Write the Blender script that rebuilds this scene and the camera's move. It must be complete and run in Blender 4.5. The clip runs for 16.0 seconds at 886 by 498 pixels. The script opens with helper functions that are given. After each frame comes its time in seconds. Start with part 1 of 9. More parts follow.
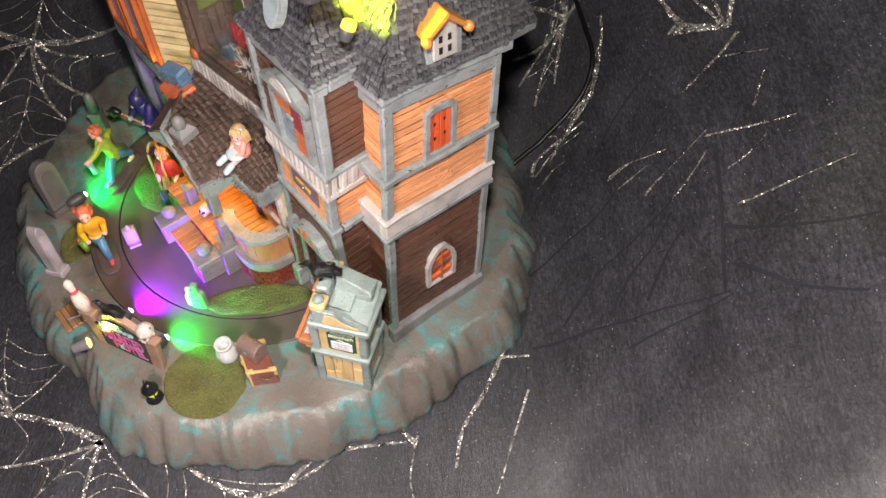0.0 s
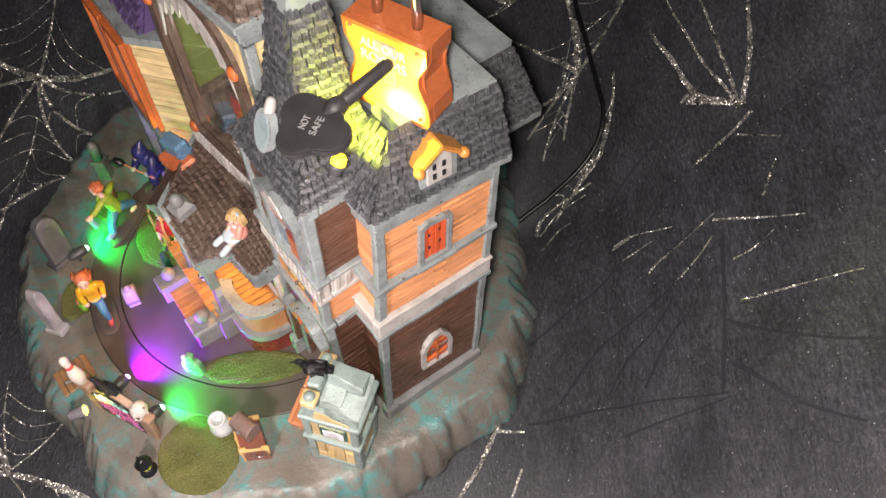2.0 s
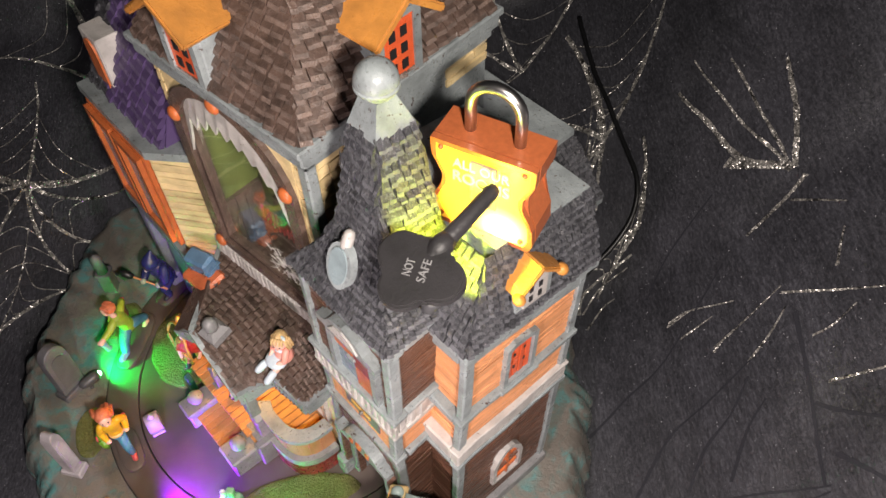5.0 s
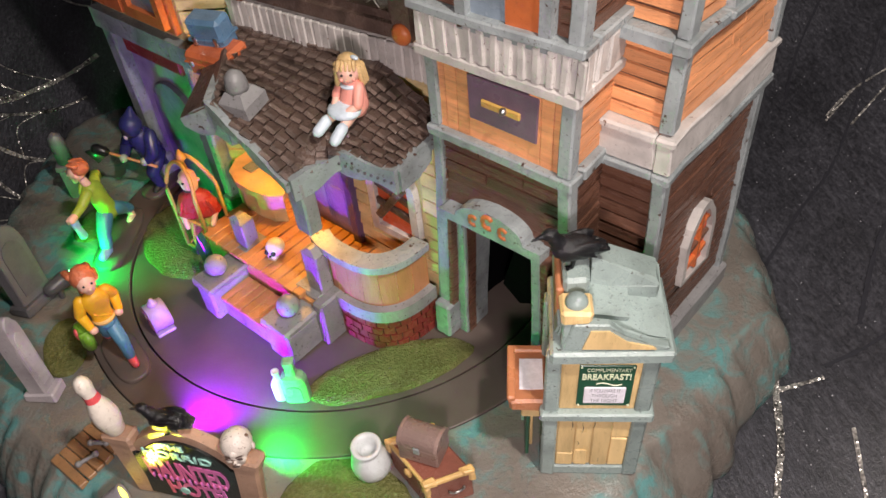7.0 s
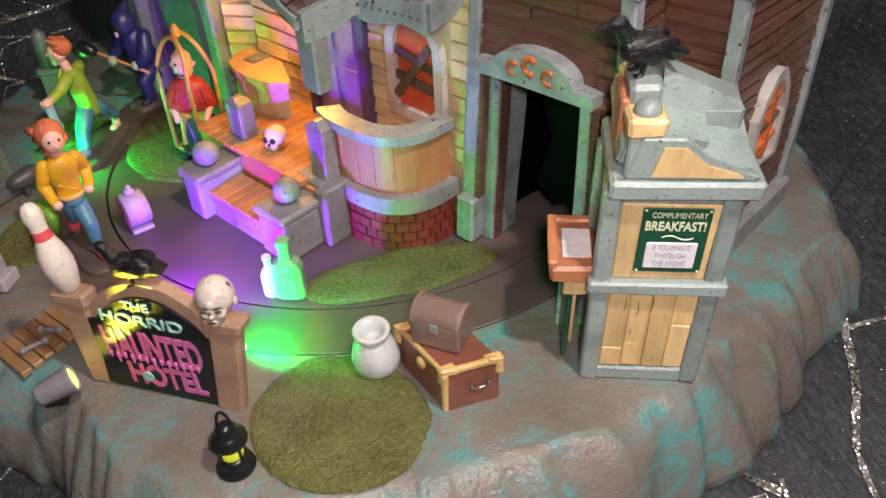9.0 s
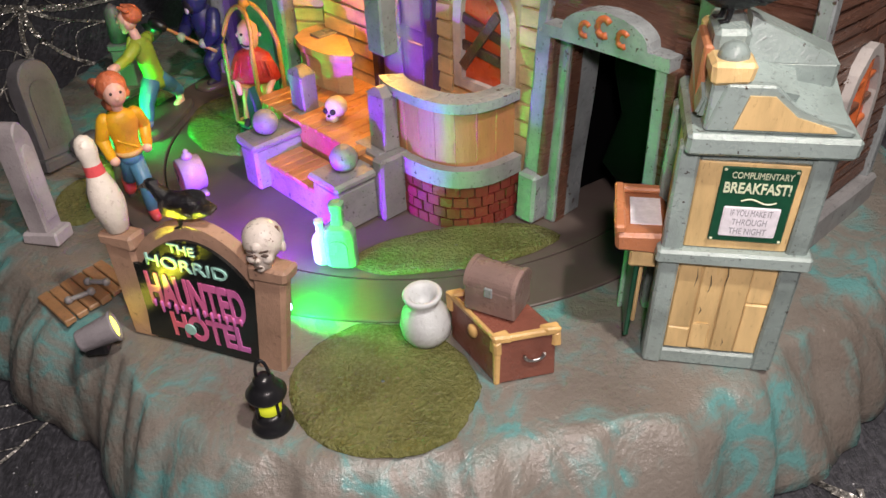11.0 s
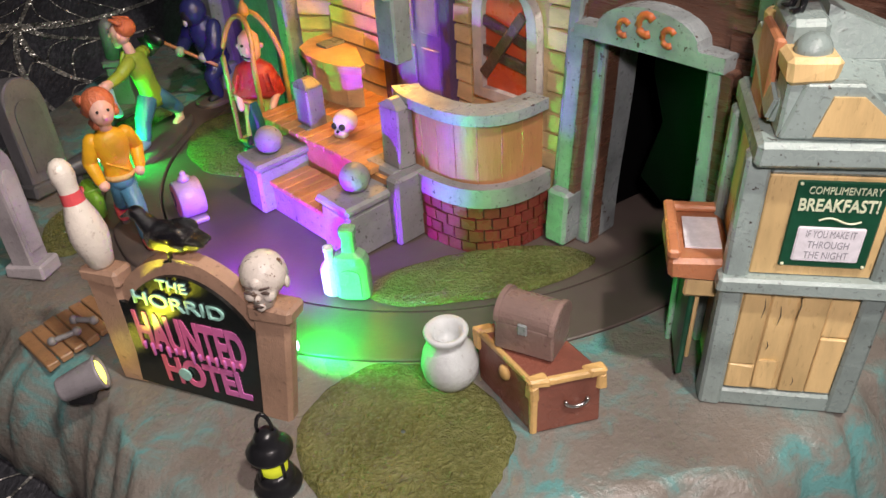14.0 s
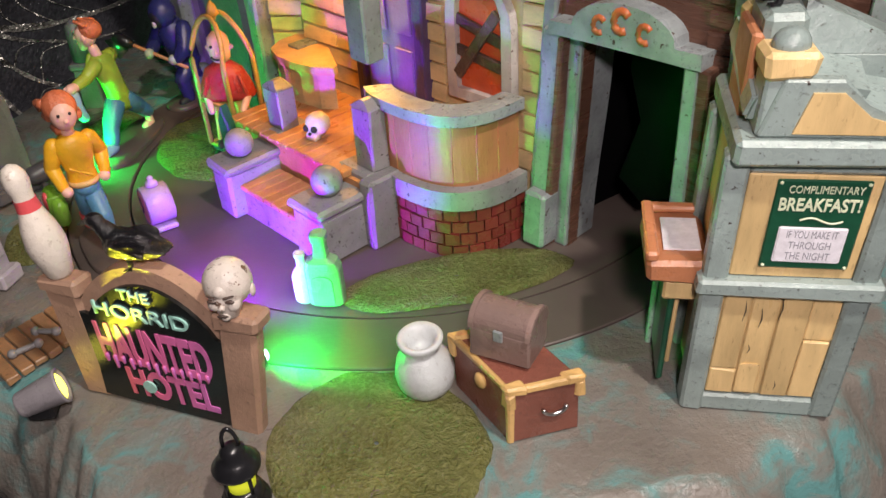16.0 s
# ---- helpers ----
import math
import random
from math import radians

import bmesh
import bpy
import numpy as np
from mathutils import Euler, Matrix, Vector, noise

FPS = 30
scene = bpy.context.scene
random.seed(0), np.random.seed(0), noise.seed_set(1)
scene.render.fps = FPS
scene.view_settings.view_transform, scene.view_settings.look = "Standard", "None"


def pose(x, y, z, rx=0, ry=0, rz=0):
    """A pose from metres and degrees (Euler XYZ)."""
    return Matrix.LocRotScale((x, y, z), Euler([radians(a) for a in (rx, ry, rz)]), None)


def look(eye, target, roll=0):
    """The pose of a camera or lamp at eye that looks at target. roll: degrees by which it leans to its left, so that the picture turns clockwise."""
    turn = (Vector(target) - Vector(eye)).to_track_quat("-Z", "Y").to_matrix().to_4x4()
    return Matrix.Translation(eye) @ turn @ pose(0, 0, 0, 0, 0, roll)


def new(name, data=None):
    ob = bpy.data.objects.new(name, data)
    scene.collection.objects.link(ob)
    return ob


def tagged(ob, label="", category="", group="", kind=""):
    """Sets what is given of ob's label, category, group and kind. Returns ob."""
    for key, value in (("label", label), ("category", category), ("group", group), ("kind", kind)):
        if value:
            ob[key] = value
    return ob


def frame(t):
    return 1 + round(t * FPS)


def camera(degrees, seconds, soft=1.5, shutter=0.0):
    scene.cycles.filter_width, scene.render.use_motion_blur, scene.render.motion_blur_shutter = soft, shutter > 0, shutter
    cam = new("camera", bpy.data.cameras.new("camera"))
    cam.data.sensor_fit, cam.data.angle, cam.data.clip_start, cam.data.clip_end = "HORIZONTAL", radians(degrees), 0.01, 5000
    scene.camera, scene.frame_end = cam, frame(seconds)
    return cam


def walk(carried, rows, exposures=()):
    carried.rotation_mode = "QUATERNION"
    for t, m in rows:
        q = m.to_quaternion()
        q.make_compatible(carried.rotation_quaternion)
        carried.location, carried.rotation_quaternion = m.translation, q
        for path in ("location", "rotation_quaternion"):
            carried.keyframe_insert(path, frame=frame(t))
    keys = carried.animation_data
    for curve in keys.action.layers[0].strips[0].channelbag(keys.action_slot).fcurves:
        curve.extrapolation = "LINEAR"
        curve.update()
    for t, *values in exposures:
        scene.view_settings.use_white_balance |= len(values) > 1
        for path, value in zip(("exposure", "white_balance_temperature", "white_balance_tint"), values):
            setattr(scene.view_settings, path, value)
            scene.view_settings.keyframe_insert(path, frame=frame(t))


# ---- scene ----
cam = camera(58.5, 16.0)
PATH = [
    (0, (0.004, 0.012, 0.45), (-0.007, 1.232, -1.135), -0.7),
    (0.5, (0.011, 0.023, 0.451), (-0.011, 1.239, -1.137), -0.8),
    (1, (0.013, 0.039, 0.458), (-0.016, 1.243, -1.138), -0.6),
    (1.5, (0.014, 0.058, 0.473), (-0.026, 1.242, -1.139), -0.4),
    (2, (0.016, 0.075, 0.489), (-0.04, 1.225, -1.146), -0.7),
    (2.5, (0.015, 0.092, 0.506), (-0.058, 1.194, -1.162), -1.9),
    (3, (0.012, 0.106, 0.517), (-0.064, 1.155, -1.184), -2.4),
    (3.5, (0.007, 0.124, 0.523), (-0.043, 1.132, -1.204), -1.2),
    (3.7, (0.003, 0.131, 0.525), (-0.036, 1.137, -1.203), -0.8),
    (5.8, (-0.072, 0.119, 0.395), (0.027, 1.498, -1.05), -3.9),
    (6, (-0.081, 0.113, 0.367), (0.022, 1.51, -1.06), -4.9),
    (6.5, (-0.104, 0.107, 0.313), (0.026, 1.528, -1.089), -5.9),
    (7, (-0.122, 0.105, 0.262), (0.047, 1.554, -1.106), -6.2),
    (7.5, (-0.134, 0.101, 0.229), (0.069, 1.578, -1.104), -5.4),
    (8, (-0.137, 0.101, 0.207), (0.088, 1.603, -1.094), -4.4),
    (8.5, (-0.138, 0.101, 0.185), (0.1, 1.626, -1.087), -3.5),
    (9, (-0.139, 0.097, 0.181), (0.072, 1.657, -1.052), -2.8),
    (9.5, (-0.142, 0.092, 0.174), (0.009, 1.68, -1.033), -2.6),
    (10, (-0.142, 0.091, 0.171), (-0.022, 1.701, -1.01), -2.8),
    (10.2, (-0.141, 0.09, 0.168), (-0.03, 1.706, -1.005), -2.8),
    (12.5, (-0.142, 0.11, 0.148), (-0.08, 1.755, -0.986), -2.0),
    (13, (-0.141, 0.114, 0.149), (-0.099, 1.762, -0.983), -3.3),
    (13.5, (-0.143, 0.116, 0.149), (-0.103, 1.762, -0.986), -4.0),
    (14, (-0.143, 0.118, 0.145), (-0.085, 1.773, -0.976), -4.0),
    (14.5, (-0.144, 0.12, 0.144), (-0.067, 1.776, -0.975), -3.7),
    (15, (-0.142, 0.122, 0.143), (-0.059, 1.776, -0.978), -3.8),
    (15.5, (-0.141, 0.122, 0.142), (-0.05, 1.776, -0.979), -3.8),
    (16, (-0.14, 0.123, 0.142), (-0.042, 1.778, -0.977), -3.9),
]
EXPOSURES = [(0.0, 0.21), (1.5, 0.24), (3.0, 0.25), (3.7, 0.23), (6.0, 0.01), (8.0, -0.14), (10.0, -0.13), (12.5, -0.15), (16.0, -0.18)]
walk(cam, [(t, look(eye, target, roll)) for t, eye, target, roll in PATH], EXPOSURES)

# ---- light: a dark room, two fixed lamps for the torch held beside the camera, and the model's own small lamps ----
world = bpy.data.worlds.new("night_room")
world.use_nodes = True
world.node_tree.nodes["Background"].inputs[0].default_value = (0.75, 0.85, 1.0, 1)
world.node_tree.nodes["Background"].inputs[1].default_value = 0.005
scene.world = world


def point_lamp(name, place, watts, colour, radius=0.002):
    data = bpy.data.lights.new(name, "POINT")
    data.energy, data.color, data.shadow_soft_size = watts, colour, radius
    ob = new(name, data)
    ob.location = place
    return ob


def spot_lamp(name, place, target, watts, colour, angle, radius=0.002, blend=0.6):
    data = bpy.data.lights.new(name, "SPOT")
    data.energy, data.color, data.shadow_soft_size = watts, colour, radius
    data.spot_size, data.spot_blend = radians(angle), blend
    ob = new(name, data)
    ob.matrix_world = look(place, target)
    return ob


# the torch rides beside the camera, over the model at first, then low in front of it; two fixed lamps, both always lit,
# stand in for it
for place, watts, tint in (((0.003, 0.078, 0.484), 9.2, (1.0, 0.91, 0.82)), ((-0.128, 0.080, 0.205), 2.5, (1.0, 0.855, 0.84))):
    point_lamp("torch_stand_in", place, watts, tint, 0.013)
GREEN, MAGENTA, YELLOW, AMBER = (0.0, 1.0, 0.09), (0.29, 0.0, 1.0), (0.95, 0.90, 0.05), (1.0, 0.45, 0.03)

# ---- plan: the hotel stands turned by 39 degrees, its corner at CORNER; the turntable runs round PIVOT ----
CORNER, TURN = Vector((-0.030, 0.282, 0.0)), 39.0
PIVOT = Vector((-0.1335, 0.407, 0.0))
RING_IN, RING_OUT = 0.107, 0.129
TO_WORLD = pose(CORNER.x, CORNER.y, 0, 0, 0, TURN)


def at_hotel(u, v, z=0.0):
    return TO_WORLD @ Vector((u, v, z))


# ---- materials ----
def nodes_of(name):
    m = bpy.data.materials.new(name)
    m.use_nodes = True
    nt = m.node_tree
    return m, nt, nt.nodes["Principled BSDF"]


def link(nt, a, b):
    nt.links.new(a, b)


def noise_node(nt, scale, detail=3.0, vec=None, rough=0.55):
    n = nt.nodes.new("ShaderNodeTexNoise")
    n.inputs["Scale"].default_value, n.inputs["Detail"].default_value, n.inputs["Roughness"].default_value = scale, detail, rough
    if vec is not None:
        link(nt, vec, n.inputs["Vector"])
    return n


def ramp(nt, fac, stops):
    r = nt.nodes.new("ShaderNodeValToRGB")
    e = r.color_ramp.elements
    while len(e) < len(stops):
        e.new(0.5)
    for el, (p, c) in zip(e, stops):
        el.position = p
        el.color = (*c, 1) if len(c) == 3 else c
    link(nt, fac, r.inputs[0])
    return r


def mix(nt, fac, a, b, mode="MIX"):
    m = nt.nodes.new("ShaderNodeMix")
    m.data_type, m.blend_type = "RGBA", mode
    for sock, val in ((m.inputs[0], fac), (m.inputs[6], a), (m.inputs[7], b)):
        if isinstance(val, (int, float)):
            sock.default_value = val
        elif isinstance(val, tuple):
            sock.default_value = (*val, 1)
        else:
            link(nt, val, sock)
    return m.outputs[2]


def world_vec(nt):
    g = nt.nodes.new("ShaderNodeNewGeometry")
    return g.outputs["Position"]


def bump(nt, height, bsdf, strength, distance):
    b = nt.nodes.new("ShaderNodeBump")
    b.inputs["Strength"].default_value, b.inputs["Distance"].default_value = strength, distance
    link(nt, height, b.inputs["Height"])
    link(nt, b.outputs[0], bsdf.inputs["Normal"])


def paint(name, colour, rough=0.42, wash=(0.045, 0.035, 0.03), amount=0.5, chip=None, grain=1.0, vary=0.18, stretch=(1, 1, 1), relief=1.0, dry=None, chip_at=0.685, chip_scale=420):
    """Hand-painted cast resin: uneven coat, dark wash left in the hollows, a few chips."""
    m, nt, bsdf = nodes_of(name)
    pos = world_vec(nt)
    mp = nt.nodes.new("ShaderNodeMapping")
    mp.inputs["Scale"].default_value = stretch
    link(nt, pos, mp.inputs[0])
    coarse = noise_node(nt, 90 * grain, 4, mp.outputs[0])
    fine = noise_node(nt, 700 * grain, 4, mp.outputs[0], 0.65)
    info = nt.nodes.new("ShaderNodeObjectInfo")
    dark = tuple(c * (1 - vary * 1.5) for c in colour)
    lite = tuple(min(1, c * (1 + vary)) for c in colour)
    base = ramp(nt, coarse.outputs[0], [(0.28, dark), (0.52, colour), (0.75, lite)]).outputs[0]
    per = ramp(nt, info.outputs["Random"], [(0.0, (0.84, 0.84, 0.84)), (1.0, (1.1, 1.1, 1.1))]).outputs[0]
    base = mix(nt, 1.0, base, per, "MULTIPLY")
    spots = ramp(nt, fine.outputs[0], [(0.62 - 0.03 * amount, (0, 0, 0)), (0.70, (1, 1, 1))]).outputs[0]
    k = nt.nodes.new("ShaderNodeMath")
    k.operation = "MULTIPLY"
    link(nt, spots, k.inputs[0])
    k.inputs[1].default_value = 0.75 * amount
    base = mix(nt, k.outputs[0], base, wash)
    if chip:
        c2 = noise_node(nt, chip_scale * grain, 3, mp.outputs[0], 0.7)
        cs = ramp(nt, c2.outputs[0], [(chip_at, (0, 0, 0)), (chip_at + 0.015, (1, 1, 1))]).outputs[0]
        base = mix(nt, cs, base, chip)
    if dry:
        d1 = noise_node(nt, 330 * grain, 5, mp.outputs[0], 0.75)
        ds = ramp(nt, d1.outputs[0], [(0.52, (0, 0, 0)), (0.66, (0.75, 0.75, 0.75))]).outputs[0]
        base = mix(nt, ds, base, dry)
    link(nt, base, bsdf.inputs["Base Color"])
    rr = ramp(nt, coarse.outputs[0], [(0.3, (rough + 0.08,) * 3), (0.7, (max(0.12, rough - 0.16),) * 3)]).outputs[0]
    link(nt, rr, bsdf.inputs["Roughness"])
    bsdf.inputs["Specular IOR Level"].default_value = 0.5
    bump(nt, fine.outputs[0], bsdf, 0.35 * relief, 0.0008)
    return m


def plain(name, colour, rough=0.5, metal=0.0, coat=0.0):
    m, nt, bsdf = nodes_of(name)
    n = noise_node(nt, 500, 3, world_vec(nt))
    c = ramp(nt, n.outputs[0], [(0.3, tuple(x * 0.86 for x in colour)), (0.7, tuple(min(1, x * 1.08) for x in colour))])
    link(nt, c.outputs[0], bsdf.inputs["Base Color"])
    bsdf.inputs["Roughness"].default_value, bsdf.inputs["Metallic"].default_value = rough, metal
    bsdf.inputs["Coat Weight"].default_value = coat
    bump(nt, n.outputs[0], bsdf, 0.2, 0.0005)
    return m


def glow(name, colour, strength):
    m, nt, bsdf = nodes_of(name)
    bsdf.inputs["Base Color"].default_value = (*colour, 1)
    bsdf.inputs["Emission Color"].default_value = (*colour, 1)
    bsdf.inputs["Emission Strength"].default_value = strength
    return m


def glass(name, tint=(1, 1, 1), rough=0.03):
    m, nt, bsdf = nodes_of(name)
    bsdf.inputs["Base Color"].default_value = (*tint, 1)
    bsdf.inputs["Transmission Weight"].default_value = 1.0
    bsdf.inputs["Roughness"].default_value = rough
    return m


WASH = (0.04, 0.03, 0.028)
M = {}
M["room"] = paint("olive_wallpaper", (0.14, 0.16, 0.045), 0.5, (0.03, 0.04, 0.01), 0.3)
M["brown"] = paint("brown_siding_paint", (0.130, 0.060, 0.039), 0.34, WASH, 0.5, stretch=(0.45, 0.45, 4.5), dry=(0.20, 0.105, 0.075), relief=2.2)
M["plaque"] = paint("dusty_mauve_plaque_paint", (0.165, 0.105, 0.150), 0.38, (0.05, 0.03, 0.06), 0.5)
M["orange"] = paint("apricot_siding_paint", (0.80, 0.345, 0.155), 0.42, (0.20, 0.06, 0.02), 0.9, stretch=(0.45, 0.45, 4.5), relief=2.5)
M["desk_peach"] = paint("peach_desk_paint", (0.80, 0.50, 0.27), 0.45, (0.3, 0.14, 0.06), 0.35)
M["cream"] = paint("cream_siding_paint", (0.66, 0.50, 0.265), 0.42, (0.16, 0.10, 0.05), 0.5, stretch=(1, 1, 2.0))
M["grey"] = paint("blue_grey_trim_paint", (0.262, 0.288, 0.298), 0.36, WASH, 0.9, chip=(0.06, 0.032, 0.025), chip_at=0.655, chip_scale=300, vary=0.25)
M["white"] = paint("dirty_white_trim_paint", (0.50, 0.468, 0.450), 0.38, (0.22, 0.17, 0.16), 0.7, chip=(0.12, 0.07, 0.05), vary=0.22)
M["slate"] = paint("slate_shingle_paint", (0.040, 0.040, 0.047), 0.34, (0.012, 0.012, 0.012), 0.4, vary=0.4, dry=(0.19, 0.19, 0.205), stretch=(3.2, 3.2, 0.6), relief=2.2)
M["slate_edge"] = paint("dry_brushed_slate_edge", (0.100, 0.100, 0.112), 0.36, (0.04, 0.04, 0.045), 0.9, vary=0.4, grain=1.6, relief=2.0)
M["shingle"] = paint("brown_shingle_paint", (0.098, 0.064, 0.052), 0.36, (0.02, 0.015, 0.012), 0.5, vary=0.4, dry=(0.15, 0.105, 0.09), relief=2.0)
M["shingle_edge"] = paint("dry_brushed_shingle_edge", (0.155, 0.11, 0.093), 0.36, (0.05, 0.035, 0.03), 0.9, vary=0.4, grain=1.6, relief=2.0)
M["purple_edge"] = paint("dry_brushed_purple_edge", (0.13, 0.095, 0.19), 0.4, (0.03, 0.02, 0.04), 0.8, vary=0.4, grain=1.6)
M["purple"] = paint("dusky_purple", (0.082, 0.052, 0.135), 0.40, (0.03, 0.02, 0.04), 0.4)
M["door_purple"] = paint("dusty_violet_paint", (0.20, 0.155, 0.27), 0.42, WASH, 0.4)
M["red"] = paint("orange_red_paint", (0.66, 0.10, 0.03), 0.36, (0.15, 0.02, 0.01), 0.4)
M["burnt"] = paint("burnt_orange_frame_paint", (0.50, 0.13, 0.04), 0.38, (0.12, 0.03, 0.01), 0.5)
M["maroon"] = paint("maroon_paint", (0.26, 0.022, 0.028), 0.36, (0.06, 0.01, 0.01), 0.3)
M["pane_blue"] = paint("blue_grey_pane_paint", (0.20, 0.25, 0.30), 0.3, WASH, 0.2)
M["pane_pale"] = paint("pale_blue_medallion_paint", (0.30, 0.37, 0.40), 0.34, (0.12, 0.15, 0.17), 0.5)
M["lilac_wall"] = paint("dusty_lilac_wall_paint", (0.34, 0.29, 0.36), 0.46, (0.08, 0.06, 0.09), 0.8)
M["stone"] = paint("grey_stone_paint", (0.245, 0.24, 0.245), 0.46, (0.06, 0.055, 0.05), 1.0, chip=(0.05, 0.042, 0.038), chip_at=0.66, chip_scale=330)
M["brick"] = paint("dark_red_brick_paint", (0.20, 0.035, 0.028), 0.36, (0.06, 0.012, 0.01), 0.6)
M["mortar"] = paint("dark_mortar", (0.07, 0.03, 0.026), 0.6, (0.02, 0.01, 0.01), 0.4)
M["wood"] = paint("tan_wood_paint", (0.45, 0.20, 0.088), 0.42, (0.12, 0.05, 0.02), 0.6, stretch=(1, 1, 0.3))
M["hatch_wood"] = paint("weathered_hatch_paint", (0.30, 0.165, 0.080), 0.46, (0.08, 0.04, 0.02), 0.8, stretch=(1, 1, 0.3))
M["floor"] = paint("porch_board_paint", (0.46, 0.22, 0.09), 0.40, (0.14, 0.05, 0.02), 0.5)
M["dark"] = plain("dark_interior", (0.012, 0.011, 0.012), 0.6)
# near-black that puts the unlit tower inside into colour; a curtain shares it
M["near_black"] = plain("near_black", (0.0025, 0.0025, 0.003), 0.95)
for node in M["near_black"].node_tree.nodes:
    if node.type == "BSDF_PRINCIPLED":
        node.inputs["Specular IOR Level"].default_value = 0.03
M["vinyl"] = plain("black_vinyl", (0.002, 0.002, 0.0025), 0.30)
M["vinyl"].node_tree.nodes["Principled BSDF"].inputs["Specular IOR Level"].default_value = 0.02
M["black"] = plain("black_gloss_paint", (0.012, 0.012, 0.014), 0.28)
M["key_black"] = paint("worn_black_key_paint", (0.030, 0.028, 0.030), 0.50, (0.012, 0.011, 0.012), 0.6, vary=0.3)
M["black_coat"] = paint("black_feather_paint", (0.008, 0.008, 0.010), 0.26, (0.004, 0.004, 0.005), 0.4, vary=0.3, relief=2.5)
M["booth_grey"] = paint("booth_sage_grey_paint", (0.29, 0.36, 0.345), 0.34, (0.05, 0.045, 0.04), 0.8, chip=(0.045, 0.035, 0.03))
M["booth_cream"] = paint("booth_sand_panel_paint", (0.74, 0.53, 0.25), 0.38, (0.20, 0.09, 0.03), 0.5, stretch=(1.6, 1.6, 0.4))
M["poster"] = plain("dark_green_poster", (0.010, 0.075, 0.038), 0.28)
M["poster_ink"] = plain("pale_cream_lettering", (0.72, 0.76, 0.55), 0.4)
M["paper"] = plain("white_paper", (0.80, 0.78, 0.84), 0.5)
M["grey_ink"] = plain("grey_lettering", (0.30, 0.30, 0.34), 0.5)
M["podium"] = paint("terracotta_wood_paint", (0.50, 0.20, 0.095), 0.38, (0.14, 0.05, 0.02), 0.5)
M["sign_brown"] = paint("sign_taupe_paint", (0.40, 0.25, 0.175), 0.45, (0.05, 0.03, 0.02), 0.7)
M["sign_board"] = plain("black_sign_board", (0.008, 0.010, 0.010), 0.22)
M["pink"] = plain("pink_lettering", (0.72, 0.14, 0.34), 0.35)
_nt = M["pink"].node_tree
_tc = _nt.nodes.new("ShaderNodeTexCoord")
_sx = _nt.nodes.new("ShaderNodeSeparateXYZ")
link(_nt, _tc.outputs["Generated"], _sx.inputs[0])
link(_nt, ramp(_nt, _sx.outputs["X"], [(0.0, (0.86, 0.17, 0.16)), (0.5, (0.74, 0.15, 0.36)), (1.0, (0.50, 0.16, 0.52))]).outputs[0], _nt.nodes["Principled BSDF"].inputs["Base Color"])
M["mint"] = plain("mint_lettering", (0.36, 0.66, 0.58), 0.35)
M["bone"] = paint("aged_bone_paint", (0.66, 0.60, 0.53), 0.34, (0.28, 0.19, 0.14), 0.7, vary=0.12)
M["doll_bone"] = paint("stained_bone_paint", (0.68, 0.61, 0.55), 0.34, (0.16, 0.09, 0.06), 1.0, chip=(0.17, 0.10, 0.07), chip_at=0.635, chip_scale=300)
M["pot"] = paint("chalk_white_pot_paint", (0.58, 0.61, 0.62), 0.36, (0.2, 0.17, 0.15), 0.5)
M["trunk"] = paint("chestnut_trunk_paint", (0.21, 0.075, 0.052), 0.34, (0.05, 0.02, 0.015), 0.5)
M["trunk_trim"] = paint("ochre_trunk_trim_paint", (0.66, 0.42, 0.16), 0.36, (0.2, 0.08, 0.02), 0.4)
M["chest"] = paint("dusty_brown_chest_paint", (0.24, 0.165, 0.145), 0.36, (0.06, 0.04, 0.035), 0.5)
M["silver"] = plain("brushed_silver", (0.62, 0.60, 0.60), 0.28, 1.0)
M["copper"] = plain("copper_lacquer", (0.46, 0.125, 0.045), 0.30, 0.15, 0.4)
M["tomb"] = paint("grey_tombstone_paint", (0.125, 0.12, 0.13), 0.5, (0.05, 0.045, 0.045), 0.9)
M["tomb_pale"] = paint("pale_tombstone_paint", (0.42, 0.38, 0.40), 0.5, (0.1, 0.08, 0.08), 0.6)
M["gold"] = paint("old_gold_paint", (0.55, 0.33, 0.09), 0.30, (0.15, 0.07, 0.02), 0.4)
M["skin"] = paint("pink_flesh_paint", (0.80, 0.47, 0.38), 0.40, (0.35, 0.12, 0.08), 0.25, vary=0.1)
M["hair"] = paint("ginger_hair_paint", (0.56, 0.155, 0.07), 0.36, (0.22, 0.045, 0.02), 0.5, stretch=(1, 1, 0.4), relief=3)
M["blonde"] = paint("blonde_hair_paint", (0.66, 0.44, 0.21), 0.38, (0.3, 0.12, 0.03), 0.4, relief=3)
M["lime"] = paint("lime_shirt_paint", (0.34, 0.44, 0.045), 0.38, (0.1, 0.14, 0.01), 0.3)
M["mustard"] = paint("mustard_shirt_paint", (0.80, 0.42, 0.02), 0.38, (0.35, 0.12, 0.01), 0.3)
M["jeans"] = paint("denim_blue_paint", (0.08, 0.22, 0.36), 0.40, (0.02, 0.05, 0.1), 0.5)
M["sky"] = paint("pale_blue_cloth_paint", (0.30, 0.47, 0.66), 0.38, (0.1, 0.15, 0.25), 0.3)
M["case"] = paint("terracotta_case_paint", (0.50, 0.125, 0.05), 0.34, (0.2, 0.04, 0.01), 0.3)
M["bag"] = paint("leaf_green_bag_paint", (0.16, 0.34, 0.03), 0.36, (0.04, 0.1, 0.01), 0.4)
M["coral"] = paint("coral_red_paint", (0.72, 0.10, 0.11), 0.34, (0.25, 0.03, 0.03), 0.3)
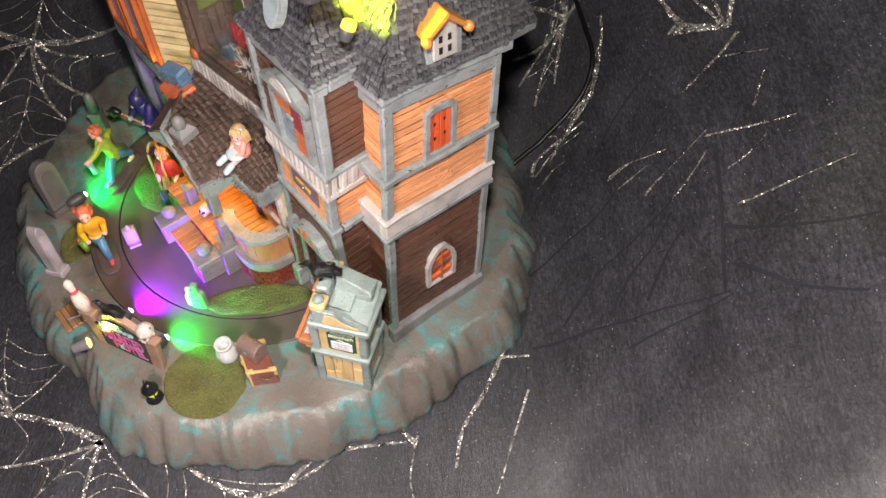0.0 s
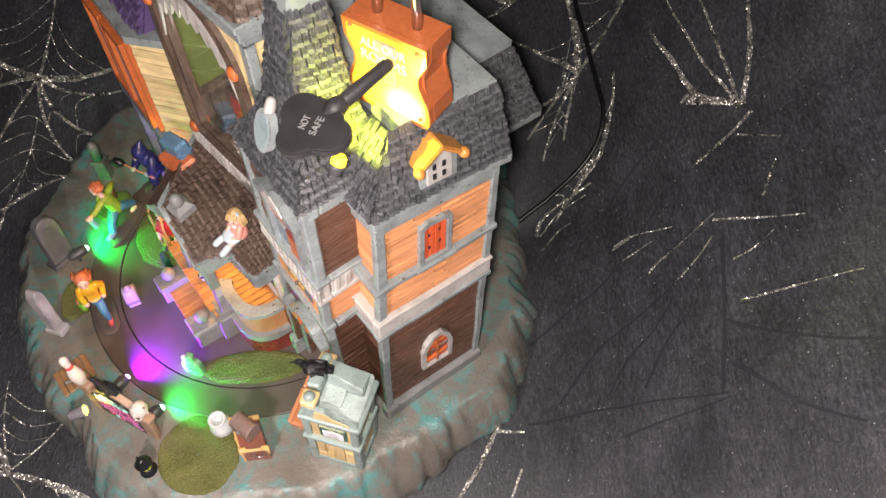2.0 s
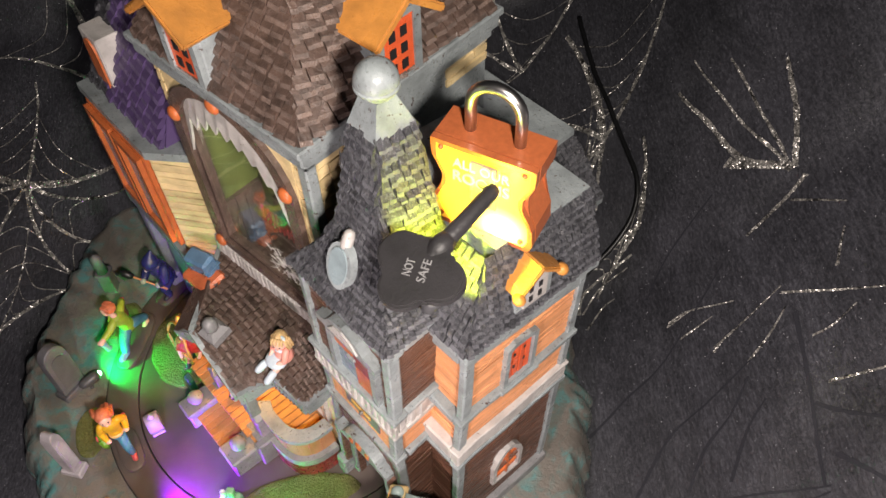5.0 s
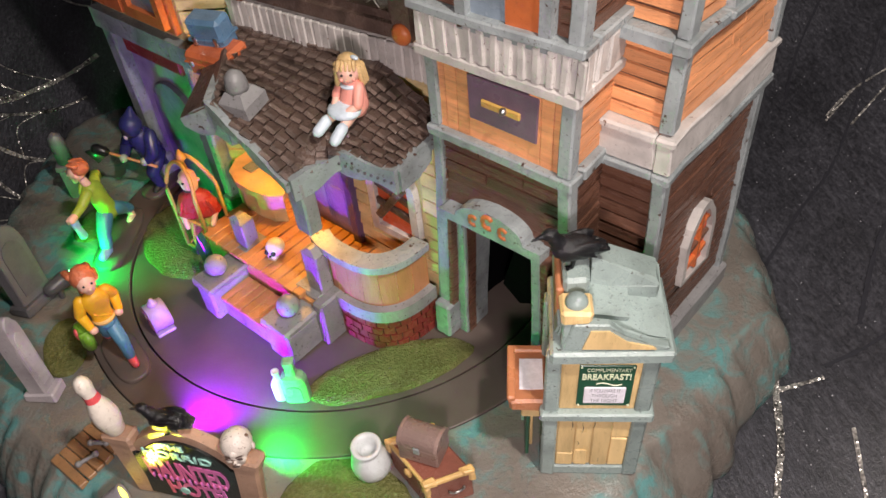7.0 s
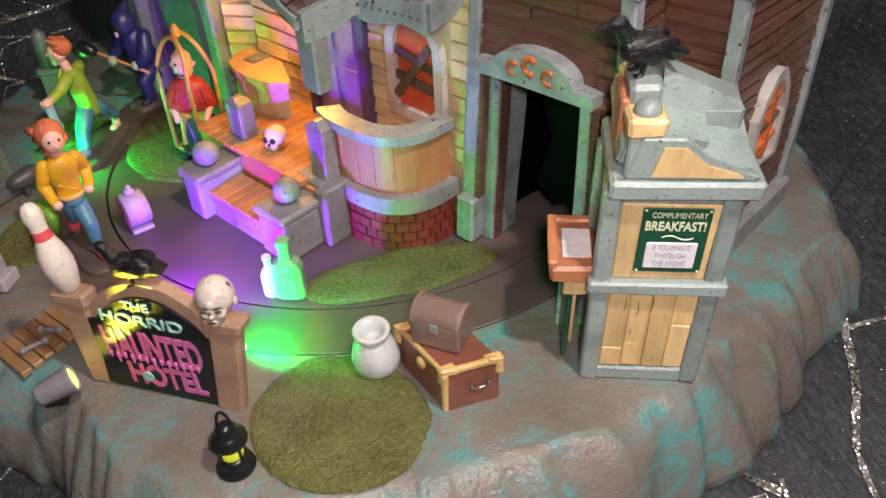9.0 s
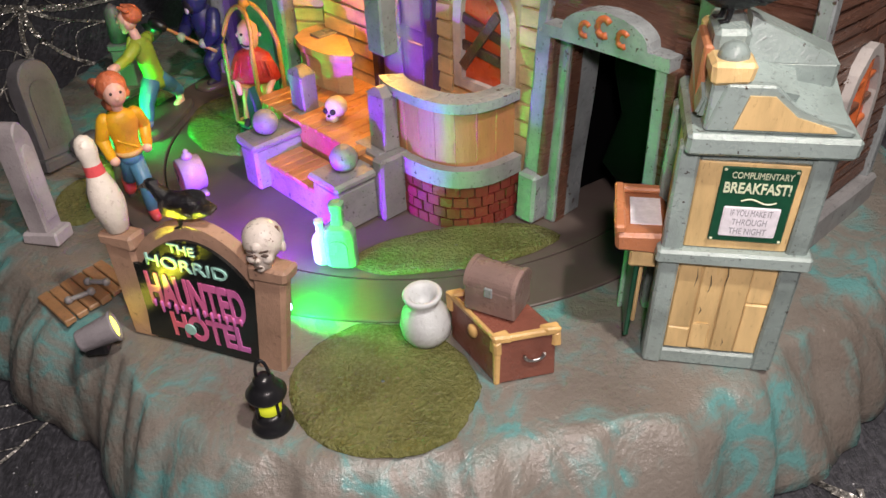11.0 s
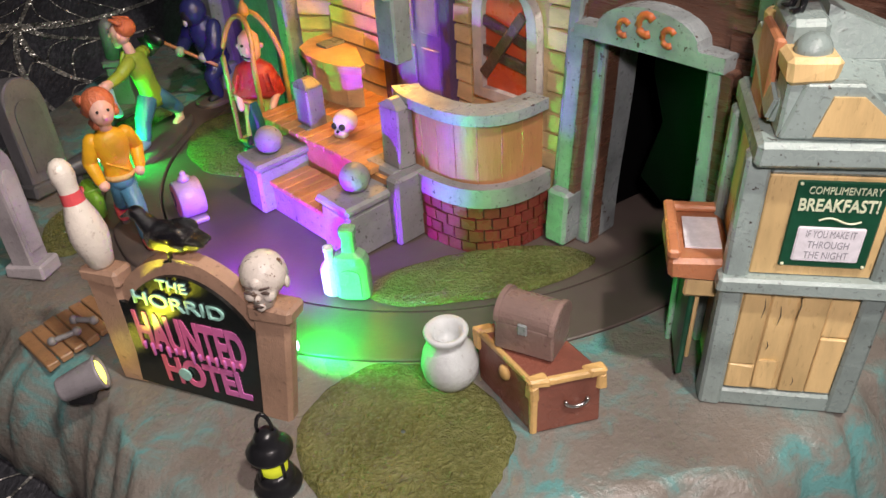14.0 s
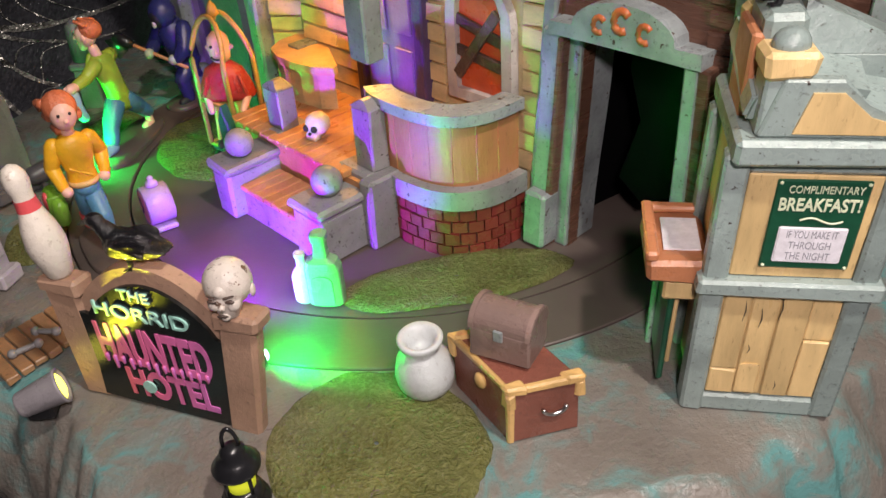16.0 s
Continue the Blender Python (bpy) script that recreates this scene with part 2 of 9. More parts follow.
M["puppet_red"] = paint("deep_red_jacket_paint", (0.46, 0.035, 0.03), 0.34, (0.12, 0.01, 0.01), 0.5, relief=2)
M["navy"] = paint("navy_robe_paint", (0.022, 0.026, 0.10), 0.26, (0.008, 0.008, 0.03), 0.3)
M["hide"] = paint("pale_green_glove_paint", (0.36, 0.42, 0.32), 0.4, (0.1, 0.1, 0.08), 0.4)
M["rose"] = paint("rose_dress_paint", (0.80, 0.33, 0.27), 0.40, (0.4, 0.1, 0.08), 0.2)
M["bluecase"] = paint("slate_blue_case_paint", (0.10, 0.19, 0.31), 0.36, (0.03, 0.05, 0.08), 0.4)
M["bottle"] = paint("green_bottle_paint", (0.22, 0.46, 0.26), 0.26, (0.05, 0.1, 0.06), 0.3)
M["milk"] = paint("milky_jar_paint", (0.62, 0.66, 0.64), 0.3, (0.2, 0.2, 0.2), 0.3)
M["lilac"] = paint("lilac_metal_paint", (0.42, 0.34, 0.46), 0.28, (0.1, 0.08, 0.1), 0.5)
M["cap_orange"] = paint("pumpkin_orange_paint", (0.52, 0.22, 0.050), 0.34, (0.25, 0.08, 0.01), 0.5)
M["grey_dark"] = plain("dark_grey_plastic", (0.07, 0.07, 0.075), 0.4)
M["black_print"] = plain("worn_black_print", (0.034, 0.034, 0.042), 0.45)
M["cable"] = plain("black_cable_rubber", (0.008, 0.008, 0.009), 0.38)
M["led_green"] = glow("green_led", (0.25, 1.0, 0.45), 12)
M["led_magenta"] = glow("magenta_led", (1.0, 0.35, 1.0), 12)
M["led_amber"] = glow("amber_lens", (1.0, 0.75, 0.05), 1.6)
M["led_yellow"] = glow("yellow_led", (1.0, 0.90, 0.12), 3.5)
M["glass"] = glass("clear_glass", (0.9, 0.95, 0.92))


def grass_material():
    m, nt, bsdf = nodes_of("olive_flocked_grass")
    pos = world_vec(nt)
    a, b = noise_node(nt, 60, 3, pos), noise_node(nt, 620, 4, pos, 0.7)
    w = noise_node(nt, 330, 2, pos)
    w.inputs["Distortion"].default_value = 3.0
    base = ramp(nt, a.outputs[0], [(0.3, (0.105, 0.110, 0.030)), (0.7, (0.185, 0.188, 0.062))]).outputs[0]
    hi = ramp(nt, b.outputs[0], [(0.45, (0, 0, 0)), (0.75, (0.7, 0.7, 0.7))]).outputs[0]
    base = mix(nt, hi, base, (0.27, 0.27, 0.11))
    link(nt, base, bsdf.inputs["Base Color"])
    bsdf.inputs["Roughness"].default_value = 0.24
    h = mix(nt, 0.5, b.outputs[0], w.outputs[0])
    bump(nt, h, bsdf, 1.0, 0.0034)
    return m


def rock_material():
    """Taupe cast stone with a turquoise dry-brushed wash."""
    m, nt, bsdf = nodes_of("taupe_cast_rock_paint")
    pos = world_vec(nt)
    a, b, c = noise_node(nt, 22, 4, pos), noise_node(nt, 75, 5, pos, 0.6), noise_node(nt, 600, 4, pos, 0.65)
    b.inputs["Distortion"].default_value = 1.2
    base = ramp(nt, a.outputs[0], [(0.3, (0.160, 0.137, 0.118)), (0.55, (0.205, 0.186, 0.164)), (0.75, (0.188, 0.198, 0.185))]).outputs[0]
    tq = mix(nt, 0.5, a.outputs[0], b.outputs[0])
    tqm = ramp(nt, tq, [(0.475, (0, 0, 0)), (0.54, (0.24, 0.24, 0.24)), (0.60, (0.82, 0.82, 0.82))]).outputs[0]
    base = mix(nt, tqm, base, (0.10, 0.30, 0.30))
    geo = nt.nodes.new("ShaderNodeNewGeometry")
    ridge = ramp(nt, geo.outputs["Pointiness"], [(0.525, (0, 0, 0)), (0.57, (1, 1, 1))]).outputs[0]
    patch = ramp(nt, b.outputs[0], [(0.42, (0, 0, 0)), (0.56, (0.9, 0.9, 0.9))]).outputs[0]
    base = mix(nt, mix(nt, 1.0, ridge, patch, "MULTIPLY"), base, (0.12, 0.36, 0.35))
    fl = ramp(nt, c.outputs[0], [(0.60, (0, 0, 0)), (0.72, (0.5, 0.5, 0.5))]).outputs[0]
    base = mix(nt, fl, base, (0.09, 0.075, 0.065))
    link(nt, base, bsdf.inputs["Base Color"])
    link(nt, ramp(nt, b.outputs[0], [(0.3, (0.38,) * 3), (0.7, (0.19,) * 3)]).outputs[0], bsdf.inputs["Roughness"])
    d = noise_node(nt, 190, 5, pos, 0.65)
    bump(nt, mix(nt, 0.35, d.outputs[0], c.outputs[0]), bsdf, 0.55, 0.0020)
    return m


def ring_material():
    m, nt, bsdf = nodes_of("turntable_taupe_paint")
    pos = world_vec(nt)
    a, c = noise_node(nt, 40, 4, pos), noise_node(nt, 900, 3, pos)
    base = ramp(nt, a.outputs[0], [(0.3, (0.084, 0.063, 0.055)), (0.7, (0.116, 0.091, 0.080))]).outputs[0]
    link(nt, base, bsdf.inputs["Base Color"])
    bsdf.inputs["Roughness"].default_value = 0.46
    bump(nt, c.outputs[0], bsdf, 0.15, 0.0004)
    return m


def cloth_material():
    """Black satin with a ribbed weave and scattered glitter."""
    m, nt, bsdf = nodes_of("black_satin_cloth")
    pos = world_vec(nt)
    mp = nt.nodes.new("ShaderNodeMapping")
    mp.inputs["Rotation"].default_value = (0, 0, 0.5)
    mp.inputs["Scale"].default_value = (1.0, 0.22, 0.6)
    link(nt, pos, mp.inputs[0])
    rib = noise_node(nt, 720, 3, mp.outputs[0], 0.7)
    weave, cl = noise_node(nt, 560, 4, pos, 0.8), noise_node(nt, 14, 4, pos)
    streak = noise_node(nt, 60, 3, mp.outputs[0], 0.6)
    vor = nt.nodes.new("ShaderNodeTexVoronoi")
    vor.inputs["Scale"].default_value = 520
    link(nt, pos, vor.inputs["Vector"])
    dot = ramp(nt, vor.outputs["Distance"], [(0.10, (1, 1, 1)), (0.20, (0, 0, 0))]).outputs[0]
    pick = ramp(nt, noise_node(nt, 330, 2, pos).outputs[0], [(0.63, (0, 0, 0)), (0.66, (1, 1, 1))]).outputs[0]
    spark = mix(nt, 1.0, dot, pick, "MULTIPLY")
    both = mix(nt, 0.5, rib.outputs[0], weave.outputs[0])
    base = ramp(nt, both, [(0.36, (0.018, 0.018, 0.022)), (0.50, (0.041, 0.041, 0.050)), (0.64, (0.090, 0.089, 0.105))]).outputs[0]
    shade = mix(nt, 0.5, ramp(nt, cl.outputs[0], [(0.3, (0.7, 0.7, 0.7)), (0.7, (1.2, 1.2, 1.2))]).outputs[0], ramp(nt, streak.outputs[0], [(0.35, (0.6, 0.6, 0.6)), (0.65, (1.3, 1.3, 1.3))]).outputs[0])
    base = mix(nt, 1.0, base, shade, "MULTIPLY")
    base = mix(nt, spark, base, (0.75, 0.75, 0.80))
    link(nt, base, bsdf.inputs["Base Color"])
    bsdf.inputs["Roughness"].default_value = 0.40
    bsdf.inputs["Specular IOR Level"].default_value = 0.9
    bump(nt, both, bsdf, 0.7, 0.0012)
    return m


def glitter_material():
    """Silver foil flakes, each tilted its own way: dark but for the flakes that face the light."""
    m, nt, bsdf = nodes_of("silver_glitter_print")
    pos = world_vec(nt)
    vor = nt.nodes.new("ShaderNodeTexVoronoi")
    vor.inputs["Scale"].default_value = 1250
    link(nt, pos, vor.inputs["Vector"])
    n = noise_node(nt, 130, 4, pos, 0.75)
    fade = ramp(nt, n.outputs[0], [(0.36, (0.09, 0.085, 0.08)), (0.56, (0.85, 0.81, 0.76))]).outputs[0]
    link(nt, fade, bsdf.inputs["Base Color"])
    half = nt.nodes.new("ShaderNodeVectorMath")
    half.operation = "SUBTRACT"
    link(nt, vor.outputs["Color"], half.inputs[0])
    half.inputs[1].default_value = (0.5, 0.5, 0.5)
    tilt = nt.nodes.new("ShaderNodeVectorMath")
    tilt.operation = "MULTIPLY_ADD"
    geo = nt.nodes.new("ShaderNodeNewGeometry")
    link(nt, half.outputs[0], tilt.inputs[0])
    tilt.inputs[1].default_value = (1.5, 1.5, 1.5)
    link(nt, geo.outputs["Normal"], tilt.inputs[2])
    unit = nt.nodes.new("ShaderNodeVectorMath")
    unit.operation = "NORMALIZE"
    link(nt, tilt.outputs[0], unit.inputs[0])
    link(nt, unit.outputs[0], bsdf.inputs["Normal"])
    bsdf.inputs["Roughness"].default_value = 0.36
    bsdf.inputs["Metallic"].default_value = 0.72
    return m


M["grass"], M["rock"], M["ring"], M["cloth"], M["glitter"] = grass_material(), rock_material(), ring_material(), cloth_material(), glitter_material()


# ---- building blocks ----
def thing(name, m, label, category, group="", kind=""):
    ob = new(name)
    ob.empty_display_size = 0.01
    ob.matrix_world = m
    return tagged(ob, label, category, group, kind)


def mesh_of(name, bm, mats, smooth=False):
    me = bpy.data.meshes.new(name)
    bm.normal_update()
    bm.to_mesh(me)
    bm.free()
    for mt in mats if isinstance(mats, (list, tuple)) else [mats]:
        me.materials.append(mt)
    if smooth:
        me.shade_smooth()
    return me


def part(name, bm, material, parent, label="", smooth=False, warp=None):
    if warp:
        for v in bm.verts:
            v.co = warp(v.co)
    ob = new(name, mesh_of(name, bm, material, smooth))
    ob.parent = parent
    return tagged(ob, label) if label else ob


def single(name, bm, material, m, label, category, group="", smooth=False, kind=""):
    ob = new(name, mesh_of(name, bm, material, smooth))
    ob.matrix_world = m
    return tagged(ob, label, category, group, kind)


def B():
    return bmesh.new()


def box(bm, x0, x1, y0, y1, z0, z1, bevel=0.0, jitter=0.0, mat=0, m=None):
    r = bmesh.ops.create_cube(bm, size=1.0)
    vs = r["verts"]
    for v in vs:
        v.co = Vector((x0 + (v.co.x + 0.5) * (x1 - x0), y0 + (v.co.y + 0.5) * (y1 - y0), z0 + (v.co.z + 0.5) * (z1 - z0)))
        if jitter:
            v.co += Vector([random.uniform(-jitter, jitter) for _ in range(3)])
    faces = list({f for v in vs for f in v.link_faces})
    for f in faces:
        f.material_index = mat
    if bevel:
        edges = list({e for v in vs for e in v.link_edges})
        r2 = bmesh.ops.bevel(bm, geom=edges, offset=bevel, segments=1, affect="EDGES", profile=0.5)
        vs = list({v for f in r2["faces"] for v in f.verts} | {v for v in vs if v.is_valid})
        for f in r2["faces"]:
            f.material_index = mat
    if m is not None:
        bmesh.ops.transform(bm, matrix=m, verts=[v for v in vs if v.is_valid])
    return bm


def ball(bm, c, r, mat=0, seg=16, squash=(1, 1, 1), m=None):
    q = bmesh.ops.create_uvsphere(bm, u_segments=seg, v_segments=max(8, seg * 2 // 3), radius=1.0)
    for v in q["verts"]:
        v.co = Vector((v.co.x * r * squash[0], v.co.y * r * squash[1], v.co.z * r * squash[2]))
        if m is not None:
            v.co = m @ v.co
        v.co += Vector(c)
        for f in v.link_faces:
            f.material_index = mat
    return bm


def limb(bm, a, b, ra, rb, mat=0, seg=12):
    """A tapered limb with rounded ends."""
    a, b = Vector(a), Vector(b)
    d = (b - a)
    rot = d.to_track_quat("Z", "Y").to_matrix()
    rings, n = [], d.length
    prof = [(-ra * 0.98, ra * 0.2), (-ra * 0.7, ra * 0.72), (0, ra), (n * 0.5, (ra + rb) / 2), (n, rb), (n + rb * 0.7, rb * 0.72), (n + rb * 0.98, rb * 0.2)]
    for h, r in prof:
        rings.append([bm.verts.new(a + rot @ Vector((r * math.cos(2 * math.pi * k / seg), r * math.sin(2 * math.pi * k / seg), h))) for k in range(seg)])
    for p, q in zip(rings, rings[1:]):
        for k in range(seg):
            bm.faces.new((p[k], p[(k + 1) % seg], q[(k + 1) % seg], q[k])).material_index = mat
    bm.faces.new(list(reversed(rings[0]))).material_index = mat
    bm.faces.new(rings[-1]).material_index = mat
    return bm


def loft(bm, rings, mat=0, seg=18, power=1.0):
    """A lofted body through oval rings (x, y, z, rx, ry); a low power squares the ovals."""
    rows = []
    for x, y, z, rx, ry in rings:
        rows.append([bm.verts.new((x + rx * math.copysign(abs(math.cos(2 * math.pi * k / seg)) ** power, math.cos(2 * math.pi * k / seg)), y + ry * math.copysign(abs(math.sin(2 * math.pi * k / seg)) ** power, math.sin(2 * math.pi * k / seg)), z)) for k in range(seg)])
    for p, q in zip(rows, rows[1:]):
        for k in range(seg):
            bm.faces.new((p[k], p[(k + 1) % seg], q[(k + 1) % seg], q[k])).material_index = mat
    bm.faces.new(list(reversed(rows[0]))).material_index = mat
    bm.faces.new(rows[-1]).material_index = mat
    return bm


def lathe(bm, profile, seg=24, mat=0, centre=(0, 0, 0), close=True):
    c = Vector(centre)
    rings = [[bm.verts.new(c + Vector((max(r, 1e-5) * math.cos(2 * math.pi * k / seg), max(r, 1e-5) * math.sin(2 * math.pi * k / seg), z))) for k in range(seg)] for r, z in profile]
    for p, q in zip(rings, rings[1:]):
        for k in range(seg):
            bm.faces.new((p[k], p[(k + 1) % seg], q[(k + 1) % seg], q[k])).material_index = mat
    if close:
        bm.faces.new(list(reversed(rings[0]))).material_index = mat
        bm.faces.new(rings[-1]).material_index = mat
    return bm


def prism(bm, poly, z0, z1, mat=0, top=None):
    """Upright prism on a ground polygon (counter-clockwise); top: another polygon of as many corners."""
    lo = [bm.verts.new((x, y, z0)) for x, y in poly]
    hi = [bm.verts.new((x, y, z1)) for x, y in (top or poly)]
    n = len(poly)
    for k in range(n):
        bm.faces.new((lo[k], lo[(k + 1) % n], hi[(k + 1) % n], hi[k])).material_index = mat
    bm.faces.new(list(reversed(lo))).material_index = mat
    bm.faces.new(hi).material_index = mat
    return bm


def plate(bm, poly, thick, m, mat=0):
    """A flat outline (x, y) in the plane of m, thick along its z."""
    n = len(poly)
    lo = [bm.verts.new(m @ Vector((x, y, 0))) for x, y in poly]
    hi = [bm.verts.new(m @ Vector((x, y, thick))) for x, y in poly]
    for k in range(n):
        bm.faces.new((lo[k], lo[(k + 1) % n], hi[(k + 1) % n], hi[k])).material_index = mat
    bm.faces.new(list(reversed(lo))).material_index = mat
    bm.faces.new(hi).material_index = mat
    return bm


def tube(bm, pts, r, seg=8, mat=0, closed=False):
    pts = [Vector(p) for p in pts]
    n, rings = len(pts), []
    for i, p in enumerate(pts):
        d = (pts[min(i + 1, n - 1)] - pts[max(i - 1, 0)]).normalized()
        s = d.cross(Vector((0.12, 0.2, 1))).normalized()
        t = d.cross(s)
        rr = r[i] if isinstance(r, (list, tuple)) else r
        rings.append([bm.verts.new(p + s * rr * math.cos(2 * math.pi * k / seg) + t * rr * math.sin(2 * math.pi * k / seg)) for k in range(seg)])
    for p, q in zip(rings, rings[1:]):
        for k in range(seg):
            bm.faces.new((p[k], q[k], q[(k + 1) % seg], p[(k + 1) % seg])).material_index = mat
    bm.faces.new(rings[0]).material_index = mat
    bm.faces.new(list(reversed(rings[-1]))).material_index = mat
    return bm


def letters(name, text, size, material, parent, m, width=None, depth=0.0003, label="", warp=None, bold=0.0):
    """Raised lettering from the built-in font, centred on m."""
    cu = bpy.data.curves.new(name, "FONT")
    cu.body, cu.size, cu.extrude, cu.align_x, cu.align_y = text, size, depth, "CENTER", "CENTER"
    cu.offset = size * bold
    tmp = bpy.data.objects.new("tmp", cu)
    scene.collection.objects.link(tmp)
    bpy.context.view_layer.update()
    me = bpy.data.meshes.new_from_object(tmp.evaluated_get(bpy.context.evaluated_depsgraph_get()))
    bpy.data.objects.remove(tmp)
    if width and len(me.vertices):
        xs = [v.co.x for v in me.vertices]
        k = width / (max(xs) - min(xs))
        for v in me.vertices:
            v.co.x *= k
    me.materials.clear()
    me.materials.append(material)
    ob = new(name, me)
    ob.parent = parent
    if warp:
        for v in me.vertices:
            v.co = warp(m @ v.co)
    else:
        ob.matrix_local = m
    return tagged(ob, label) if label else ob


def facing(origin, along, up=(0, 0, 1)):
    """A frame whose x runs along, y up, and z out of the surface."""
    x, y = Vector(along).normalized(), Vector(up).normalized()
    z = x.cross(y).normalized()
    y = z.cross(x)
    return Matrix.Translation(origin) @ Matrix((x, y, z)).transposed().to_4x4()


def siding(parent, m, width, z0, z1, material, course=0.0052, holes=(), warp=None, name="plank", depth=0.0009, piece=(0.018, 0.05)):
    """Lapped boards on the wall frame m, each a piece of its own, cut round the holes (x0, x1, y0, y1)."""
    rows = max(1, round((z1 - z0) / course))
    h = (z1 - z0) / rows
    for r in range(rows):
        a, b = z0 + r * h, z0 + (r + 1) * h
        spans = [(0.0, width)]
        for x0, x1, y0, y1 in holes:
            if b > y0 + 0.0005 and a < y1 - 0.0005:
                spans = [q for s, e in spans for q in ((s, min(e, x0)), (max(s, x1), e)) if q[1] - q[0] > 0.001]
        for s, e in spans:
            x = s
            while x < e - 1e-6:
                nx = x + random.uniform(*piece)
                if e - nx < 0.008:
                    nx = e
                bm = B()
                d0, d1 = depth * random.uniform(0.8, 1.5), depth * random.uniform(0.6, 1.1)
                g, gv = 0.00030, 0.00064
                cs = [(x + g, a + gv, 0), (nx - g, a + gv, 0), (nx - g, b - gv, 0), (x + g, b - gv, 0), (x + g, a + gv, d0), (nx - g, a + gv, d0), (nx - g, b - gv, d1), (x + g, b - gv, d1)]
                vs = [bm.verts.new(m @ (Vector(c) + Vector((0, random.uniform(-0.0003, 0.0003), 0)))) for c in cs]
                for f in ((4, 5, 6, 7), (0, 1, 5, 4), (1, 2, 6, 5), (2, 3, 7, 6), (3, 0, 4, 7)):
                    bm.faces.new([vs[i] for i in f])
                part(name, bm, material, parent, warp=warp)
                x = nx


def shingle_mesh(name, material):
    bm = B()
    w, h = 0.5, 1.0
    cs = [(-w, 0, 0.0), (w, 0, 0.0), (w, h, -0.2), (-w, h, -0.2), (-w, 0.03, 0.86), (w, -0.03, 1.0), (w, 0.24, 0.92), (-w, 0.30, 0.80), (w, h, 0.02), (-w, h, 0.0)]
    vs = [bm.verts.new(c) for c in cs]
    for f, mt in (((7, 6, 8, 9), 0), ((4, 5, 6, 7), 1), ((0, 1, 5, 4), 1), ((1, 2, 8, 6, 5), 0), ((3, 0, 4, 7, 9), 0)):
        bm.faces.new([vs[i] for i in f]).material_index = mt
    return mesh_of(name, bm, material)


def shingles(parent, me, quad, rows, wide, lift=0.0018, name="shingle", inside=None):
    """Rows of shingles up the slope bl, br, tr, tl."""
    bl, br, tr, tl = [Vector(q) for q in quad]
    for r in range(rows):
        t0 = r / rows
        a, b = bl.lerp(tl, t0), br.lerp(tr, t0)
        a2, b2 = bl.lerp(tl, min(1, t0 + 1.35 / rows)), br.lerp(tr, min(1, t0 + 1.35 / rows))
        n = max(1, round((b - a).length / wide))
        for k in range(n + (r % 2)):
            s0, s1 = (k - 0.5 * (r % 2)) / n, (k + 1 - 0.5 * (r % 2)) / n
            s0, s1 = max(0, s0), min(1, s1)
            if s1 - s0 < 0.02:
                continue
            mid = (s0 + s1) / 2
            p, q = a.lerp(b, mid), a2.lerp(b2, mid)
            if inside and not inside(p.lerp(q, 0.4)):
                continue
            x = (b - a).normalized()
            y = (q - p)
            z = x.cross(y.normalized()).normalized()
            hl = y.length * random.uniform(0.92, 1.06)
            ob = new(name, me)
            ob.parent = parent
            mm = Matrix((x * (b - a).length * (s1 - s0) * random.uniform(0.84, 0.94), y.normalized() * hl, z * lift * random.uniform(0.8, 1.3))).transposed().to_4x4()
            ob.matrix_local = Matrix.Translation(p) @ mm @ Matrix.Rotation(random.uniform(-0.11, 0.11), 4, "Z") @ Matrix.Translation((0, random.uniform(-0.12, 0.08), 0))


def slab(bm, quad, thick, mat=0):
    """A sloping sheet under the corners bl, br, tr, tl."""
    q = [Vector(c) for c in quad]
    n = (q[1] - q[0]).cross(q[3] - q[0]).normalized()
    if len(q) == 4 and abs((q[2] - q[0]).dot(n)) > 0.0008:
        rows = []
        for i in range(9):
            a, b = q[0].lerp(q[3], i / 8), q[1].lerp(q[2], i / 8)
            rows.append([a.lerp(b, j / 8) for j in range(9)])
        top = [[bm.verts.new(c) for c in r] for r in rows]
        und = [[bm.verts.new(c - n * thick) for c in r] for r in rows]
        for i in range(8):
            for j in range(8):
                bm.faces.new((top[i][j], top[i][j + 1], top[i + 1][j + 1], top[i + 1][j])).material_index = mat
                bm.faces.new((und[i][j], und[i + 1][j], und[i + 1][j + 1], und[i][j + 1])).material_index = mat
        edge = [(0, j) for j in range(8)] + [(i, 8) for i in range(8)] + [(8, j) for j in range(8, 0, -1)] + [(i, 0) for i in range(8, 0, -1)]
        for (i, j), (i2, j2) in zip(edge, edge[1:] + edge[:1]):
            bm.faces.new((und[i][j], und[i2][j2], top[i2][j2], top[i][j])).material_index = mat
        return bm
    hi = [bm.verts.new(c) for c in q]
    lo = [bm.verts.new(c - n * thick) for c in q]
    k4 = len(q)
    bm.faces.new(hi).material_index = mat
    bm.faces.new(list(reversed(lo))).material_index = mat
    for k in range(k4):
        bm.faces.new((lo[k], lo[(k + 1) % k4], hi[(k + 1) % k4], hi[k])).material_index = mat
    return bm


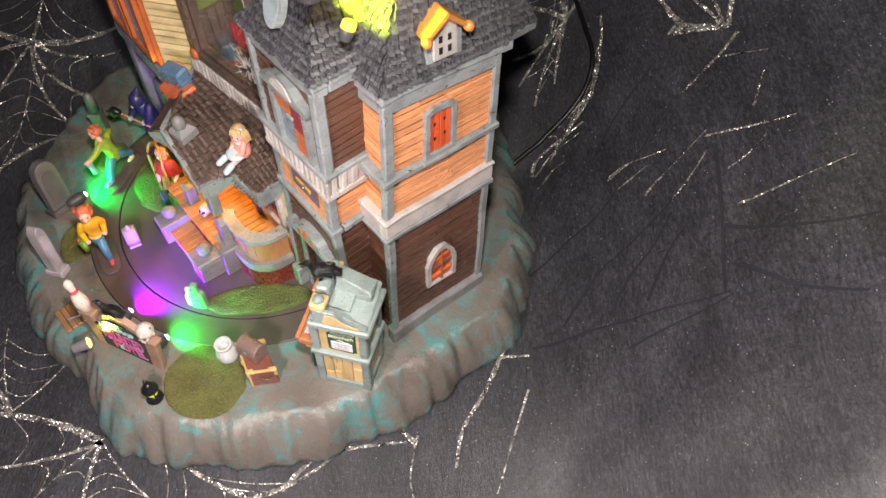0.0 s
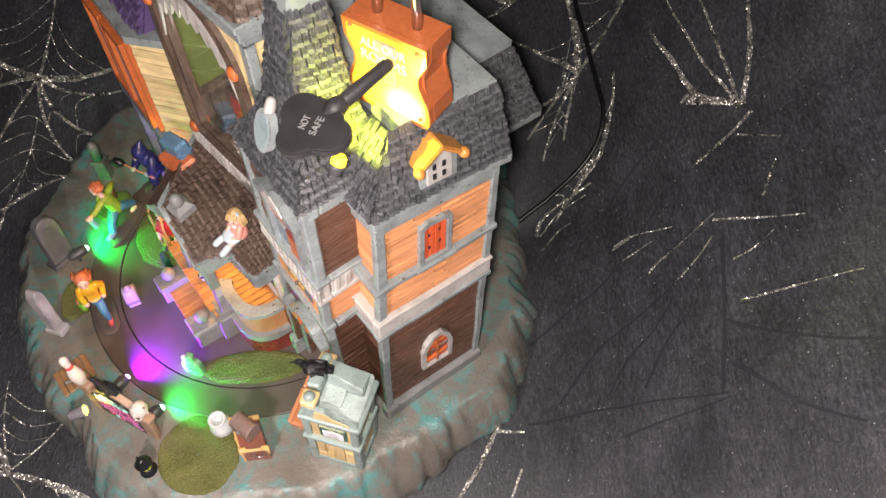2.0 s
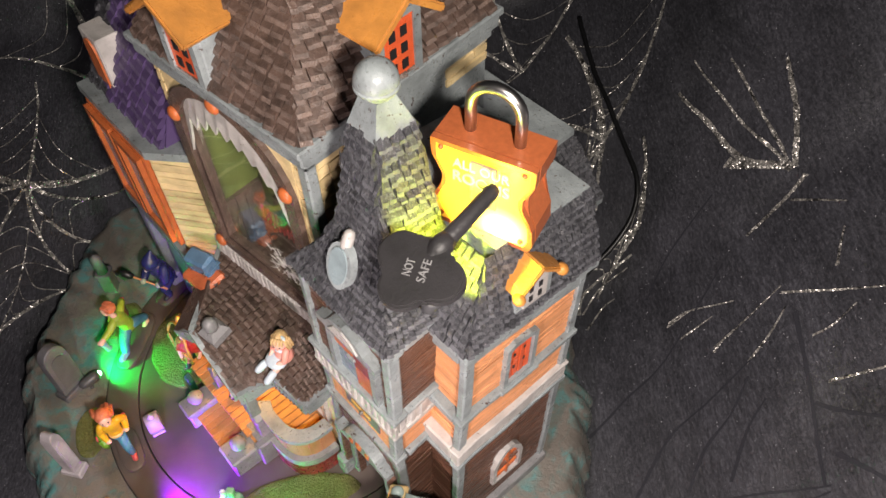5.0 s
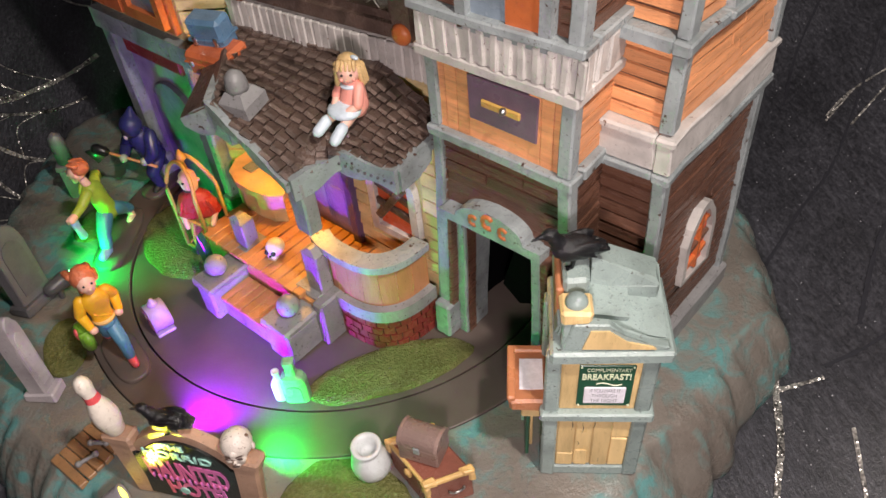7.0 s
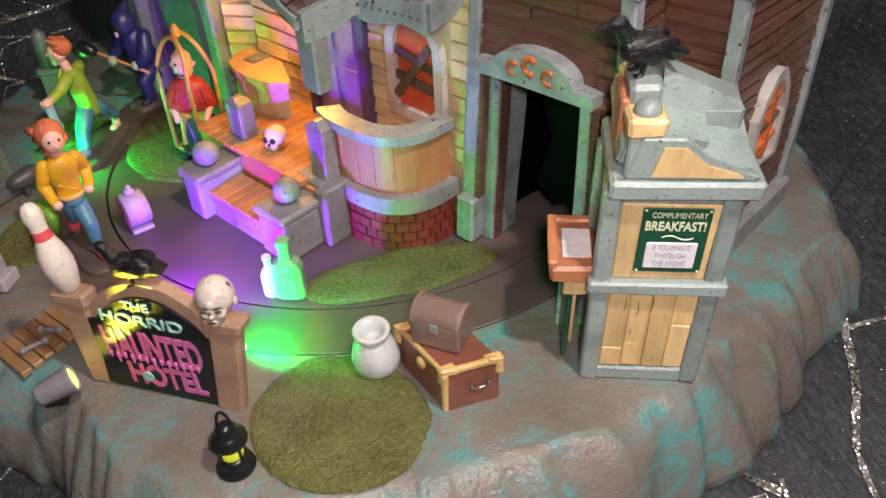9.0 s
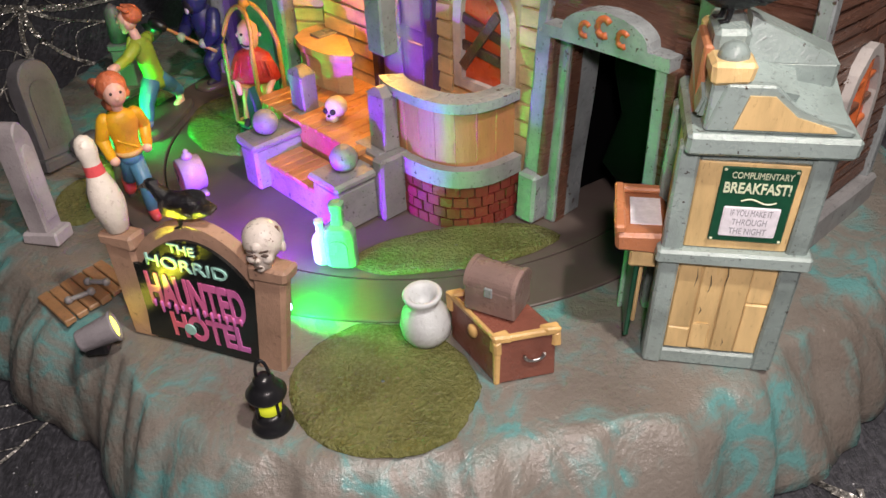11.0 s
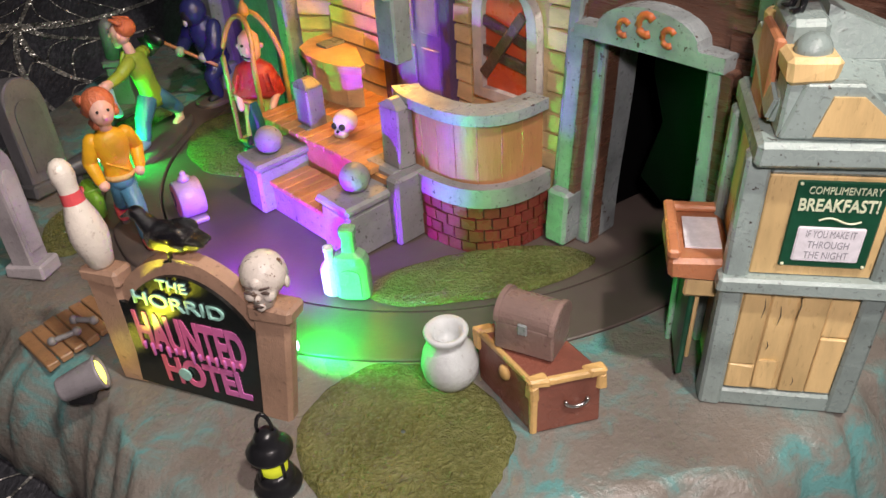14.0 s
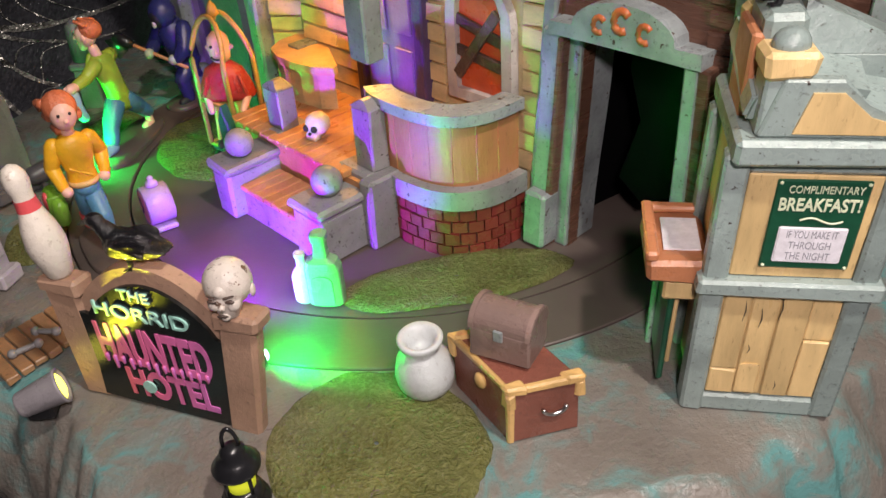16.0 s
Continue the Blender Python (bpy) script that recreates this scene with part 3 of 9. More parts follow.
def strip(bm, lower, upper, thick):
    """One bent sheet between two rows of points."""
    n = len(lower)
    d = (lower[-1] - lower[0]).cross(upper[0] - lower[0]).normalized() * thick
    fl, fu = [bm.verts.new(p) for p in lower], [bm.verts.new(p) for p in upper]
    bl, bu = [bm.verts.new(p - d) for p in lower], [bm.verts.new(p - d) for p in upper]
    for k in range(n - 1):
        bm.faces.new((fl[k], fl[k + 1], fu[k + 1], fu[k]))
        bm.faces.new((bl[k + 1], bl[k], bu[k], bu[k + 1]))
        bm.faces.new((bl[k], bl[k + 1], fl[k + 1], fl[k]))
        bm.faces.new((fu[k], fu[k + 1], bu[k + 1], bu[k]))
    bm.faces.new((fl[0], fu[0], bu[0], bl[0]))
    bm.faces.new((fl[-1], bl[-1], bu[-1], fu[-1]))
    return bm


# ---- the cloth under and behind the model ----
def lerp_table(table, x):
    if x <= table[0][0]:
        return table[0][1]
    for (x0, z0), (x1, z1) in zip(table, table[1:]):
        if x <= x1:
            k = (x - x0) / (x1 - x0)
            return z0 + (z1 - z0) * k
    return table[-1][1]


CLOTH_Z = -0.037
RISE_X = [(0.04, 0.0), (0.08, 0.012), (0.12, 0.040), (0.15, 0.075), (0.18, 0.112), (0.20, 0.140), (0.225, 0.175), (0.30, 0.26), (0.45, 0.36), (0.8, 0.45)]
RISE_Y = [(0.46, 0.0), (0.52, 0.02), (0.60, 0.05), (0.72, 0.09), (0.85, 0.20), (1.0, 0.42), (1.3, 0.80)]


def cloth_height(x, y):
    k = max(0.0, min(1.0, (y + 0.1) / 0.25))
    z = CLOTH_Z + lerp_table(RISE_X, x) * (0.5 + 0.5 * k) + lerp_table(RISE_Y, y)
    far = max(0.0, min(1.0, (math.hypot(x + 0.13, y - 0.40) - 0.20) / 0.12))
    fold = noise.noise(Vector((x * 9 + y * 5, y * 3 - x * 2, 0.3))) * 0.014 + noise.noise(Vector((x * 26 - y * 20, y * 11 + x * 9, 1.7))) * 0.004
    return z + far * fold


def build_cloth():
    bm = B()
    nx, ny = 190, 210
    x0, x1, y0, y1 = -1.0, 0.75, -0.35, 1.3
    grid = []
    for j in range(ny + 1):
        row = []
        for i in range(nx + 1):
            x, y = x0 + (x1 - x0) * i / nx, y0 + (y1 - y0) * j / ny
            row.append(bm.verts.new((x, y, cloth_height(x, y))))
        grid.append(row)
    for j in range(ny):
        for i in range(nx):
            bm.faces.new((grid[j][i], grid[j][i + 1], grid[j + 1][i + 1], grid[j + 1][i]))
    return single("tablecloth", bm, M["cloth"], Matrix(), "black satin cloth printed with silver glitter cobwebs", "tablecloth", smooth=True, kind="structure")


tablecloth = build_cloth()


def web_strand(bm, pts, width):
    """A ribbon of glitter print that lies on the cloth."""
    prev = None
    n = len(pts)
    for i, (x, y) in enumerate(pts):
        ax, ay = pts[max(i - 1, 0)]
        bx, by = pts[min(i + 1, n - 1)]
        d = Vector((bx - ax, by - ay, 0)).normalized()
        s = Vector((-d.y, d.x, 0)) * width * (1.0 - 0.5 * i / n) * random.uniform(0.7, 1.2)
        a, b = Vector((x, y, 0)) + s, Vector((x, y, 0)) - s
        a.z, b.z = cloth_height(a.x, a.y) + 0.0009, cloth_height(b.x, b.y) + 0.0009
        cur = (bm.verts.new(a), bm.verts.new(b))
        if prev:
            bm.faces.new((prev[0], prev[1], cur[1], cur[0]))
        prev = cur


def cobweb(cx, cy, spokes, seed):
    """A printed web: broad curved spokes (heading, length, bend, half-width) from a hub, with fine scalloped threads between neighbours."""
    rnd = random.Random(seed)
    bm = B()
    ends = []
    for heading, l, bend, w in spokes:
        a = math.radians(heading)
        pts = [(cx + l * s * math.cos(a + bend * (s - 1)), cy + l * s * math.sin(a + bend * (s - 1))) for s in [i / 24 for i in range(25)]]
        ends.append(pts)
        web_strand(bm, pts, w)
    for p, q in zip(ends, ends[1:]):
        for r in (1, 2, 3, 4):
            i = 5 * r + 1
            (ax, ay), (bx, by) = p[i], q[i]
            if math.hypot(ax - bx, ay - by) > 0.09 or rnd.random() < 0.15:
                continue
            pts = []
            for s in [j / 10 for j in range(11)]:
                sag = 1 - 0.20 * math.sin(math.pi * s)
                x, y = ax + (bx - ax) * s, ay + (by - ay) * s
                pts.append((cx + (x - cx) * sag, cy + (y - cy) * sag))
            web_strand(bm, pts, 0.00050)
    part("web_print", bm, M["glitter"], tablecloth)


WIDE, MID, FINE = 0.0030, 0.0017, 0.0008
# on the raised side: a fan of strands from one hub, and loose threads below it
def loose_threads(lines, material="glitter"):
    """Printed threads through a few points each, with a half-width."""
    bm = B()
    for width, pts in lines:
        ends = [pts[0]] + pts + [pts[-1]]
        fine = []
        for a, b, c, d in zip(ends, ends[1:], ends[2:], ends[3:]):
            for k in [q / 14 for q in range(14)]:
                fine.append(tuple(0.5 * (2 * b[n] + (c[n] - a[n]) * k + (2 * a[n] - 5 * b[n] + 4 * c[n] - d[n]) * k * k + (3 * b[n] - a[n] - 3 * c[n] + d[n]) * k ** 3) for n in (0, 1)))
        web_strand(bm, fine + [pts[-1]], width)
    part("web_print", bm, M[material], tablecloth)


loose_threads([
    (MID, [(0.200, 0.473), (0.181, 0.497), (0.167, 0.536), (0.154, 0.572)]),
    (FINE, [(0.198, 0.477), (0.180, 0.533), (0.165, 0.586)]),
    (FINE, [(0.199, 0.476), (0.192, 0.522), (0.183, 0.568)]),
    (MID, [(0.201, 0.472), (0.206, 0.504), (0.207, 0.540)]),
    (MID, [(0.205, 0.464), (0.194, 0.457), (0.173, 0.447)]),
    (FINE, [(0.196, 0.454), (0.214, 0.430)]),
    (WIDE, [(0.172, 0.504), (0.186, 0.488), (0.200, 0.474)]),
])
loose_threads([
    (FINE, [(0.126, 0.418), (0.138, 0.419), (0.159, 0.409)]),
    (FINE, [(0.145, 0.386), (0.162, 0.393), (0.179, 0.401)]),
    (FINE, [(0.178, 0.397), (0.197, 0.381), (0.214, 0.366)]),
    (FINE, [(0.184, 0.333), (0.204, 0.326), (0.228, 0.317)]),
    (MID, [(0.073, 0.452), (0.080, 0.469), (0.114, 0.483)]),
    (MID, [(0.062, 0.561), (0.089, 0.565), (0.096, 0.580)]),
])
loose_threads([
    (FINE, [(0.130, 0.403), (0.138, 0.405), (0.148, 0.407)]),
    (FINE, [(0.144, 0.383), (0.151, 0.389), (0.157, 0.390)]),
    (FINE, [(0.156, 0.365), (0.169, 0.376), (0.178, 0.387)]),
    (FINE, [(0.125, 0.416), (0.134, 0.418), (0.139, 0.419)]),
    (FINE, [(0.201, 0.394), (0.205, 0.405), (0.209, 0.415)]),
    (FINE, [(0.184, 0.362), (0.192, 0.362), (0.202, 0.367)]),
    (FINE, [(0.076, 0.452), (0.089, 0.467), (0.110, 0.475)]),
    (FINE, [(0.077, 0.438), (0.090, 0.452), (0.099, 0.456)]),
])
# the same print worn black, without its glitter
BLACK = 0.0011
loose_threads([
    (BLACK, [(0.065, 0.354), (0.091, 0.374), (0.118, 0.392), (0.159, 0.438)]),
    (BLACK, [(0.084, 0.304), (0.111, 0.339), (0.135, 0.353), (0.159, 0.367)]),
    (BLACK, [(0.114, 0.302), (0.127, 0.324), (0.143, 0.339), (0.155, 0.357)]),
    (BLACK, [(0.134, 0.299), (0.148, 0.326), (0.159, 0.339)]),
    (BLACK, [(0.063, 0.292), (0.108, 0.293), (0.144, 0.287), (0.172, 0.279)]),
    (BLACK, [(0.181, 0.381), (0.176, 0.326), (0.170, 0.280)]),
    (BLACK, [(0.178, 0.294), (0.194, 0.263), (0.214, 0.236)]),
    (BLACK, [(0.118, 0.444), (0.134, 0.467), (0.162, 0.488)]),
    (BLACK, [(0.120, 0.271), (0.143, 0.274), (0.171, 0.276)]),
    (BLACK, [(0.177, 0.325), (0.202, 0.295), (0.227, 0.274)]),
], "black_print")
# at the front edge
loose_threads([
    (MID, [(-0.101, 0.195), (-0.081, 0.217), (-0.053, 0.224), (-0.023, 0.227)]),
    (MID, [(-0.018, 0.227), (-0.035, 0.243)]),
    (MID, [(0.043, 0.296), (0.030, 0.265), (0.014, 0.237), (0.009, 0.210)]),
    (FINE, [(0.058, 0.261), (0.045, 0.224), (0.035, 0.194)]),
    (MID, [(0.035, 0.291), (0.060, 0.287)]),
    (FINE, [(-0.016, 0.232), (-0.020, 0.200), (-0.010, 0.170)]),
])
cobweb(-0.120, 0.190, [(30, 0.06, 0.3, MID), (150, 0.08, -0.2, MID), (-150, 0.09, 0.2, MID), (-90, 0.09, 0.1, FINE), (-40, 0.09, 0.2, MID)], 8)
cobweb(-0.223, 0.228, [(165, 0.08, 0.2, WIDE), (-165, 0.065, -0.2, MID), (-130, 0.07, 0.1, FINE), (-88, 0.06, 0.2, MID), (-40, 0.08, 0.2, FINE)], 9)
cobweb(-0.290, 0.250, [(170, 0.09, 0.3, MID), (140, 0.09, 0.2, MID), (110, 0.07, -0.2, FINE), (60, 0.07, 0.3, FINE)], 10)
# webs at the back
cobweb(-0.363, 0.585, [(15, 0.09, 0.4, WIDE), (92, 0.09, 0.2, MID), (150, 0.10, -0.3, WIDE), (-160, 0.10, 0.3, MID), (-110, 0.10, 0.2, MID), (-55, 0.10, 0.5, MID), (-35, 0.09, 0.6, MID), (-5, 0.08, 0.5, MID)], 11)
cobweb(-0.372, 0.471, [(25, 0.085, -0.3, MID), (80, 0.08, 0.2, FINE), (-160, 0.09, 0.2, MID), (-80, 0.10, 0.2, MID)], 12)
cobweb(-0.30, 0.66, [(160, 0.12, 0.3, MID), (120, 0.14, 0.2, WIDE), (70, 0.15, -0.2, MID), (30, 0.14, 0.3, MID), (-20, 0.10, 0.3, FINE)], 13)
cobweb(-0.42, 0.36, [(60, 0.10, 0.3, MID), (120, 0.10, 0.2, MID), (-170, 0.10, 0.1, MID), (-90, 0.10, 0.2, FINE), (-30, 0.09, 0.3, MID)], 14)
cobweb(0.105, 0.575, [(-114, 0.065, 0.2, MID), (-102, 0.05, 0.1, MID), (-135, 0.055, 0.2, MID), (100, 0.10, 0.2, WIDE), (60, 0.12, 0.3, MID), (140, 0.10, 0.2, MID)], 15)
cobweb(0.12, 0.50, [(-155, 0.045, 0.2, MID), (-130, 0.05, 0.1, MID), (80, 0.06, 0.2, MID)], 16)
cobweb(0.05, 0.66, [(150, 0.14, 0.2, MID), (100, 0.15, -0.2, MID), (50, 0.14, 0.2, MID), (-150, 0.10, 0.2, FINE)], 17)

# the model's power lead
lead = B()
pts = []
LEAD = [(0.030, 0.438), (0.057, 0.465), (0.083, 0.482), (0.104, 0.495), (0.118, 0.510), (0.123, 0.530), (0.119, 0.558), (0.112, 0.592), (0.104, 0.632), (0.098, 0.690), (0.100, 0.760)]
for (ax, ay), (bx, by), (cx, cy), (dx, dy) in zip(LEAD, LEAD[1:], LEAD[2:], LEAD[3:]):
    for s in range(8):
        k = s / 8
        x, y = (0.5 * (2 * b + (c - a) * k + (2 * a - 5 * b + 4 * c - d) * k * k + (3 * b - a - 3 * c + d) * k ** 3) for a, b, c, d in ((ax, bx, cx, dx), (ay, by, cy, dy)))
        pts.append((x, y, cloth_height(x, y) + 0.003))
tube(lead, pts, 0.0020)
single("power_cable", lead, M["cable"], Matrix(), "thin black power cable lying across the cloth", "cable", smooth=True)

# ---- the cast base: rock rim, flat top, turntable ring, grass ----
OUTLINE = [(-0.335, 0.4225), (-0.300, 0.325), (-0.248, 0.268), (-0.197, 0.214), (-0.120, 0.211), (-0.067, 0.218), (0.007, 0.2645), (0.055, 0.304), (0.069, 0.364), (0.062, 0.430), (0.05, 0.52), (-0.04, 0.60), (-0.19, 0.62), (-0.30, 0.565), (-0.325, 0.50)]


def rim_table():
    t = []
    for x, y in OUTLINE:
        d = Vector((x, y, 0)) - PIVOT
        t.append((math.atan2(d.y, d.x), d.length))
    t.sort()
    return [(t[-1][0] - 2 * math.pi, t[-1][1])] + t + [(t[0][0] + 2 * math.pi, t[0][1])]


RIM = rim_table()


def rim(a):
    a = math.atan2(math.sin(a), math.cos(a))
    for (a0, r0), (a1, r1) in zip(RIM, RIM[1:]):
        if a0 <= a <= a1:
            k = (a - a0) / (a1 - a0)
            k = k * k * (3 - 2 * k) * 0.6 + k * 0.4
            return r0 + (r1 - r0) * k
    return 0.2


model_base = thing("model_base", Matrix.Translation(PIVOT), "oval cast-resin rock base of a miniature haunted hotel", "model base")


def build_rock():
    bm = B()
    seg = 600
    steps = [(-0.0215, 0.0), (-0.019, -0.0006), (-0.0165, -0.0025), (-0.0135, -0.006), (-0.0105, -0.0105), (-0.0075, -0.0155), (-0.005, -0.021), (-0.003, -0.026), (-0.0015, -0.031), (-0.0008, -0.0355), (-0.003, -0.0385)]
    rings = []
    for i, (dr, z) in enumerate(steps):
        ring = []
        depth = i / (len(steps) - 1)
        for k in range(seg):
            a = 2 * math.pi * k / seg
            r = rim(a) + dr
            lump = noise.noise(Vector((math.cos(a) * 6, math.sin(a) * 6, depth * 1.0))) * 0.007 + noise.noise(Vector((math.cos(a) * 15, math.sin(a) * 15, depth * 0.8 + 4))) * 0.0052
            crease = -(1 - min(1, abs(noise.noise(Vector((math.cos(a) * 13 + 3, math.sin(a) * 13, depth * 0.7)))) * 2.2)) ** 1.3 * 0.0040 + 0.0008
            crease += noise.noise(Vector((math.cos(a) * 42, math.sin(a) * 42, depth * 3))) * 0.0012 + noise.noise(Vector((math.cos(a) * 85, math.sin(a) * 85, depth * 6))) * 0.0004
            amt = min(1.0, i / 3.0) * (1 - 0.35 * depth)
            r += (lump + crease + 0.0015) * amt
            zz = z + (noise.noise(Vector((math.cos(a) * 9, math.sin(a) * 9, 7.0))) * 0.0022 if 0 < i < len(steps) - 2 else 0)
            ring.append(bm.verts.new((r * math.cos(a), r * math.sin(a), zz)))
        rings.append(ring)
    inner = [bm.verts.new((RING_OUT * math.cos(2 * math.pi * k / seg), RING_OUT * math.sin(2 * math.pi * k / seg), 0.0)) for k in range(seg)]
    mid = []
    for k in range(seg):
        a = 2 * math.pi * k / seg
        r = (RING_OUT + rim(a) - 0.0215) / 2
        mid.append(bm.verts.new((r * math.cos(a), r * math.sin(a), 0.0004 * noise.noise(Vector((math.cos(a) * 5, math.sin(a) * 5, 0))))))
    for p, q in zip([inner, mid] + rings, [mid] + rings):
        for k in range(seg):
            bm.faces.new((p[k], q[k], q[(k + 1) % seg], p[(k + 1) % seg]))
    return part("rock", bm, M["rock"], model_base, "taupe rock rim dry-brushed with turquoise", smooth=True)


build_rock()


def annulus(r0, r1, z, seg=180, drop=0.003):
    bm = B()
    prof = [(r0, z - drop), (r0, z - 0.0003), (r0 + 0.0004, z), (r1 - 0.0004, z), (r1, z - 0.0003), (r1, z - drop)]
    rings = [[bm.verts.new((r * math.cos(2 * math.pi * k / seg), r * math.sin(2 * math.pi * k / seg), h)) for k in range(seg)] for r, h in prof]
    for p, q in zip(rings, rings[1:]):
        for k in range(seg):
            bm.faces.new((p[k], q[k], q[(k + 1) % seg], p[(k + 1) % seg]))
    return bm


part("turntable_ring", annulus(RING_IN + 0.0006, RING_OUT - 0.0005, 0.0004), M["ring"], model_base, "smooth taupe turntable ring with dark gaps", smooth=False)
disc = B()
lathe(disc, [(RING_IN - 0.0003, -0.003), (RING_IN - 0.0003, 0.0), (0.0001, 0.0004)], seg=160)
part("yard", disc, M["ring"], model_base, "flat taupe yard inside the turntable")
well = B()
lathe(well, [(RING_OUT + 0.002, -0.0042), (RING_OUT + 0.002, -0.004), (0.0001, -0.004)], seg=120)
part("turntable_well", well, M["dark"], model_base)


def grass(cx, cy, rx, ry, turn, seed, h=0.0014):
    rnd = random.Random(seed)
    bm = B()
    seg, prof = 72, [(1.0, 0.0), (0.975, 0.55), (0.93, 0.9), (0.75, 1.0), (0.45, 1.05), (0.02, 1.05)]
    rings = []
    for s, hh in prof:
        ring = []
        for k in range(seg):
            a = 2 * math.pi * k / seg
            w = 1 + 0.07 * noise.noise(Vector((math.cos(a) * 2.2 + seed, math.sin(a) * 2.2, 0))) + 0.02 * noise.noise(Vector((math.cos(a) * 9 + seed, math.sin(a) * 9, 0)))
            x, y = rx * s * w * math.cos(a), ry * s * w * math.sin(a)
            zz = 0.0003 + h * hh + (0.0005 * noise.noise(Vector((x * 160, y * 160, seed))) if hh > 0.8 else 0)
            ring.append(bm.verts.new((x, y, zz)))
        rings.append(ring)
    for p, q in zip(rings, rings[1:]):
        for k in range(seg):
            bm.faces.new((p[k], p[(k + 1) % seg], q[(k + 1) % seg], q[k]))
    ob = part("grass_patch", bm, M["grass"], model_base, "textured olive green grass patch", smooth=True)
    ob.matrix_local = pose(cx - PIVOT.x, cy - PIVOT.y, 0, 0, 0, turn)


grass(-0.125, 0.3155, 0.036, 0.0125, 7, 1)
grass(-0.1510, 0.2525, 0.0275, 0.0250, -40, 2)
grass(-0.214, 0.425, 0.022, 0.032, 20, 3)
grass(-0.266, 0.365, 0.010, 0.018, 10, 4)
grass(-0.262, 0.452, 0.011, 0.016, -30, 5)

# ---- the hotel ----
hotel = thing("haunted_hotel", TO_WORLD, "miniature haunted hotel with crooked orange and brown tower", "model building")


def unit(x):
    return max(0.0, min(1.0, x))


def crook(co):
    """The tower sags towards its far corner."""
    u = max(0.0, co.x)
    lean = 0.04 * (min(co.z, 0.2) - 0.06) * unit((co.x + 0.0165) / 0.0165)
    w = noise.noise_vector(co * 24.0) * 0.0008
    # the bay narrows upwards, its porch side more than the other
    s = (co.y - 0.0235) / 0.0575
    low_z, top_z = unit(co.z / 0.085), unit((co.z - 0.1) / 0.11)
    left = 0.004 - 0.007 * low_z
    right = (0.0020 * low_z - 0.0045 * top_z) * unit((co.y + 0.01) / 0.0335)
    shift = right + (left - right) * max(0.0, min(s, 1.15))
    shift *= unit((0.262 - co.z) / 0.045) * unit((0.035 - co.x) / 0.03)
    rise = (0.0044 - 0.0025 * unit((co.z - 0.12) / 0.06)) * unit(co.z / 0.012) * unit((0.275 - co.z) / 0.05)
    block = unit((co.x + 0.0165) / 0.0165)
    lean += 0.005 * block * unit((0.08 - co.x) / 0.08)
    shift += 0.0045 * block * unit((0.03 - co.y) / 0.03)
    sag = (0.03 + 0.05 * unit((co.z - 0.12) / 0.08)) * u
    return Vector((co.x + lean + w.x, co.y + shift + w.y, co.z + rise - sag + w.z))


def cut_fine(bm, step=0.012):
    """Cut long pieces across, so that they follow the crooked walls."""
    bm.verts.ensure_lookup_table()
    for axis in range(3):
        lo, hi = min(v.co[axis] for v in bm.verts), max(v.co[axis] for v in bm.verts)
        n = int((hi - lo) / step)
        for k in range(1, n + 1):
            co, no = [0, 0, 0], [0, 0, 0]
            co[axis], no[axis] = lo + (hi - lo) * k / (n + 1), 1
            bmesh.ops.bisect_plane(bm, geom=bm.verts[:] + bm.edges[:] + bm.faces[:], plane_co=co, plane_no=no)


def hp(name, bm, mat, parent=None, label="", smooth=False):
    cut_fine(bm)
    return part(name, bm, mat, parent or hotel, label, smooth, crook)


W_U, BAY_U, BAY_0, BAY_1 = 0.0735, -0.0165, 0.0235, 0.081
# wall shells
wr = B()
box(wr, 0.0, W_U, 0.0, 0.004, 0.0, 0.199)
wall_right = hp("wall", wr, M["brown"], label="tower wall with brown lower and apricot upper boards")
ws = B()
box(ws, 0.0, 0.004, 0.004, BAY_0 + 0.001, 0.0, 0.199)
wall_side = hp("wall", ws, M["brown"])
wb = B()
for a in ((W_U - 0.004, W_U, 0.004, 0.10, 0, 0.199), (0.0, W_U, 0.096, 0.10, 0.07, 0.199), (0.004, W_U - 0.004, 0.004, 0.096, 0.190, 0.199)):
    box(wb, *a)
hp("wall", wb, M["near_black"], label="near-black inner shell in place of shade inside the tower")
DOOR_0, DOOR_1, DOOR_Z = 0.036, 0.0690, 0.0665
wf = B()
box(wf, BAY_U, BAY_U + 0.004, BAY_0, DOOR_0, 0.0, 0.21)
box(wf, BAY_U, BAY_U + 0.004, DOOR_1, BAY_1, 0.0, 0.21)
box(wf, BAY_U, BAY_U + 0.004, DOOR_0, DOOR_1, DOOR_Z, 0.21)
wall_front = hp("wall", wf, M["brown"], label="projecting bay wall with an open doorway")
wq = B()
box(wq, BAY_U + 0.004, 0.0, BAY_0, BAY_0 + 0.004, 0.0, 0.21)
wall_return = hp("wall", wq, M["brown"])
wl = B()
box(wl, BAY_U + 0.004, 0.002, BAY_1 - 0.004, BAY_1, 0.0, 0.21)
# added lining: near-black boxes in place of shade behind the doorway
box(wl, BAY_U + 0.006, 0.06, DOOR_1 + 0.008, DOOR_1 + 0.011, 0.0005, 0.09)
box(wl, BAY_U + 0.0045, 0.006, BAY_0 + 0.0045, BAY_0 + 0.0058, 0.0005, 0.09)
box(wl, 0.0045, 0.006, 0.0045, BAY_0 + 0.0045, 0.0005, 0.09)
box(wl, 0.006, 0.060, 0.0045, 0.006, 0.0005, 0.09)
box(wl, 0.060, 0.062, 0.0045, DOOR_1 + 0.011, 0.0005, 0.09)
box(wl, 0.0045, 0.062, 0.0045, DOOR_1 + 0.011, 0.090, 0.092)
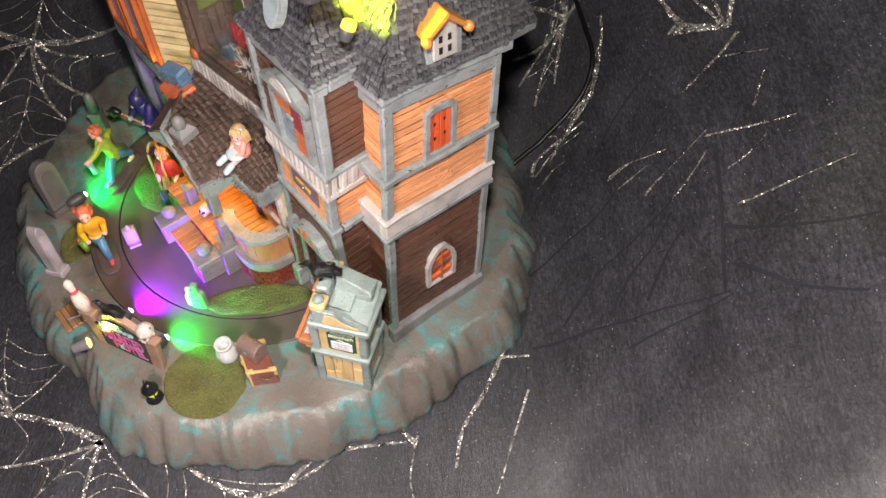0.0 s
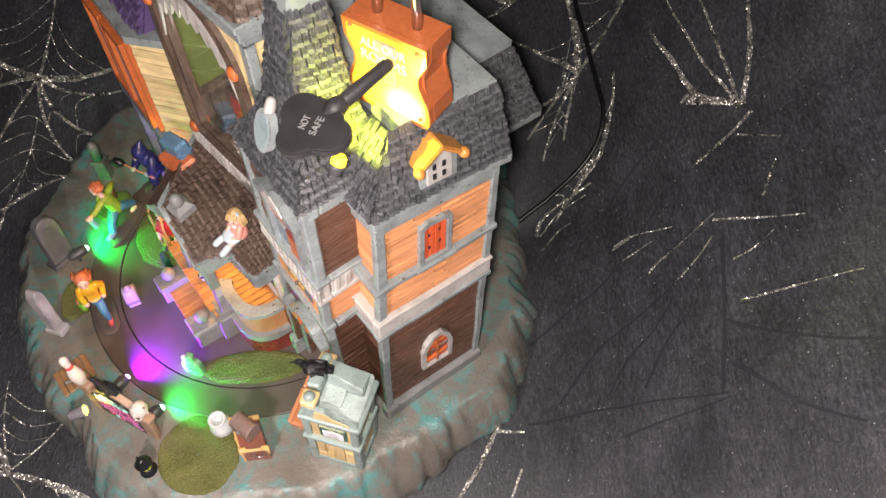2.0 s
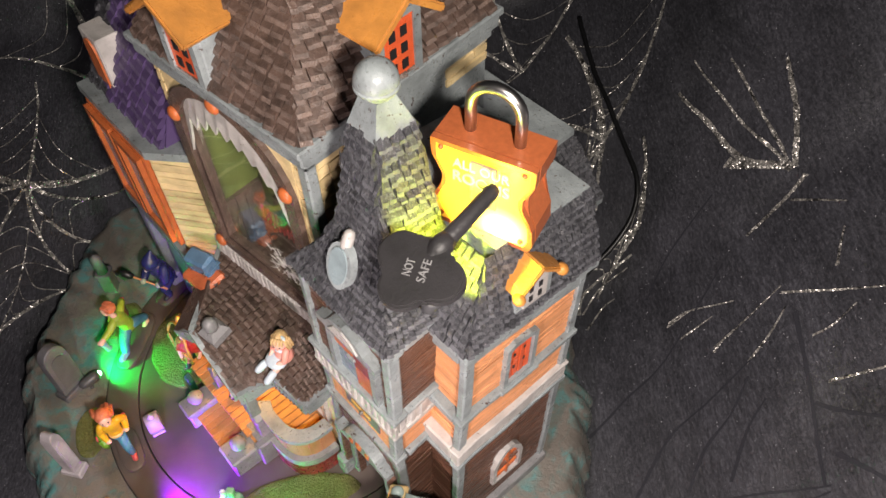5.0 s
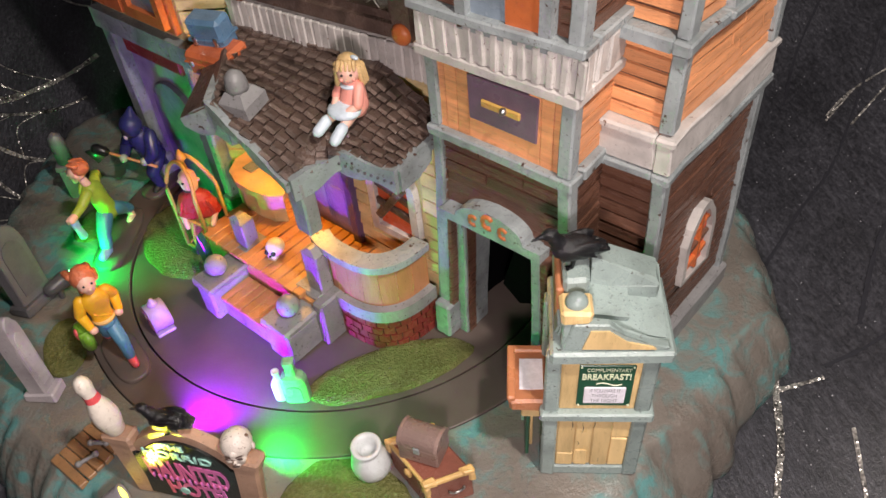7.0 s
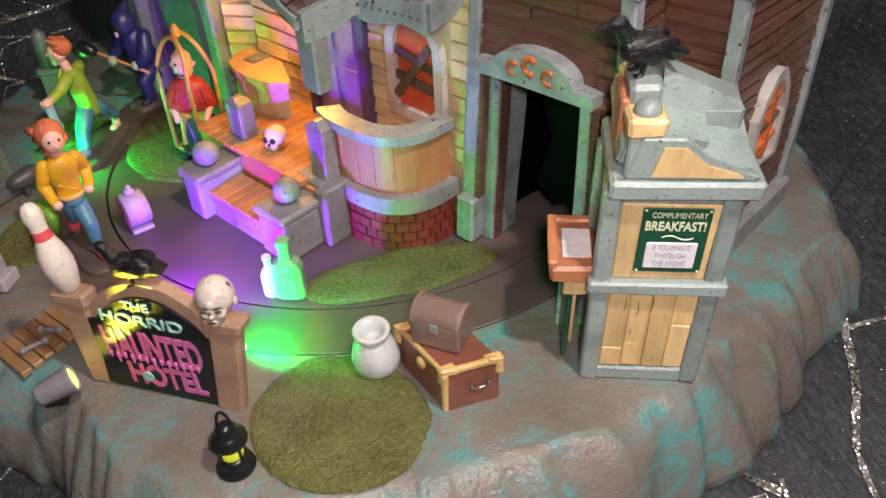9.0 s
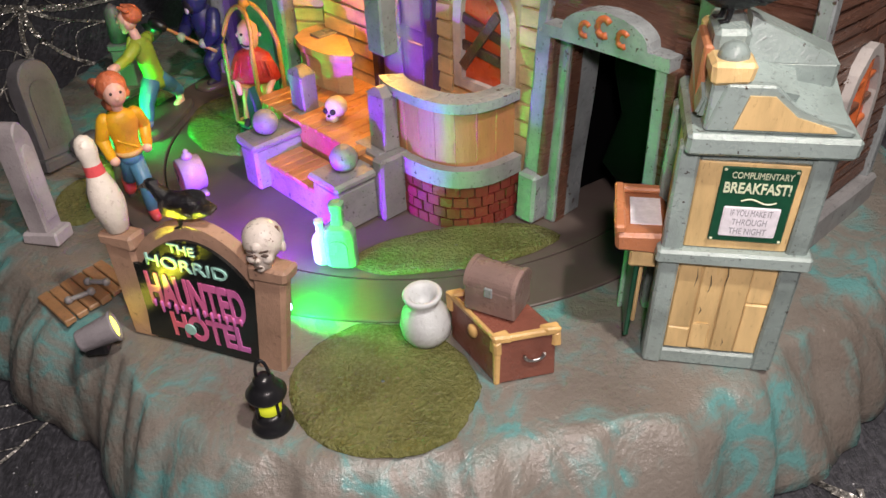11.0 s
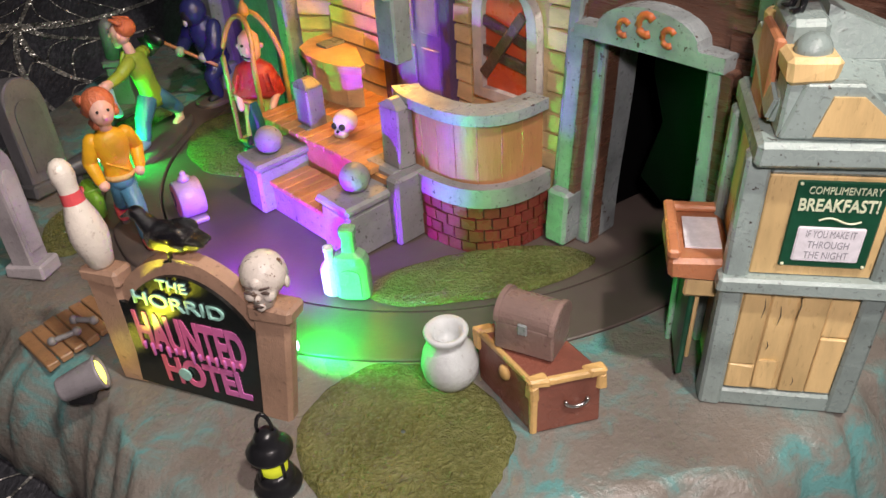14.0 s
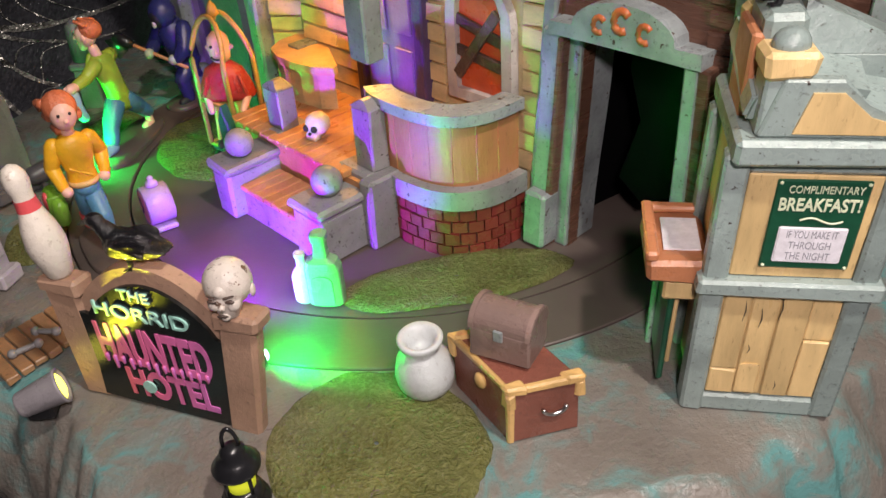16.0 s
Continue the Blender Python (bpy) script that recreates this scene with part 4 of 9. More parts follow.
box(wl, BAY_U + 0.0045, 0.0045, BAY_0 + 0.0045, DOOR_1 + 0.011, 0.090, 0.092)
hp("wall", wl, M["near_black"])

# boards, storey by storey
fr_right = facing((0.0, 0.0, 0.0), (1, 0, 0))
fr_side = facing((0.0, BAY_0, 0.0), (0, -1, 0))
fr_front = facing((BAY_U, BAY_1, 0.0), (0, -1, 0))
fr_return = facing((BAY_U, BAY_0, 0.0), (1, 0, 0))
ARCH = (0.0275, 0.0485, 0.032, 0.060)
WIN = (0.0240, 0.0440, 0.1475, 0.1800)
siding(wall_right, fr_right, W_U, 0.010, 0.0985, M["brown"], 0.0050, [ARCH], crook)
siding(wall_right, fr_right, W_U, 0.114, 0.143, M["orange"], 0.0052, [], crook)
siding(wall_right, fr_right, W_U, 0.147, 0.190, M["orange"], 0.0050, [WIN], crook)
siding(wall_side, fr_side, BAY_0, 0.010, 0.100, M["brown"], 0.0051, [], crook)
siding(wall_side, fr_side, BAY_0, 0.114, 0.143, M["orange"], 0.0051, [], crook)
siding(wall_side, fr_side, BAY_0, 0.147, 0.192, M["orange"], 0.0051, [], crook)
bw = BAY_1 - BAY_0
f = lambda v: BAY_1 - v
siding(wall_front, fr_front, bw, 0.002, 0.099, M["brown"], 0.0051, [(f(0.078), f(0.033), 0, 0.080)], crook)
for k in range(11):
    if 2 < k < 8:
        continue
    bm = B()
    x0 = bw * k / 11
    box(bm, x0 + 0.0002, x0 + bw / 11 - 0.0002, 0.103, 0.131, 0, 0.0012)
    bmesh.ops.transform(bm, matrix=fr_front, verts=bm.verts)
    hp("plank", bm, M["orange"], wall_front)
bm = B()
box(bm, bw * 3 / 11, bw * 8 / 11, 0.103, 0.111, 0, 0.0011)
box(bm, bw * 3 / 11, bw * 8 / 11, 0.1285, 0.131, 0, 0.0011)
bmesh.ops.transform(bm, matrix=fr_front, verts=bm.verts)
hp("plank", bm, M["orange"], wall_front)
siding(wall_front, fr_front, bw, 0.150, 0.205, M["brown"], 0.0051, [(f(0.067), f(0.030), 0.146, 0.200)], crook)
siding(wall_return, fr_return, 0.0165, 0.010, 0.099, M["brown"], 0.0051, [], crook)
siding(wall_return, fr_return, 0.0165, 0.103, 0.131, M["orange"], 0.0051, [], crook)
siding(wall_return, fr_return, 0.0165, 0.150, 0.203, M["brown"], 0.0051, [], crook)


def trims():
    def t(name, mat, *boxes, bevel=0.0006, jit=0.0003, label=""):
        bm = B()
        for b in boxes:
            box(bm, *b, bevel=bevel, jitter=jit)
        hp(name, bm, mat, label=label)
    e = 0.0028
    t("corner_post", M["grey"], (-e, 0.002, -e, 0.002, 0.0, 0.098), (-e, 0.002, -e, 0.002, 0.1145, 0.142), (-e, 0.002, -e, 0.002, 0.147, 0.196))
    t("corner_post", M["grey"], (W_U - 0.002, W_U + e, -e, 0.002, 0.0, 0.098), (W_U - 0.002, W_U + e, -e, 0.002, 0.1145, 0.142), (W_U - 0.002, W_U + e, -e, 0.002, 0.147, 0.196))
    t("corner_post", M["grey"], (BAY_U - e, BAY_U + 0.002, BAY_0 - e, BAY_0 + 0.002, 0.0, 0.100), (BAY_U - e, BAY_U + 0.002, BAY_0 - e, BAY_0 + 0.002, 0.103, 0.131), (BAY_U - e, BAY_U + 0.002, BAY_0 - e, BAY_0 + 0.002, 0.150, 0.206))
    t("corner_post", M["grey"], (BAY_U - e, BAY_U + 0.002, BAY_1 - 0.0025, BAY_1 + 0.002, 0.0, 0.100), (BAY_U - e, BAY_U + 0.002, BAY_1 - 0.0025, BAY_1 + 0.002, 0.103, 0.131), (BAY_U - e, BAY_U + 0.002, BAY_1 - 0.0025, BAY_1 + 0.002, 0.150, 0.206))
    t("plinth", M["stone"], (-0.004, W_U + 0.004, -0.0045, 0.004, 0.0, 0.009), bevel=0.001)
    # white band between ground and first floor
    t("band", M["white"], (-0.0036, W_U + 0.0036, -0.0036, 0.002, 0.1005, 0.1118), (-0.0036, 0.002, 0.002, BAY_0, 0.1005, 0.1118), label="dirty white band with grey edges")
    t("band", M["grey"], (-0.0044, W_U + 0.0044, -0.0044, 0.002, 0.0972, 0.1006), (-0.0044, 0.002, 0.002, BAY_0, 0.0972, 0.1006))
    t("band", M["white"], (-0.0044, W_U + 0.0044, -0.0044, 0.002, 0.1117, 0.1143), (-0.0044, 0.002, 0.002, BAY_0, 0.1117, 0.1143))
    t("band", M["grey"], (-0.0042, W_U + 0.0042, -0.0042, 0.002, 0.1425, 0.1472), (-0.0042, 0.002, 0.002, BAY_0, 0.1425, 0.1472))
    # cornices
    t("cornice", M["grey"], (-0.0025, W_U + 0.003, -0.0025, 0.003, 0.190, 0.1985), (-0.0025, 0.003, 0.003, BAY_0, 0.190, 0.1985))
    t("cornice", M["grey"], (-0.0034, W_U + 0.006, -0.0036, 0.003, 0.1985, 0.2045), (-0.0036, 0.003, 0.003, BAY_0, 0.1985, 0.2045))
    t("cornice", M["grey"], (BAY_U - 0.0022, BAY_U + 0.004, BAY_0 - 0.0024, BAY_1 + 0.003, 0.2035, 0.209), (BAY_U + 0.004, 0.002, BAY_0 - 0.0024, BAY_0 + 0.003, 0.2035, 0.209))
    t("cornice", M["grey"], (BAY_U - 0.0034, BAY_U + 0.004, BAY_0 - 0.0034, BAY_1 + 0.005, 0.209, 0.2145), (BAY_U + 0.004, 0.002, BAY_0 - 0.0034, BAY_0 + 0.003, 0.209, 0.2145))
    # bay: trims and the slatted balcony band
    t("band", M["grey"], (BAY_U - 0.0042, BAY_U + 0.003, BAY_0 - 0.004, BAY_1 + 0.003, 0.0988, 0.1030), (BAY_U + 0.003, 0.0, BAY_0 - 0.004, BAY_0 + 0.002, 0.0988, 0.1030))
    t("balcony_band", M["white"], (BAY_U - 0.0042, BAY_U + 0.003, BAY_0 - 0.0042, BAY_1 + 0.005, 0.1305, 0.1345), (BAY_U + 0.003, 0.0, BAY_0 - 0.0042, BAY_0 + 0.002, 0.1305, 0.1345))
    t("balcony_band", M["white"], (BAY_U - 0.0032, BAY_U + 0.003, BAY_0 - 0.0032, BAY_1 + 0.004, 0.1345, 0.1470), (BAY_U + 0.003, 0.0, BAY_0 - 0.0032, BAY_0 + 0.002, 0.1345, 0.1470))
    t("balcony_band", M["grey"], (BAY_U - 0.0046, BAY_U + 0.003, BAY_0 - 0.0046, BAY_1 + 0.006, 0.1470, 0.1505), (BAY_U + 0.003, 0.0, BAY_0 - 0.0046, BAY_0 + 0.002, 0.1470, 0.1505))
    for k in range(13):
        v = BAY_0 - 0.004 + (bw + 0.006) * k / 12
        t("baluster", M["white"], (BAY_U - 0.0041, BAY_U - 0.0024, v - 0.0016, v + 0.0016, 0.1345, 0.1470), bevel=0.0005)
    for k in range(3):
        u = BAY_U + 0.001 + 0.0045 * k
        t("baluster", M["white"], (u - 0.0013, u + 0.0013, BAY_0 - 0.0041, BAY_0 - 0.0024, 0.1345, 0.1470), bevel=0.0005)


trims()


def arched(w, h, spring, n=10):
    """Outline of an opening with a pointed-round head, from its lower middle."""
    pts = [(-w / 2, 0), (w / 2, 0)]
    for k in range(n + 1):
        a = math.pi * k / n
        pts.append((w / 2 * math.cos(a), spring + (h - spring) * math.sin(a) ** 0.8))
    return pts


def frame_ring(bm, outer, inner, z0, z1, m):
    n = len(outer)
    rows = [[bm.verts.new(m @ Vector((x, y, z))) for x, y in loop] for loop, z in ((outer, z0), (outer, z1), (inner, z1), (inner, z0))]
    for p, q in zip(rows, rows[1:]):
        for k in range(n):
            bm.faces.new((p[k], p[(k + 1) % n], q[(k + 1) % n], q[k]))
    return bm


def arched_window():
    m = fr_right @ Matrix.Translation((0.038, 0.0312, 0))
    shape = lambda w, h: [(-w / 2, 0), (w / 2, 0), (w / 2, h * 0.55), (w * 0.40, h * 0.76), (w * 0.16, h * 0.97), (0, h), (-w * 0.16, h * 0.97), (-w * 0.40, h * 0.76), (-w / 2, h * 0.55)]
    win = B()
    plate(win, shape(0.0185, 0.0295), 0.0012, m)
    w = hp("window", win, M["red"], label="boarded arched window in orange with a white frame")
    fr = B()
    frame_ring(fr, [(x, y - 0.0015) for x, y in shape(0.0240, 0.0348)], shape(0.0185, 0.0295), -0.0005, 0.0036, m)
    hp("window_frame", fr, M["white"], w)
    for k, (y, t) in enumerate(((0.006, 9), (0.0135, 7), (0.021, 10))):
        bm = B()
        box(bm, -0.009, 0.009, -0.0011, 0.0011, 0.0012, 0.0028, bevel=0.0003, jitter=0.0003, m=m @ pose(0, y, 0, 0, 0, t))
        hp("board", bm, M["burnt" if k != 1 else "brown"], w)
    bm = B()
    box(bm, -0.0006, 0.0006, 0.001, 0.0285, 0.0012, 0.0032, m=m)
    hp("mullion", bm, M["burnt"], w)


def upper_window():
    m = fr_right @ Matrix.Translation((0.0340, 0.1497, 0))
    win = B()
    box(win, -0.0080, 0.0080, 0.0, 0.029, 0.0, 0.0014, m=m)
    w = hp("window", win, M["red"], label="orange-red boarded window in a chipped grey frame")
    fr = B()
    o = [(-0.0108, -0.003), (0.0108, -0.003), (0.0108, 0.0300), (0.0052, 0.0325), (-0.0052, 0.0325), (-0.0108, 0.0300)]
    i = [(-0.0080, 0.0), (0.0080, 0.0), (0.0080, 0.0278), (0.0046, 0.0292), (-0.0046, 0.0292), (-0.0080, 0.0278)]
    frame_ring(fr, o, i, -0.0003, 0.0036, m)
    hp("window_frame", fr, M["grey"], w)
    sill = B()
    box(sill, -0.0135, 0.0135, -0.0055, -0.0025, 0.0, 0.0052, bevel=0.0006, jitter=0.0003, m=m)
    hp("sill", sill, M["grey"], w)
    for c in range(4):
        bm = B()
        x = -0.0079 + 0.00395 * c
        box(bm, x + 0.0002, x + 0.0037, 0.0006, 0.0285 - 0.0012 * (c in (0, 3)), 0.0014, 0.0022, bevel=0.0003, jitter=0.0002, m=m)
        hp("board", bm, M["red"], w)
    for x, y in ((-0.0038, 0.020), (0.0030, 0.0215), (-0.0034, 0.0095), (0.0034, 0.0110)):
        bm = B()
        box(bm, x - 0.0007, x + 0.0007, y - 0.0011, y + 0.0011, 0.0016, 0.0025, bevel=0.0002, m=m)
        hp("hole", bm, M["dark"], w)


def bay_window():
    m = fr_front @ Matrix.Translation((f(0.0485), 0.149, 0))
    back = B()
    box(back, -0.0135, 0.0135, 0.0, 0.0385, 0.0, 0.0010, m=m)
    w = hp("window", back, M["pane_blue"], label="tall window with red, orange and grey shutters under a pediment")
    for x0, x1, y0, y1, mat, nm in ((-0.0135, -0.0003, 0.025, 0.0385, "burnt", "shutter"), (0.0003, 0.0135, 0.018, 0.0385, "maroon", "shutter"), (0.0003, 0.0135, 0.0, 0.0177, "burnt", "shutter")):
        bm = B()
        box(bm, x0, x1, y0, y1, 0.0010, 0.0021, bevel=0.0003, m=m)
        hp(nm, bm, M[mat], w)
    bm = B()
    box(bm, -0.004, 0.002, 0.0235, 0.0258, 0.0010, 0.0032, bevel=0.0005, m=m)
    hp("latch", bm, M["grey"], w)
    fr = B()
    o = [(-0.0175, -0.0035), (0.0175, -0.0035), (0.0175, 0.043), (-0.0175, 0.043)]
    i = [(-0.0135, 0.0), (0.0135, 0.0), (0.0135, 0.0385), (-0.0135, 0.0385)]
    frame_ring(fr, o, i, -0.0003, 0.0036, m)
    hp("window_frame", fr, M["grey"], w)
    ped = B()
    plate(ped, [(-0.0205, 0.0400), (0.0205, 0.0400), (0.0205, 0.0435), (0.013, 0.046), (0.009, 0.051), (0.0, 0.0535), (-0.009, 0.051), (-0.013, 0.046), (-0.0205, 0.0435)], 0.0050, m)
    hp("pediment", ped, M["grey"], w)
    p2 = B()
    plate(p2, [(-0.010, 0.0440), (0.010, 0.0440), (0.006, 0.0490), (0.0, 0.0510), (-0.006, 0.0490)], 0.0058, m)
    hp("pediment_panel", p2, M["white"], w)
    # the drawer-like panel below the balcony
    m2 = fr_front @ Matrix.Translation((f(0.050), 0.1195, 0))
    d = B()
    box(d, -0.0150, 0.0150, -0.0085, 0.0085, 0.0, 0.0018, bevel=0.0004, jitter=0.0003, m=m2)
    dr = hp("panel", d, M["plaque"], label="purple plaque with a brass pull")
    bm = B()
    box(bm, -0.0085, 0.0085, -0.0015, 0.0015, 0.0018, 0.0030, bevel=0.0005, m=m2)
    hp("handle", bm, M["gold"], dr)
    bm = B()
    ball(bm, (0, 0, 0), 0.0014, seg=10)
    bmesh.ops.transform(bm, matrix=m2 @ Matrix.Translation((0.002, 0.0005, 0.0034)), verts=bm.verts)
    hp("knob", bm, M["silver"], dr, smooth=True)


def entrance():
    m = fr_front @ Matrix.Translation((f(0.0508), 0.0, 0))
    jl = B()
    for x0, x1 in ((-0.0295, -0.0235), (0.0150, 0.0195)):
        box(jl, x0, x1, 0.0, 0.0665, 0.0, 0.0050, bevel=0.0007, jitter=0.0004, m=m)
    d = hp("doorway", jl, M["grey"], label="open doorway with chipped grey frame and carved pediment")
    foot = B()
    box(foot, -0.0300, -0.0222, 0.0004, 0.016, 0.0, 0.0085, bevel=0.001, m=m)
    hp("post_foot", foot, M["grey"], d)
    inner = B()
    box(inner, -0.0235, -0.0185, 0.0, 0.064, -0.012, 0.0015, bevel=0.0006, m=m)
    hp("jamb", inner, M["grey"], d)
    ped = B()
    arc = [(0.0225 * math.cos(math.pi * k / 12) * 0.70 - 0.003, 0.0690 + 0.0078 * math.sin(math.pi * k / 12) ** 0.9) for k in range(13)]
    plate(ped, [(-0.0265, 0.0655), (0.0205, 0.0650), (0.0205, 0.0690)] + arc + [(-0.0265, 0.0690)], 0.0064, m)
    hp("pediment", ped, M["grey"], d)
    for x, y, r in ((-0.0098, 0.0705, 0.0020), (-0.0030, 0.0726, 0.0026), (0.0040, 0.0706, 0.0021)):
        bm = B()
        tube(bm, [m @ Vector((x + r * math.cos(a) * 0.9, y + r * math.sin(a), 0.0062)) for a in [2 * math.pi * k / 12 + 0.6 for k in range(10)]], r * 0.46, seg=6)
        hp("carving", bm, M["burnt"], d, smooth=True)
    for x0, x1 in ((-0.0240, -0.0222), (0.0196, 0.0226)):
        bm = B()
        box(bm, x0, x1, 0.0, 0.0650, 0.0, 0.0054, bevel=0.0005, jitter=0.0004, m=m)
        hp("brown_strip", bm, M["brown"], d)
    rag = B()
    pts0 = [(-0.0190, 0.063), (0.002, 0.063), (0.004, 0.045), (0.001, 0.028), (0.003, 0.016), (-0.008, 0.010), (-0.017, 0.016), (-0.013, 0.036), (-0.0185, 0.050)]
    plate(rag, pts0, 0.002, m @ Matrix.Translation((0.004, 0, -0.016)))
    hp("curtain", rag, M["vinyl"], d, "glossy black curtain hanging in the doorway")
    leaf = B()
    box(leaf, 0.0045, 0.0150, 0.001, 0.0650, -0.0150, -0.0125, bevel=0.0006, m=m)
    hp("curtain", leaf, M["near_black"], d)


arched_window()
upper_window()
bay_window()
entrance()

# tower roof: steep slate skirts round a flat deck, and the flared spire over the bay
E0 = 0.2055
DECK = [(0.020, 0.006), (0.0768, 0.006), (0.0778, 0.080), (0.020, 0.080)]
SL = shingle_mesh("slate_shingle", [M["slate"], M["slate_edge"]])
BR = shingle_mesh("brown_shingle", [M["shingle"], M["shingle_edge"]])
PU = shingle_mesh("purple_shingle", [M["purple"], M["purple_edge"]])
deck = B()
prism(deck, DECK, 0.236, 0.248)
hp("roof_deck", deck, M["grey"], label="flat cracked grey roof deck")
low = B()
prism(low, [(-0.001, -0.002), (0.0785, -0.002), (0.0792, 0.082), (-0.001, 0.082)], 0.203, 0.2375, top=[(0.014, 0.004), (0.0762, 0.004), (0.0772, 0.078), (0.014, 0.078)])
roof = hp("roof", low, M["slate"], label="steep dark slate skirt roof")


def drop(q):
    return [crook(Vector(c)) for c in q]


shingles(roof, SL, drop([(-0.0035, -0.0038, E0), (0.0805, -0.0038, E0), (0.0768, 0.006, 0.247), (0.014, 0.006, 0.247)]), 9, 0.0029, 0.0019)
shingles(roof, SL, drop([(-0.0035, 0.024, E0), (-0.0035, -0.0038, E0), (0.014, 0.006, 0.247), (0.014, 0.020, 0.247)]), 9, 0.0029, 0.0019)
shingles(roof, SL, drop([(0.0805, -0.0036, E0), (0.0812, 0.060, E0), (0.0778, 0.060, 0.246), (0.0768, 0.006, 0.246)]), 8, 0.0044, 0.0019)
# eave strip on the far side
bm = B()
prism(bm, [(0.074, -0.0034), (0.0822, -0.0038), (0.0830, 0.082), (0.074, 0.082)], 0.1985, 0.2045)
hp("cornice", bm, M["grey"])
# the lower annex behind the tower, with a roof that juts out
bm = B()
prism(bm, [(0.0800, 0.052), (0.1180, 0.052), (0.1180, 0.130), (0.0800, 0.130)], 0.0, 0.1500)
annex = part("annex_wall", bm, M["brown"], hotel, "low brown annex behind the tower")
bm = B()
prism(bm, [(0.0835, 0.0450), (0.1512, 0.0450), (0.1512, 0.130), (0.0835, 0.130)], 0.1500, 0.1560)
bmesh.ops.bevel(bm, geom=bm.edges[:], offset=0.0008, segments=1, affect="EDGES")
part("eave", bm, M["grey"], annex)
bm = B()
prism(bm, [(0.0835, 0.0475), (0.1488, 0.0475), (0.1488, 0.129), (0.0835, 0.129)], 0.1560, 0.2000, top=[(0.0835, 0.0615), (0.1350, 0.0615), (0.1350, 0.126), (0.0835, 0.126)])
aroof = part("annex_roof", bm, M["slate"], annex, "steep slate skirt of the annex")
bm = B()
prism(bm, [(0.0835, 0.0600), (0.1372, 0.0612), (0.1366, 0.126), (0.0835, 0.126)], 0.1990, 0.2030)
part("annex_deck", bm, M["grey"], annex, "flat cracked grey annex deck")
shingles(aroof, SL, [(0.0835, 0.0462, 0.1560), (0.1500, 0.0462, 0.1560), (0.1365, 0.0618, 0.2000), (0.0835, 0.0618, 0.2000)], 10, 0.0033, 0.0021)
shingles(aroof, SL, [(0.1500, 0.0462, 0.1560), (0.1500, 0.129, 0.1560), (0.1365, 0.126, 0.2000), (0.1365, 0.0618, 0.2000)], 10, 0.0044, 0.0021)



def spire():
    base = [(BAY_U - 0.0038, BAY_0 - 0.0038), (0.020, BAY_0 - 0.0038), (0.030, BAY_1 + 0.004), (BAY_U - 0.0038, BAY_1 + 0.004)]
    rings = [drop([(x, y, 0.2140) for x, y in base])]
    for u0, u1, v0, v1, z in ((-0.0120, 0.0260, 0.0255, 0.0690, 0.2310), (-0.0060, 0.0215, 0.0320, 0.0600, 0.2510), (-0.0015, 0.0205, 0.0370, 0.0575, 0.2730), (0.0030, 0.0192, 0.0412, 0.0555, 0.2985)):
        rings.append([Vector((u0, v0, z)), Vector((u1, v0, z)), Vector((u1, v1, z)), Vector((u0, v1, z))])
    bm = B()
    vs = [[bm.verts.new(p) for p in r] for r in rings]
    for p, q in zip(vs, vs[1:]):
        for k in range(4):
            bm.faces.new((p[k], p[(k + 1) % 4], q[(k + 1) % 4], q[k]))
    bm.faces.new(vs[-1])
    s = part("spire", bm, M["slate"], hotel, "flared slate spire with a grey cap and ball")
    for r in range(4):
        lo, hi = rings[r], rings[r + 1]
        for k in (0, 1, 3):
            if r or k != 1:
                shingles(s, SL, [lo[k], lo[(k + 1) % 4], hi[(k + 1) % 4], hi[k]], (4, 4, 5, 5)[r], 0.0030, 0.0020)
    cap = B()
    prism(cap, [(0.0022, 0.0405), (0.0198, 0.0405), (0.0198, 0.0560), (0.0022, 0.0560)], 0.2968, 0.3100,
          top=[(0.0066, 0.0435), (0.0146, 0.0435), (0.0146, 0.0525), (0.0066, 0.0525)])
    part("cap", cap, M["grey"], s)
    bl = B()
    ball(bl, (0.0106, 0.0480, 0.3155), 0.0076, seg=24)
    part("ball", bl, M["grey"], s, smooth=True)
    ring = B()
    lathe(ring, [(0.0068, 0.3112), (0.0078, 0.3118), (0.0078, 0.3128), (0.0070, 0.3134)], 24, centre=(0.0106, 0.0480, 0.0016))
    part("collar", ring, M["grey"], s, smooth=True)
    # pale crest on the bay roof
    cr = B()
    m = facing((-0.0168, 0.0485, 0.2272), (0, -1, 0), (0.36, 0.05, 1))
    oval = lambda w, h: [(w * math.cos(2 * math.pi * k / 24), 0.0125 + h * math.sin(2 * math.pi * k / 24)) for k in range(24)]
    plate(cr, oval(0.0072, 0.0110), 0.0034, m)
    c = part("crest", cr, M["grey"], hotel, "pale oval crest on the slates")
    cr2 = B()
    plate(cr2, oval(0.0052, 0.0088), 0.0040, m)
    part("crest_panel", cr2, M["pane_pale"], c)
    bm = B()
    limb(bm, m @ Vector((0, 0.0225, 0.0015)), m @ Vector((0.0005, 0.0275, 0.0015)), 0.0026, 0.0024)
    part("crest_finial", bm, M["white"], c, smooth=True)


spire()


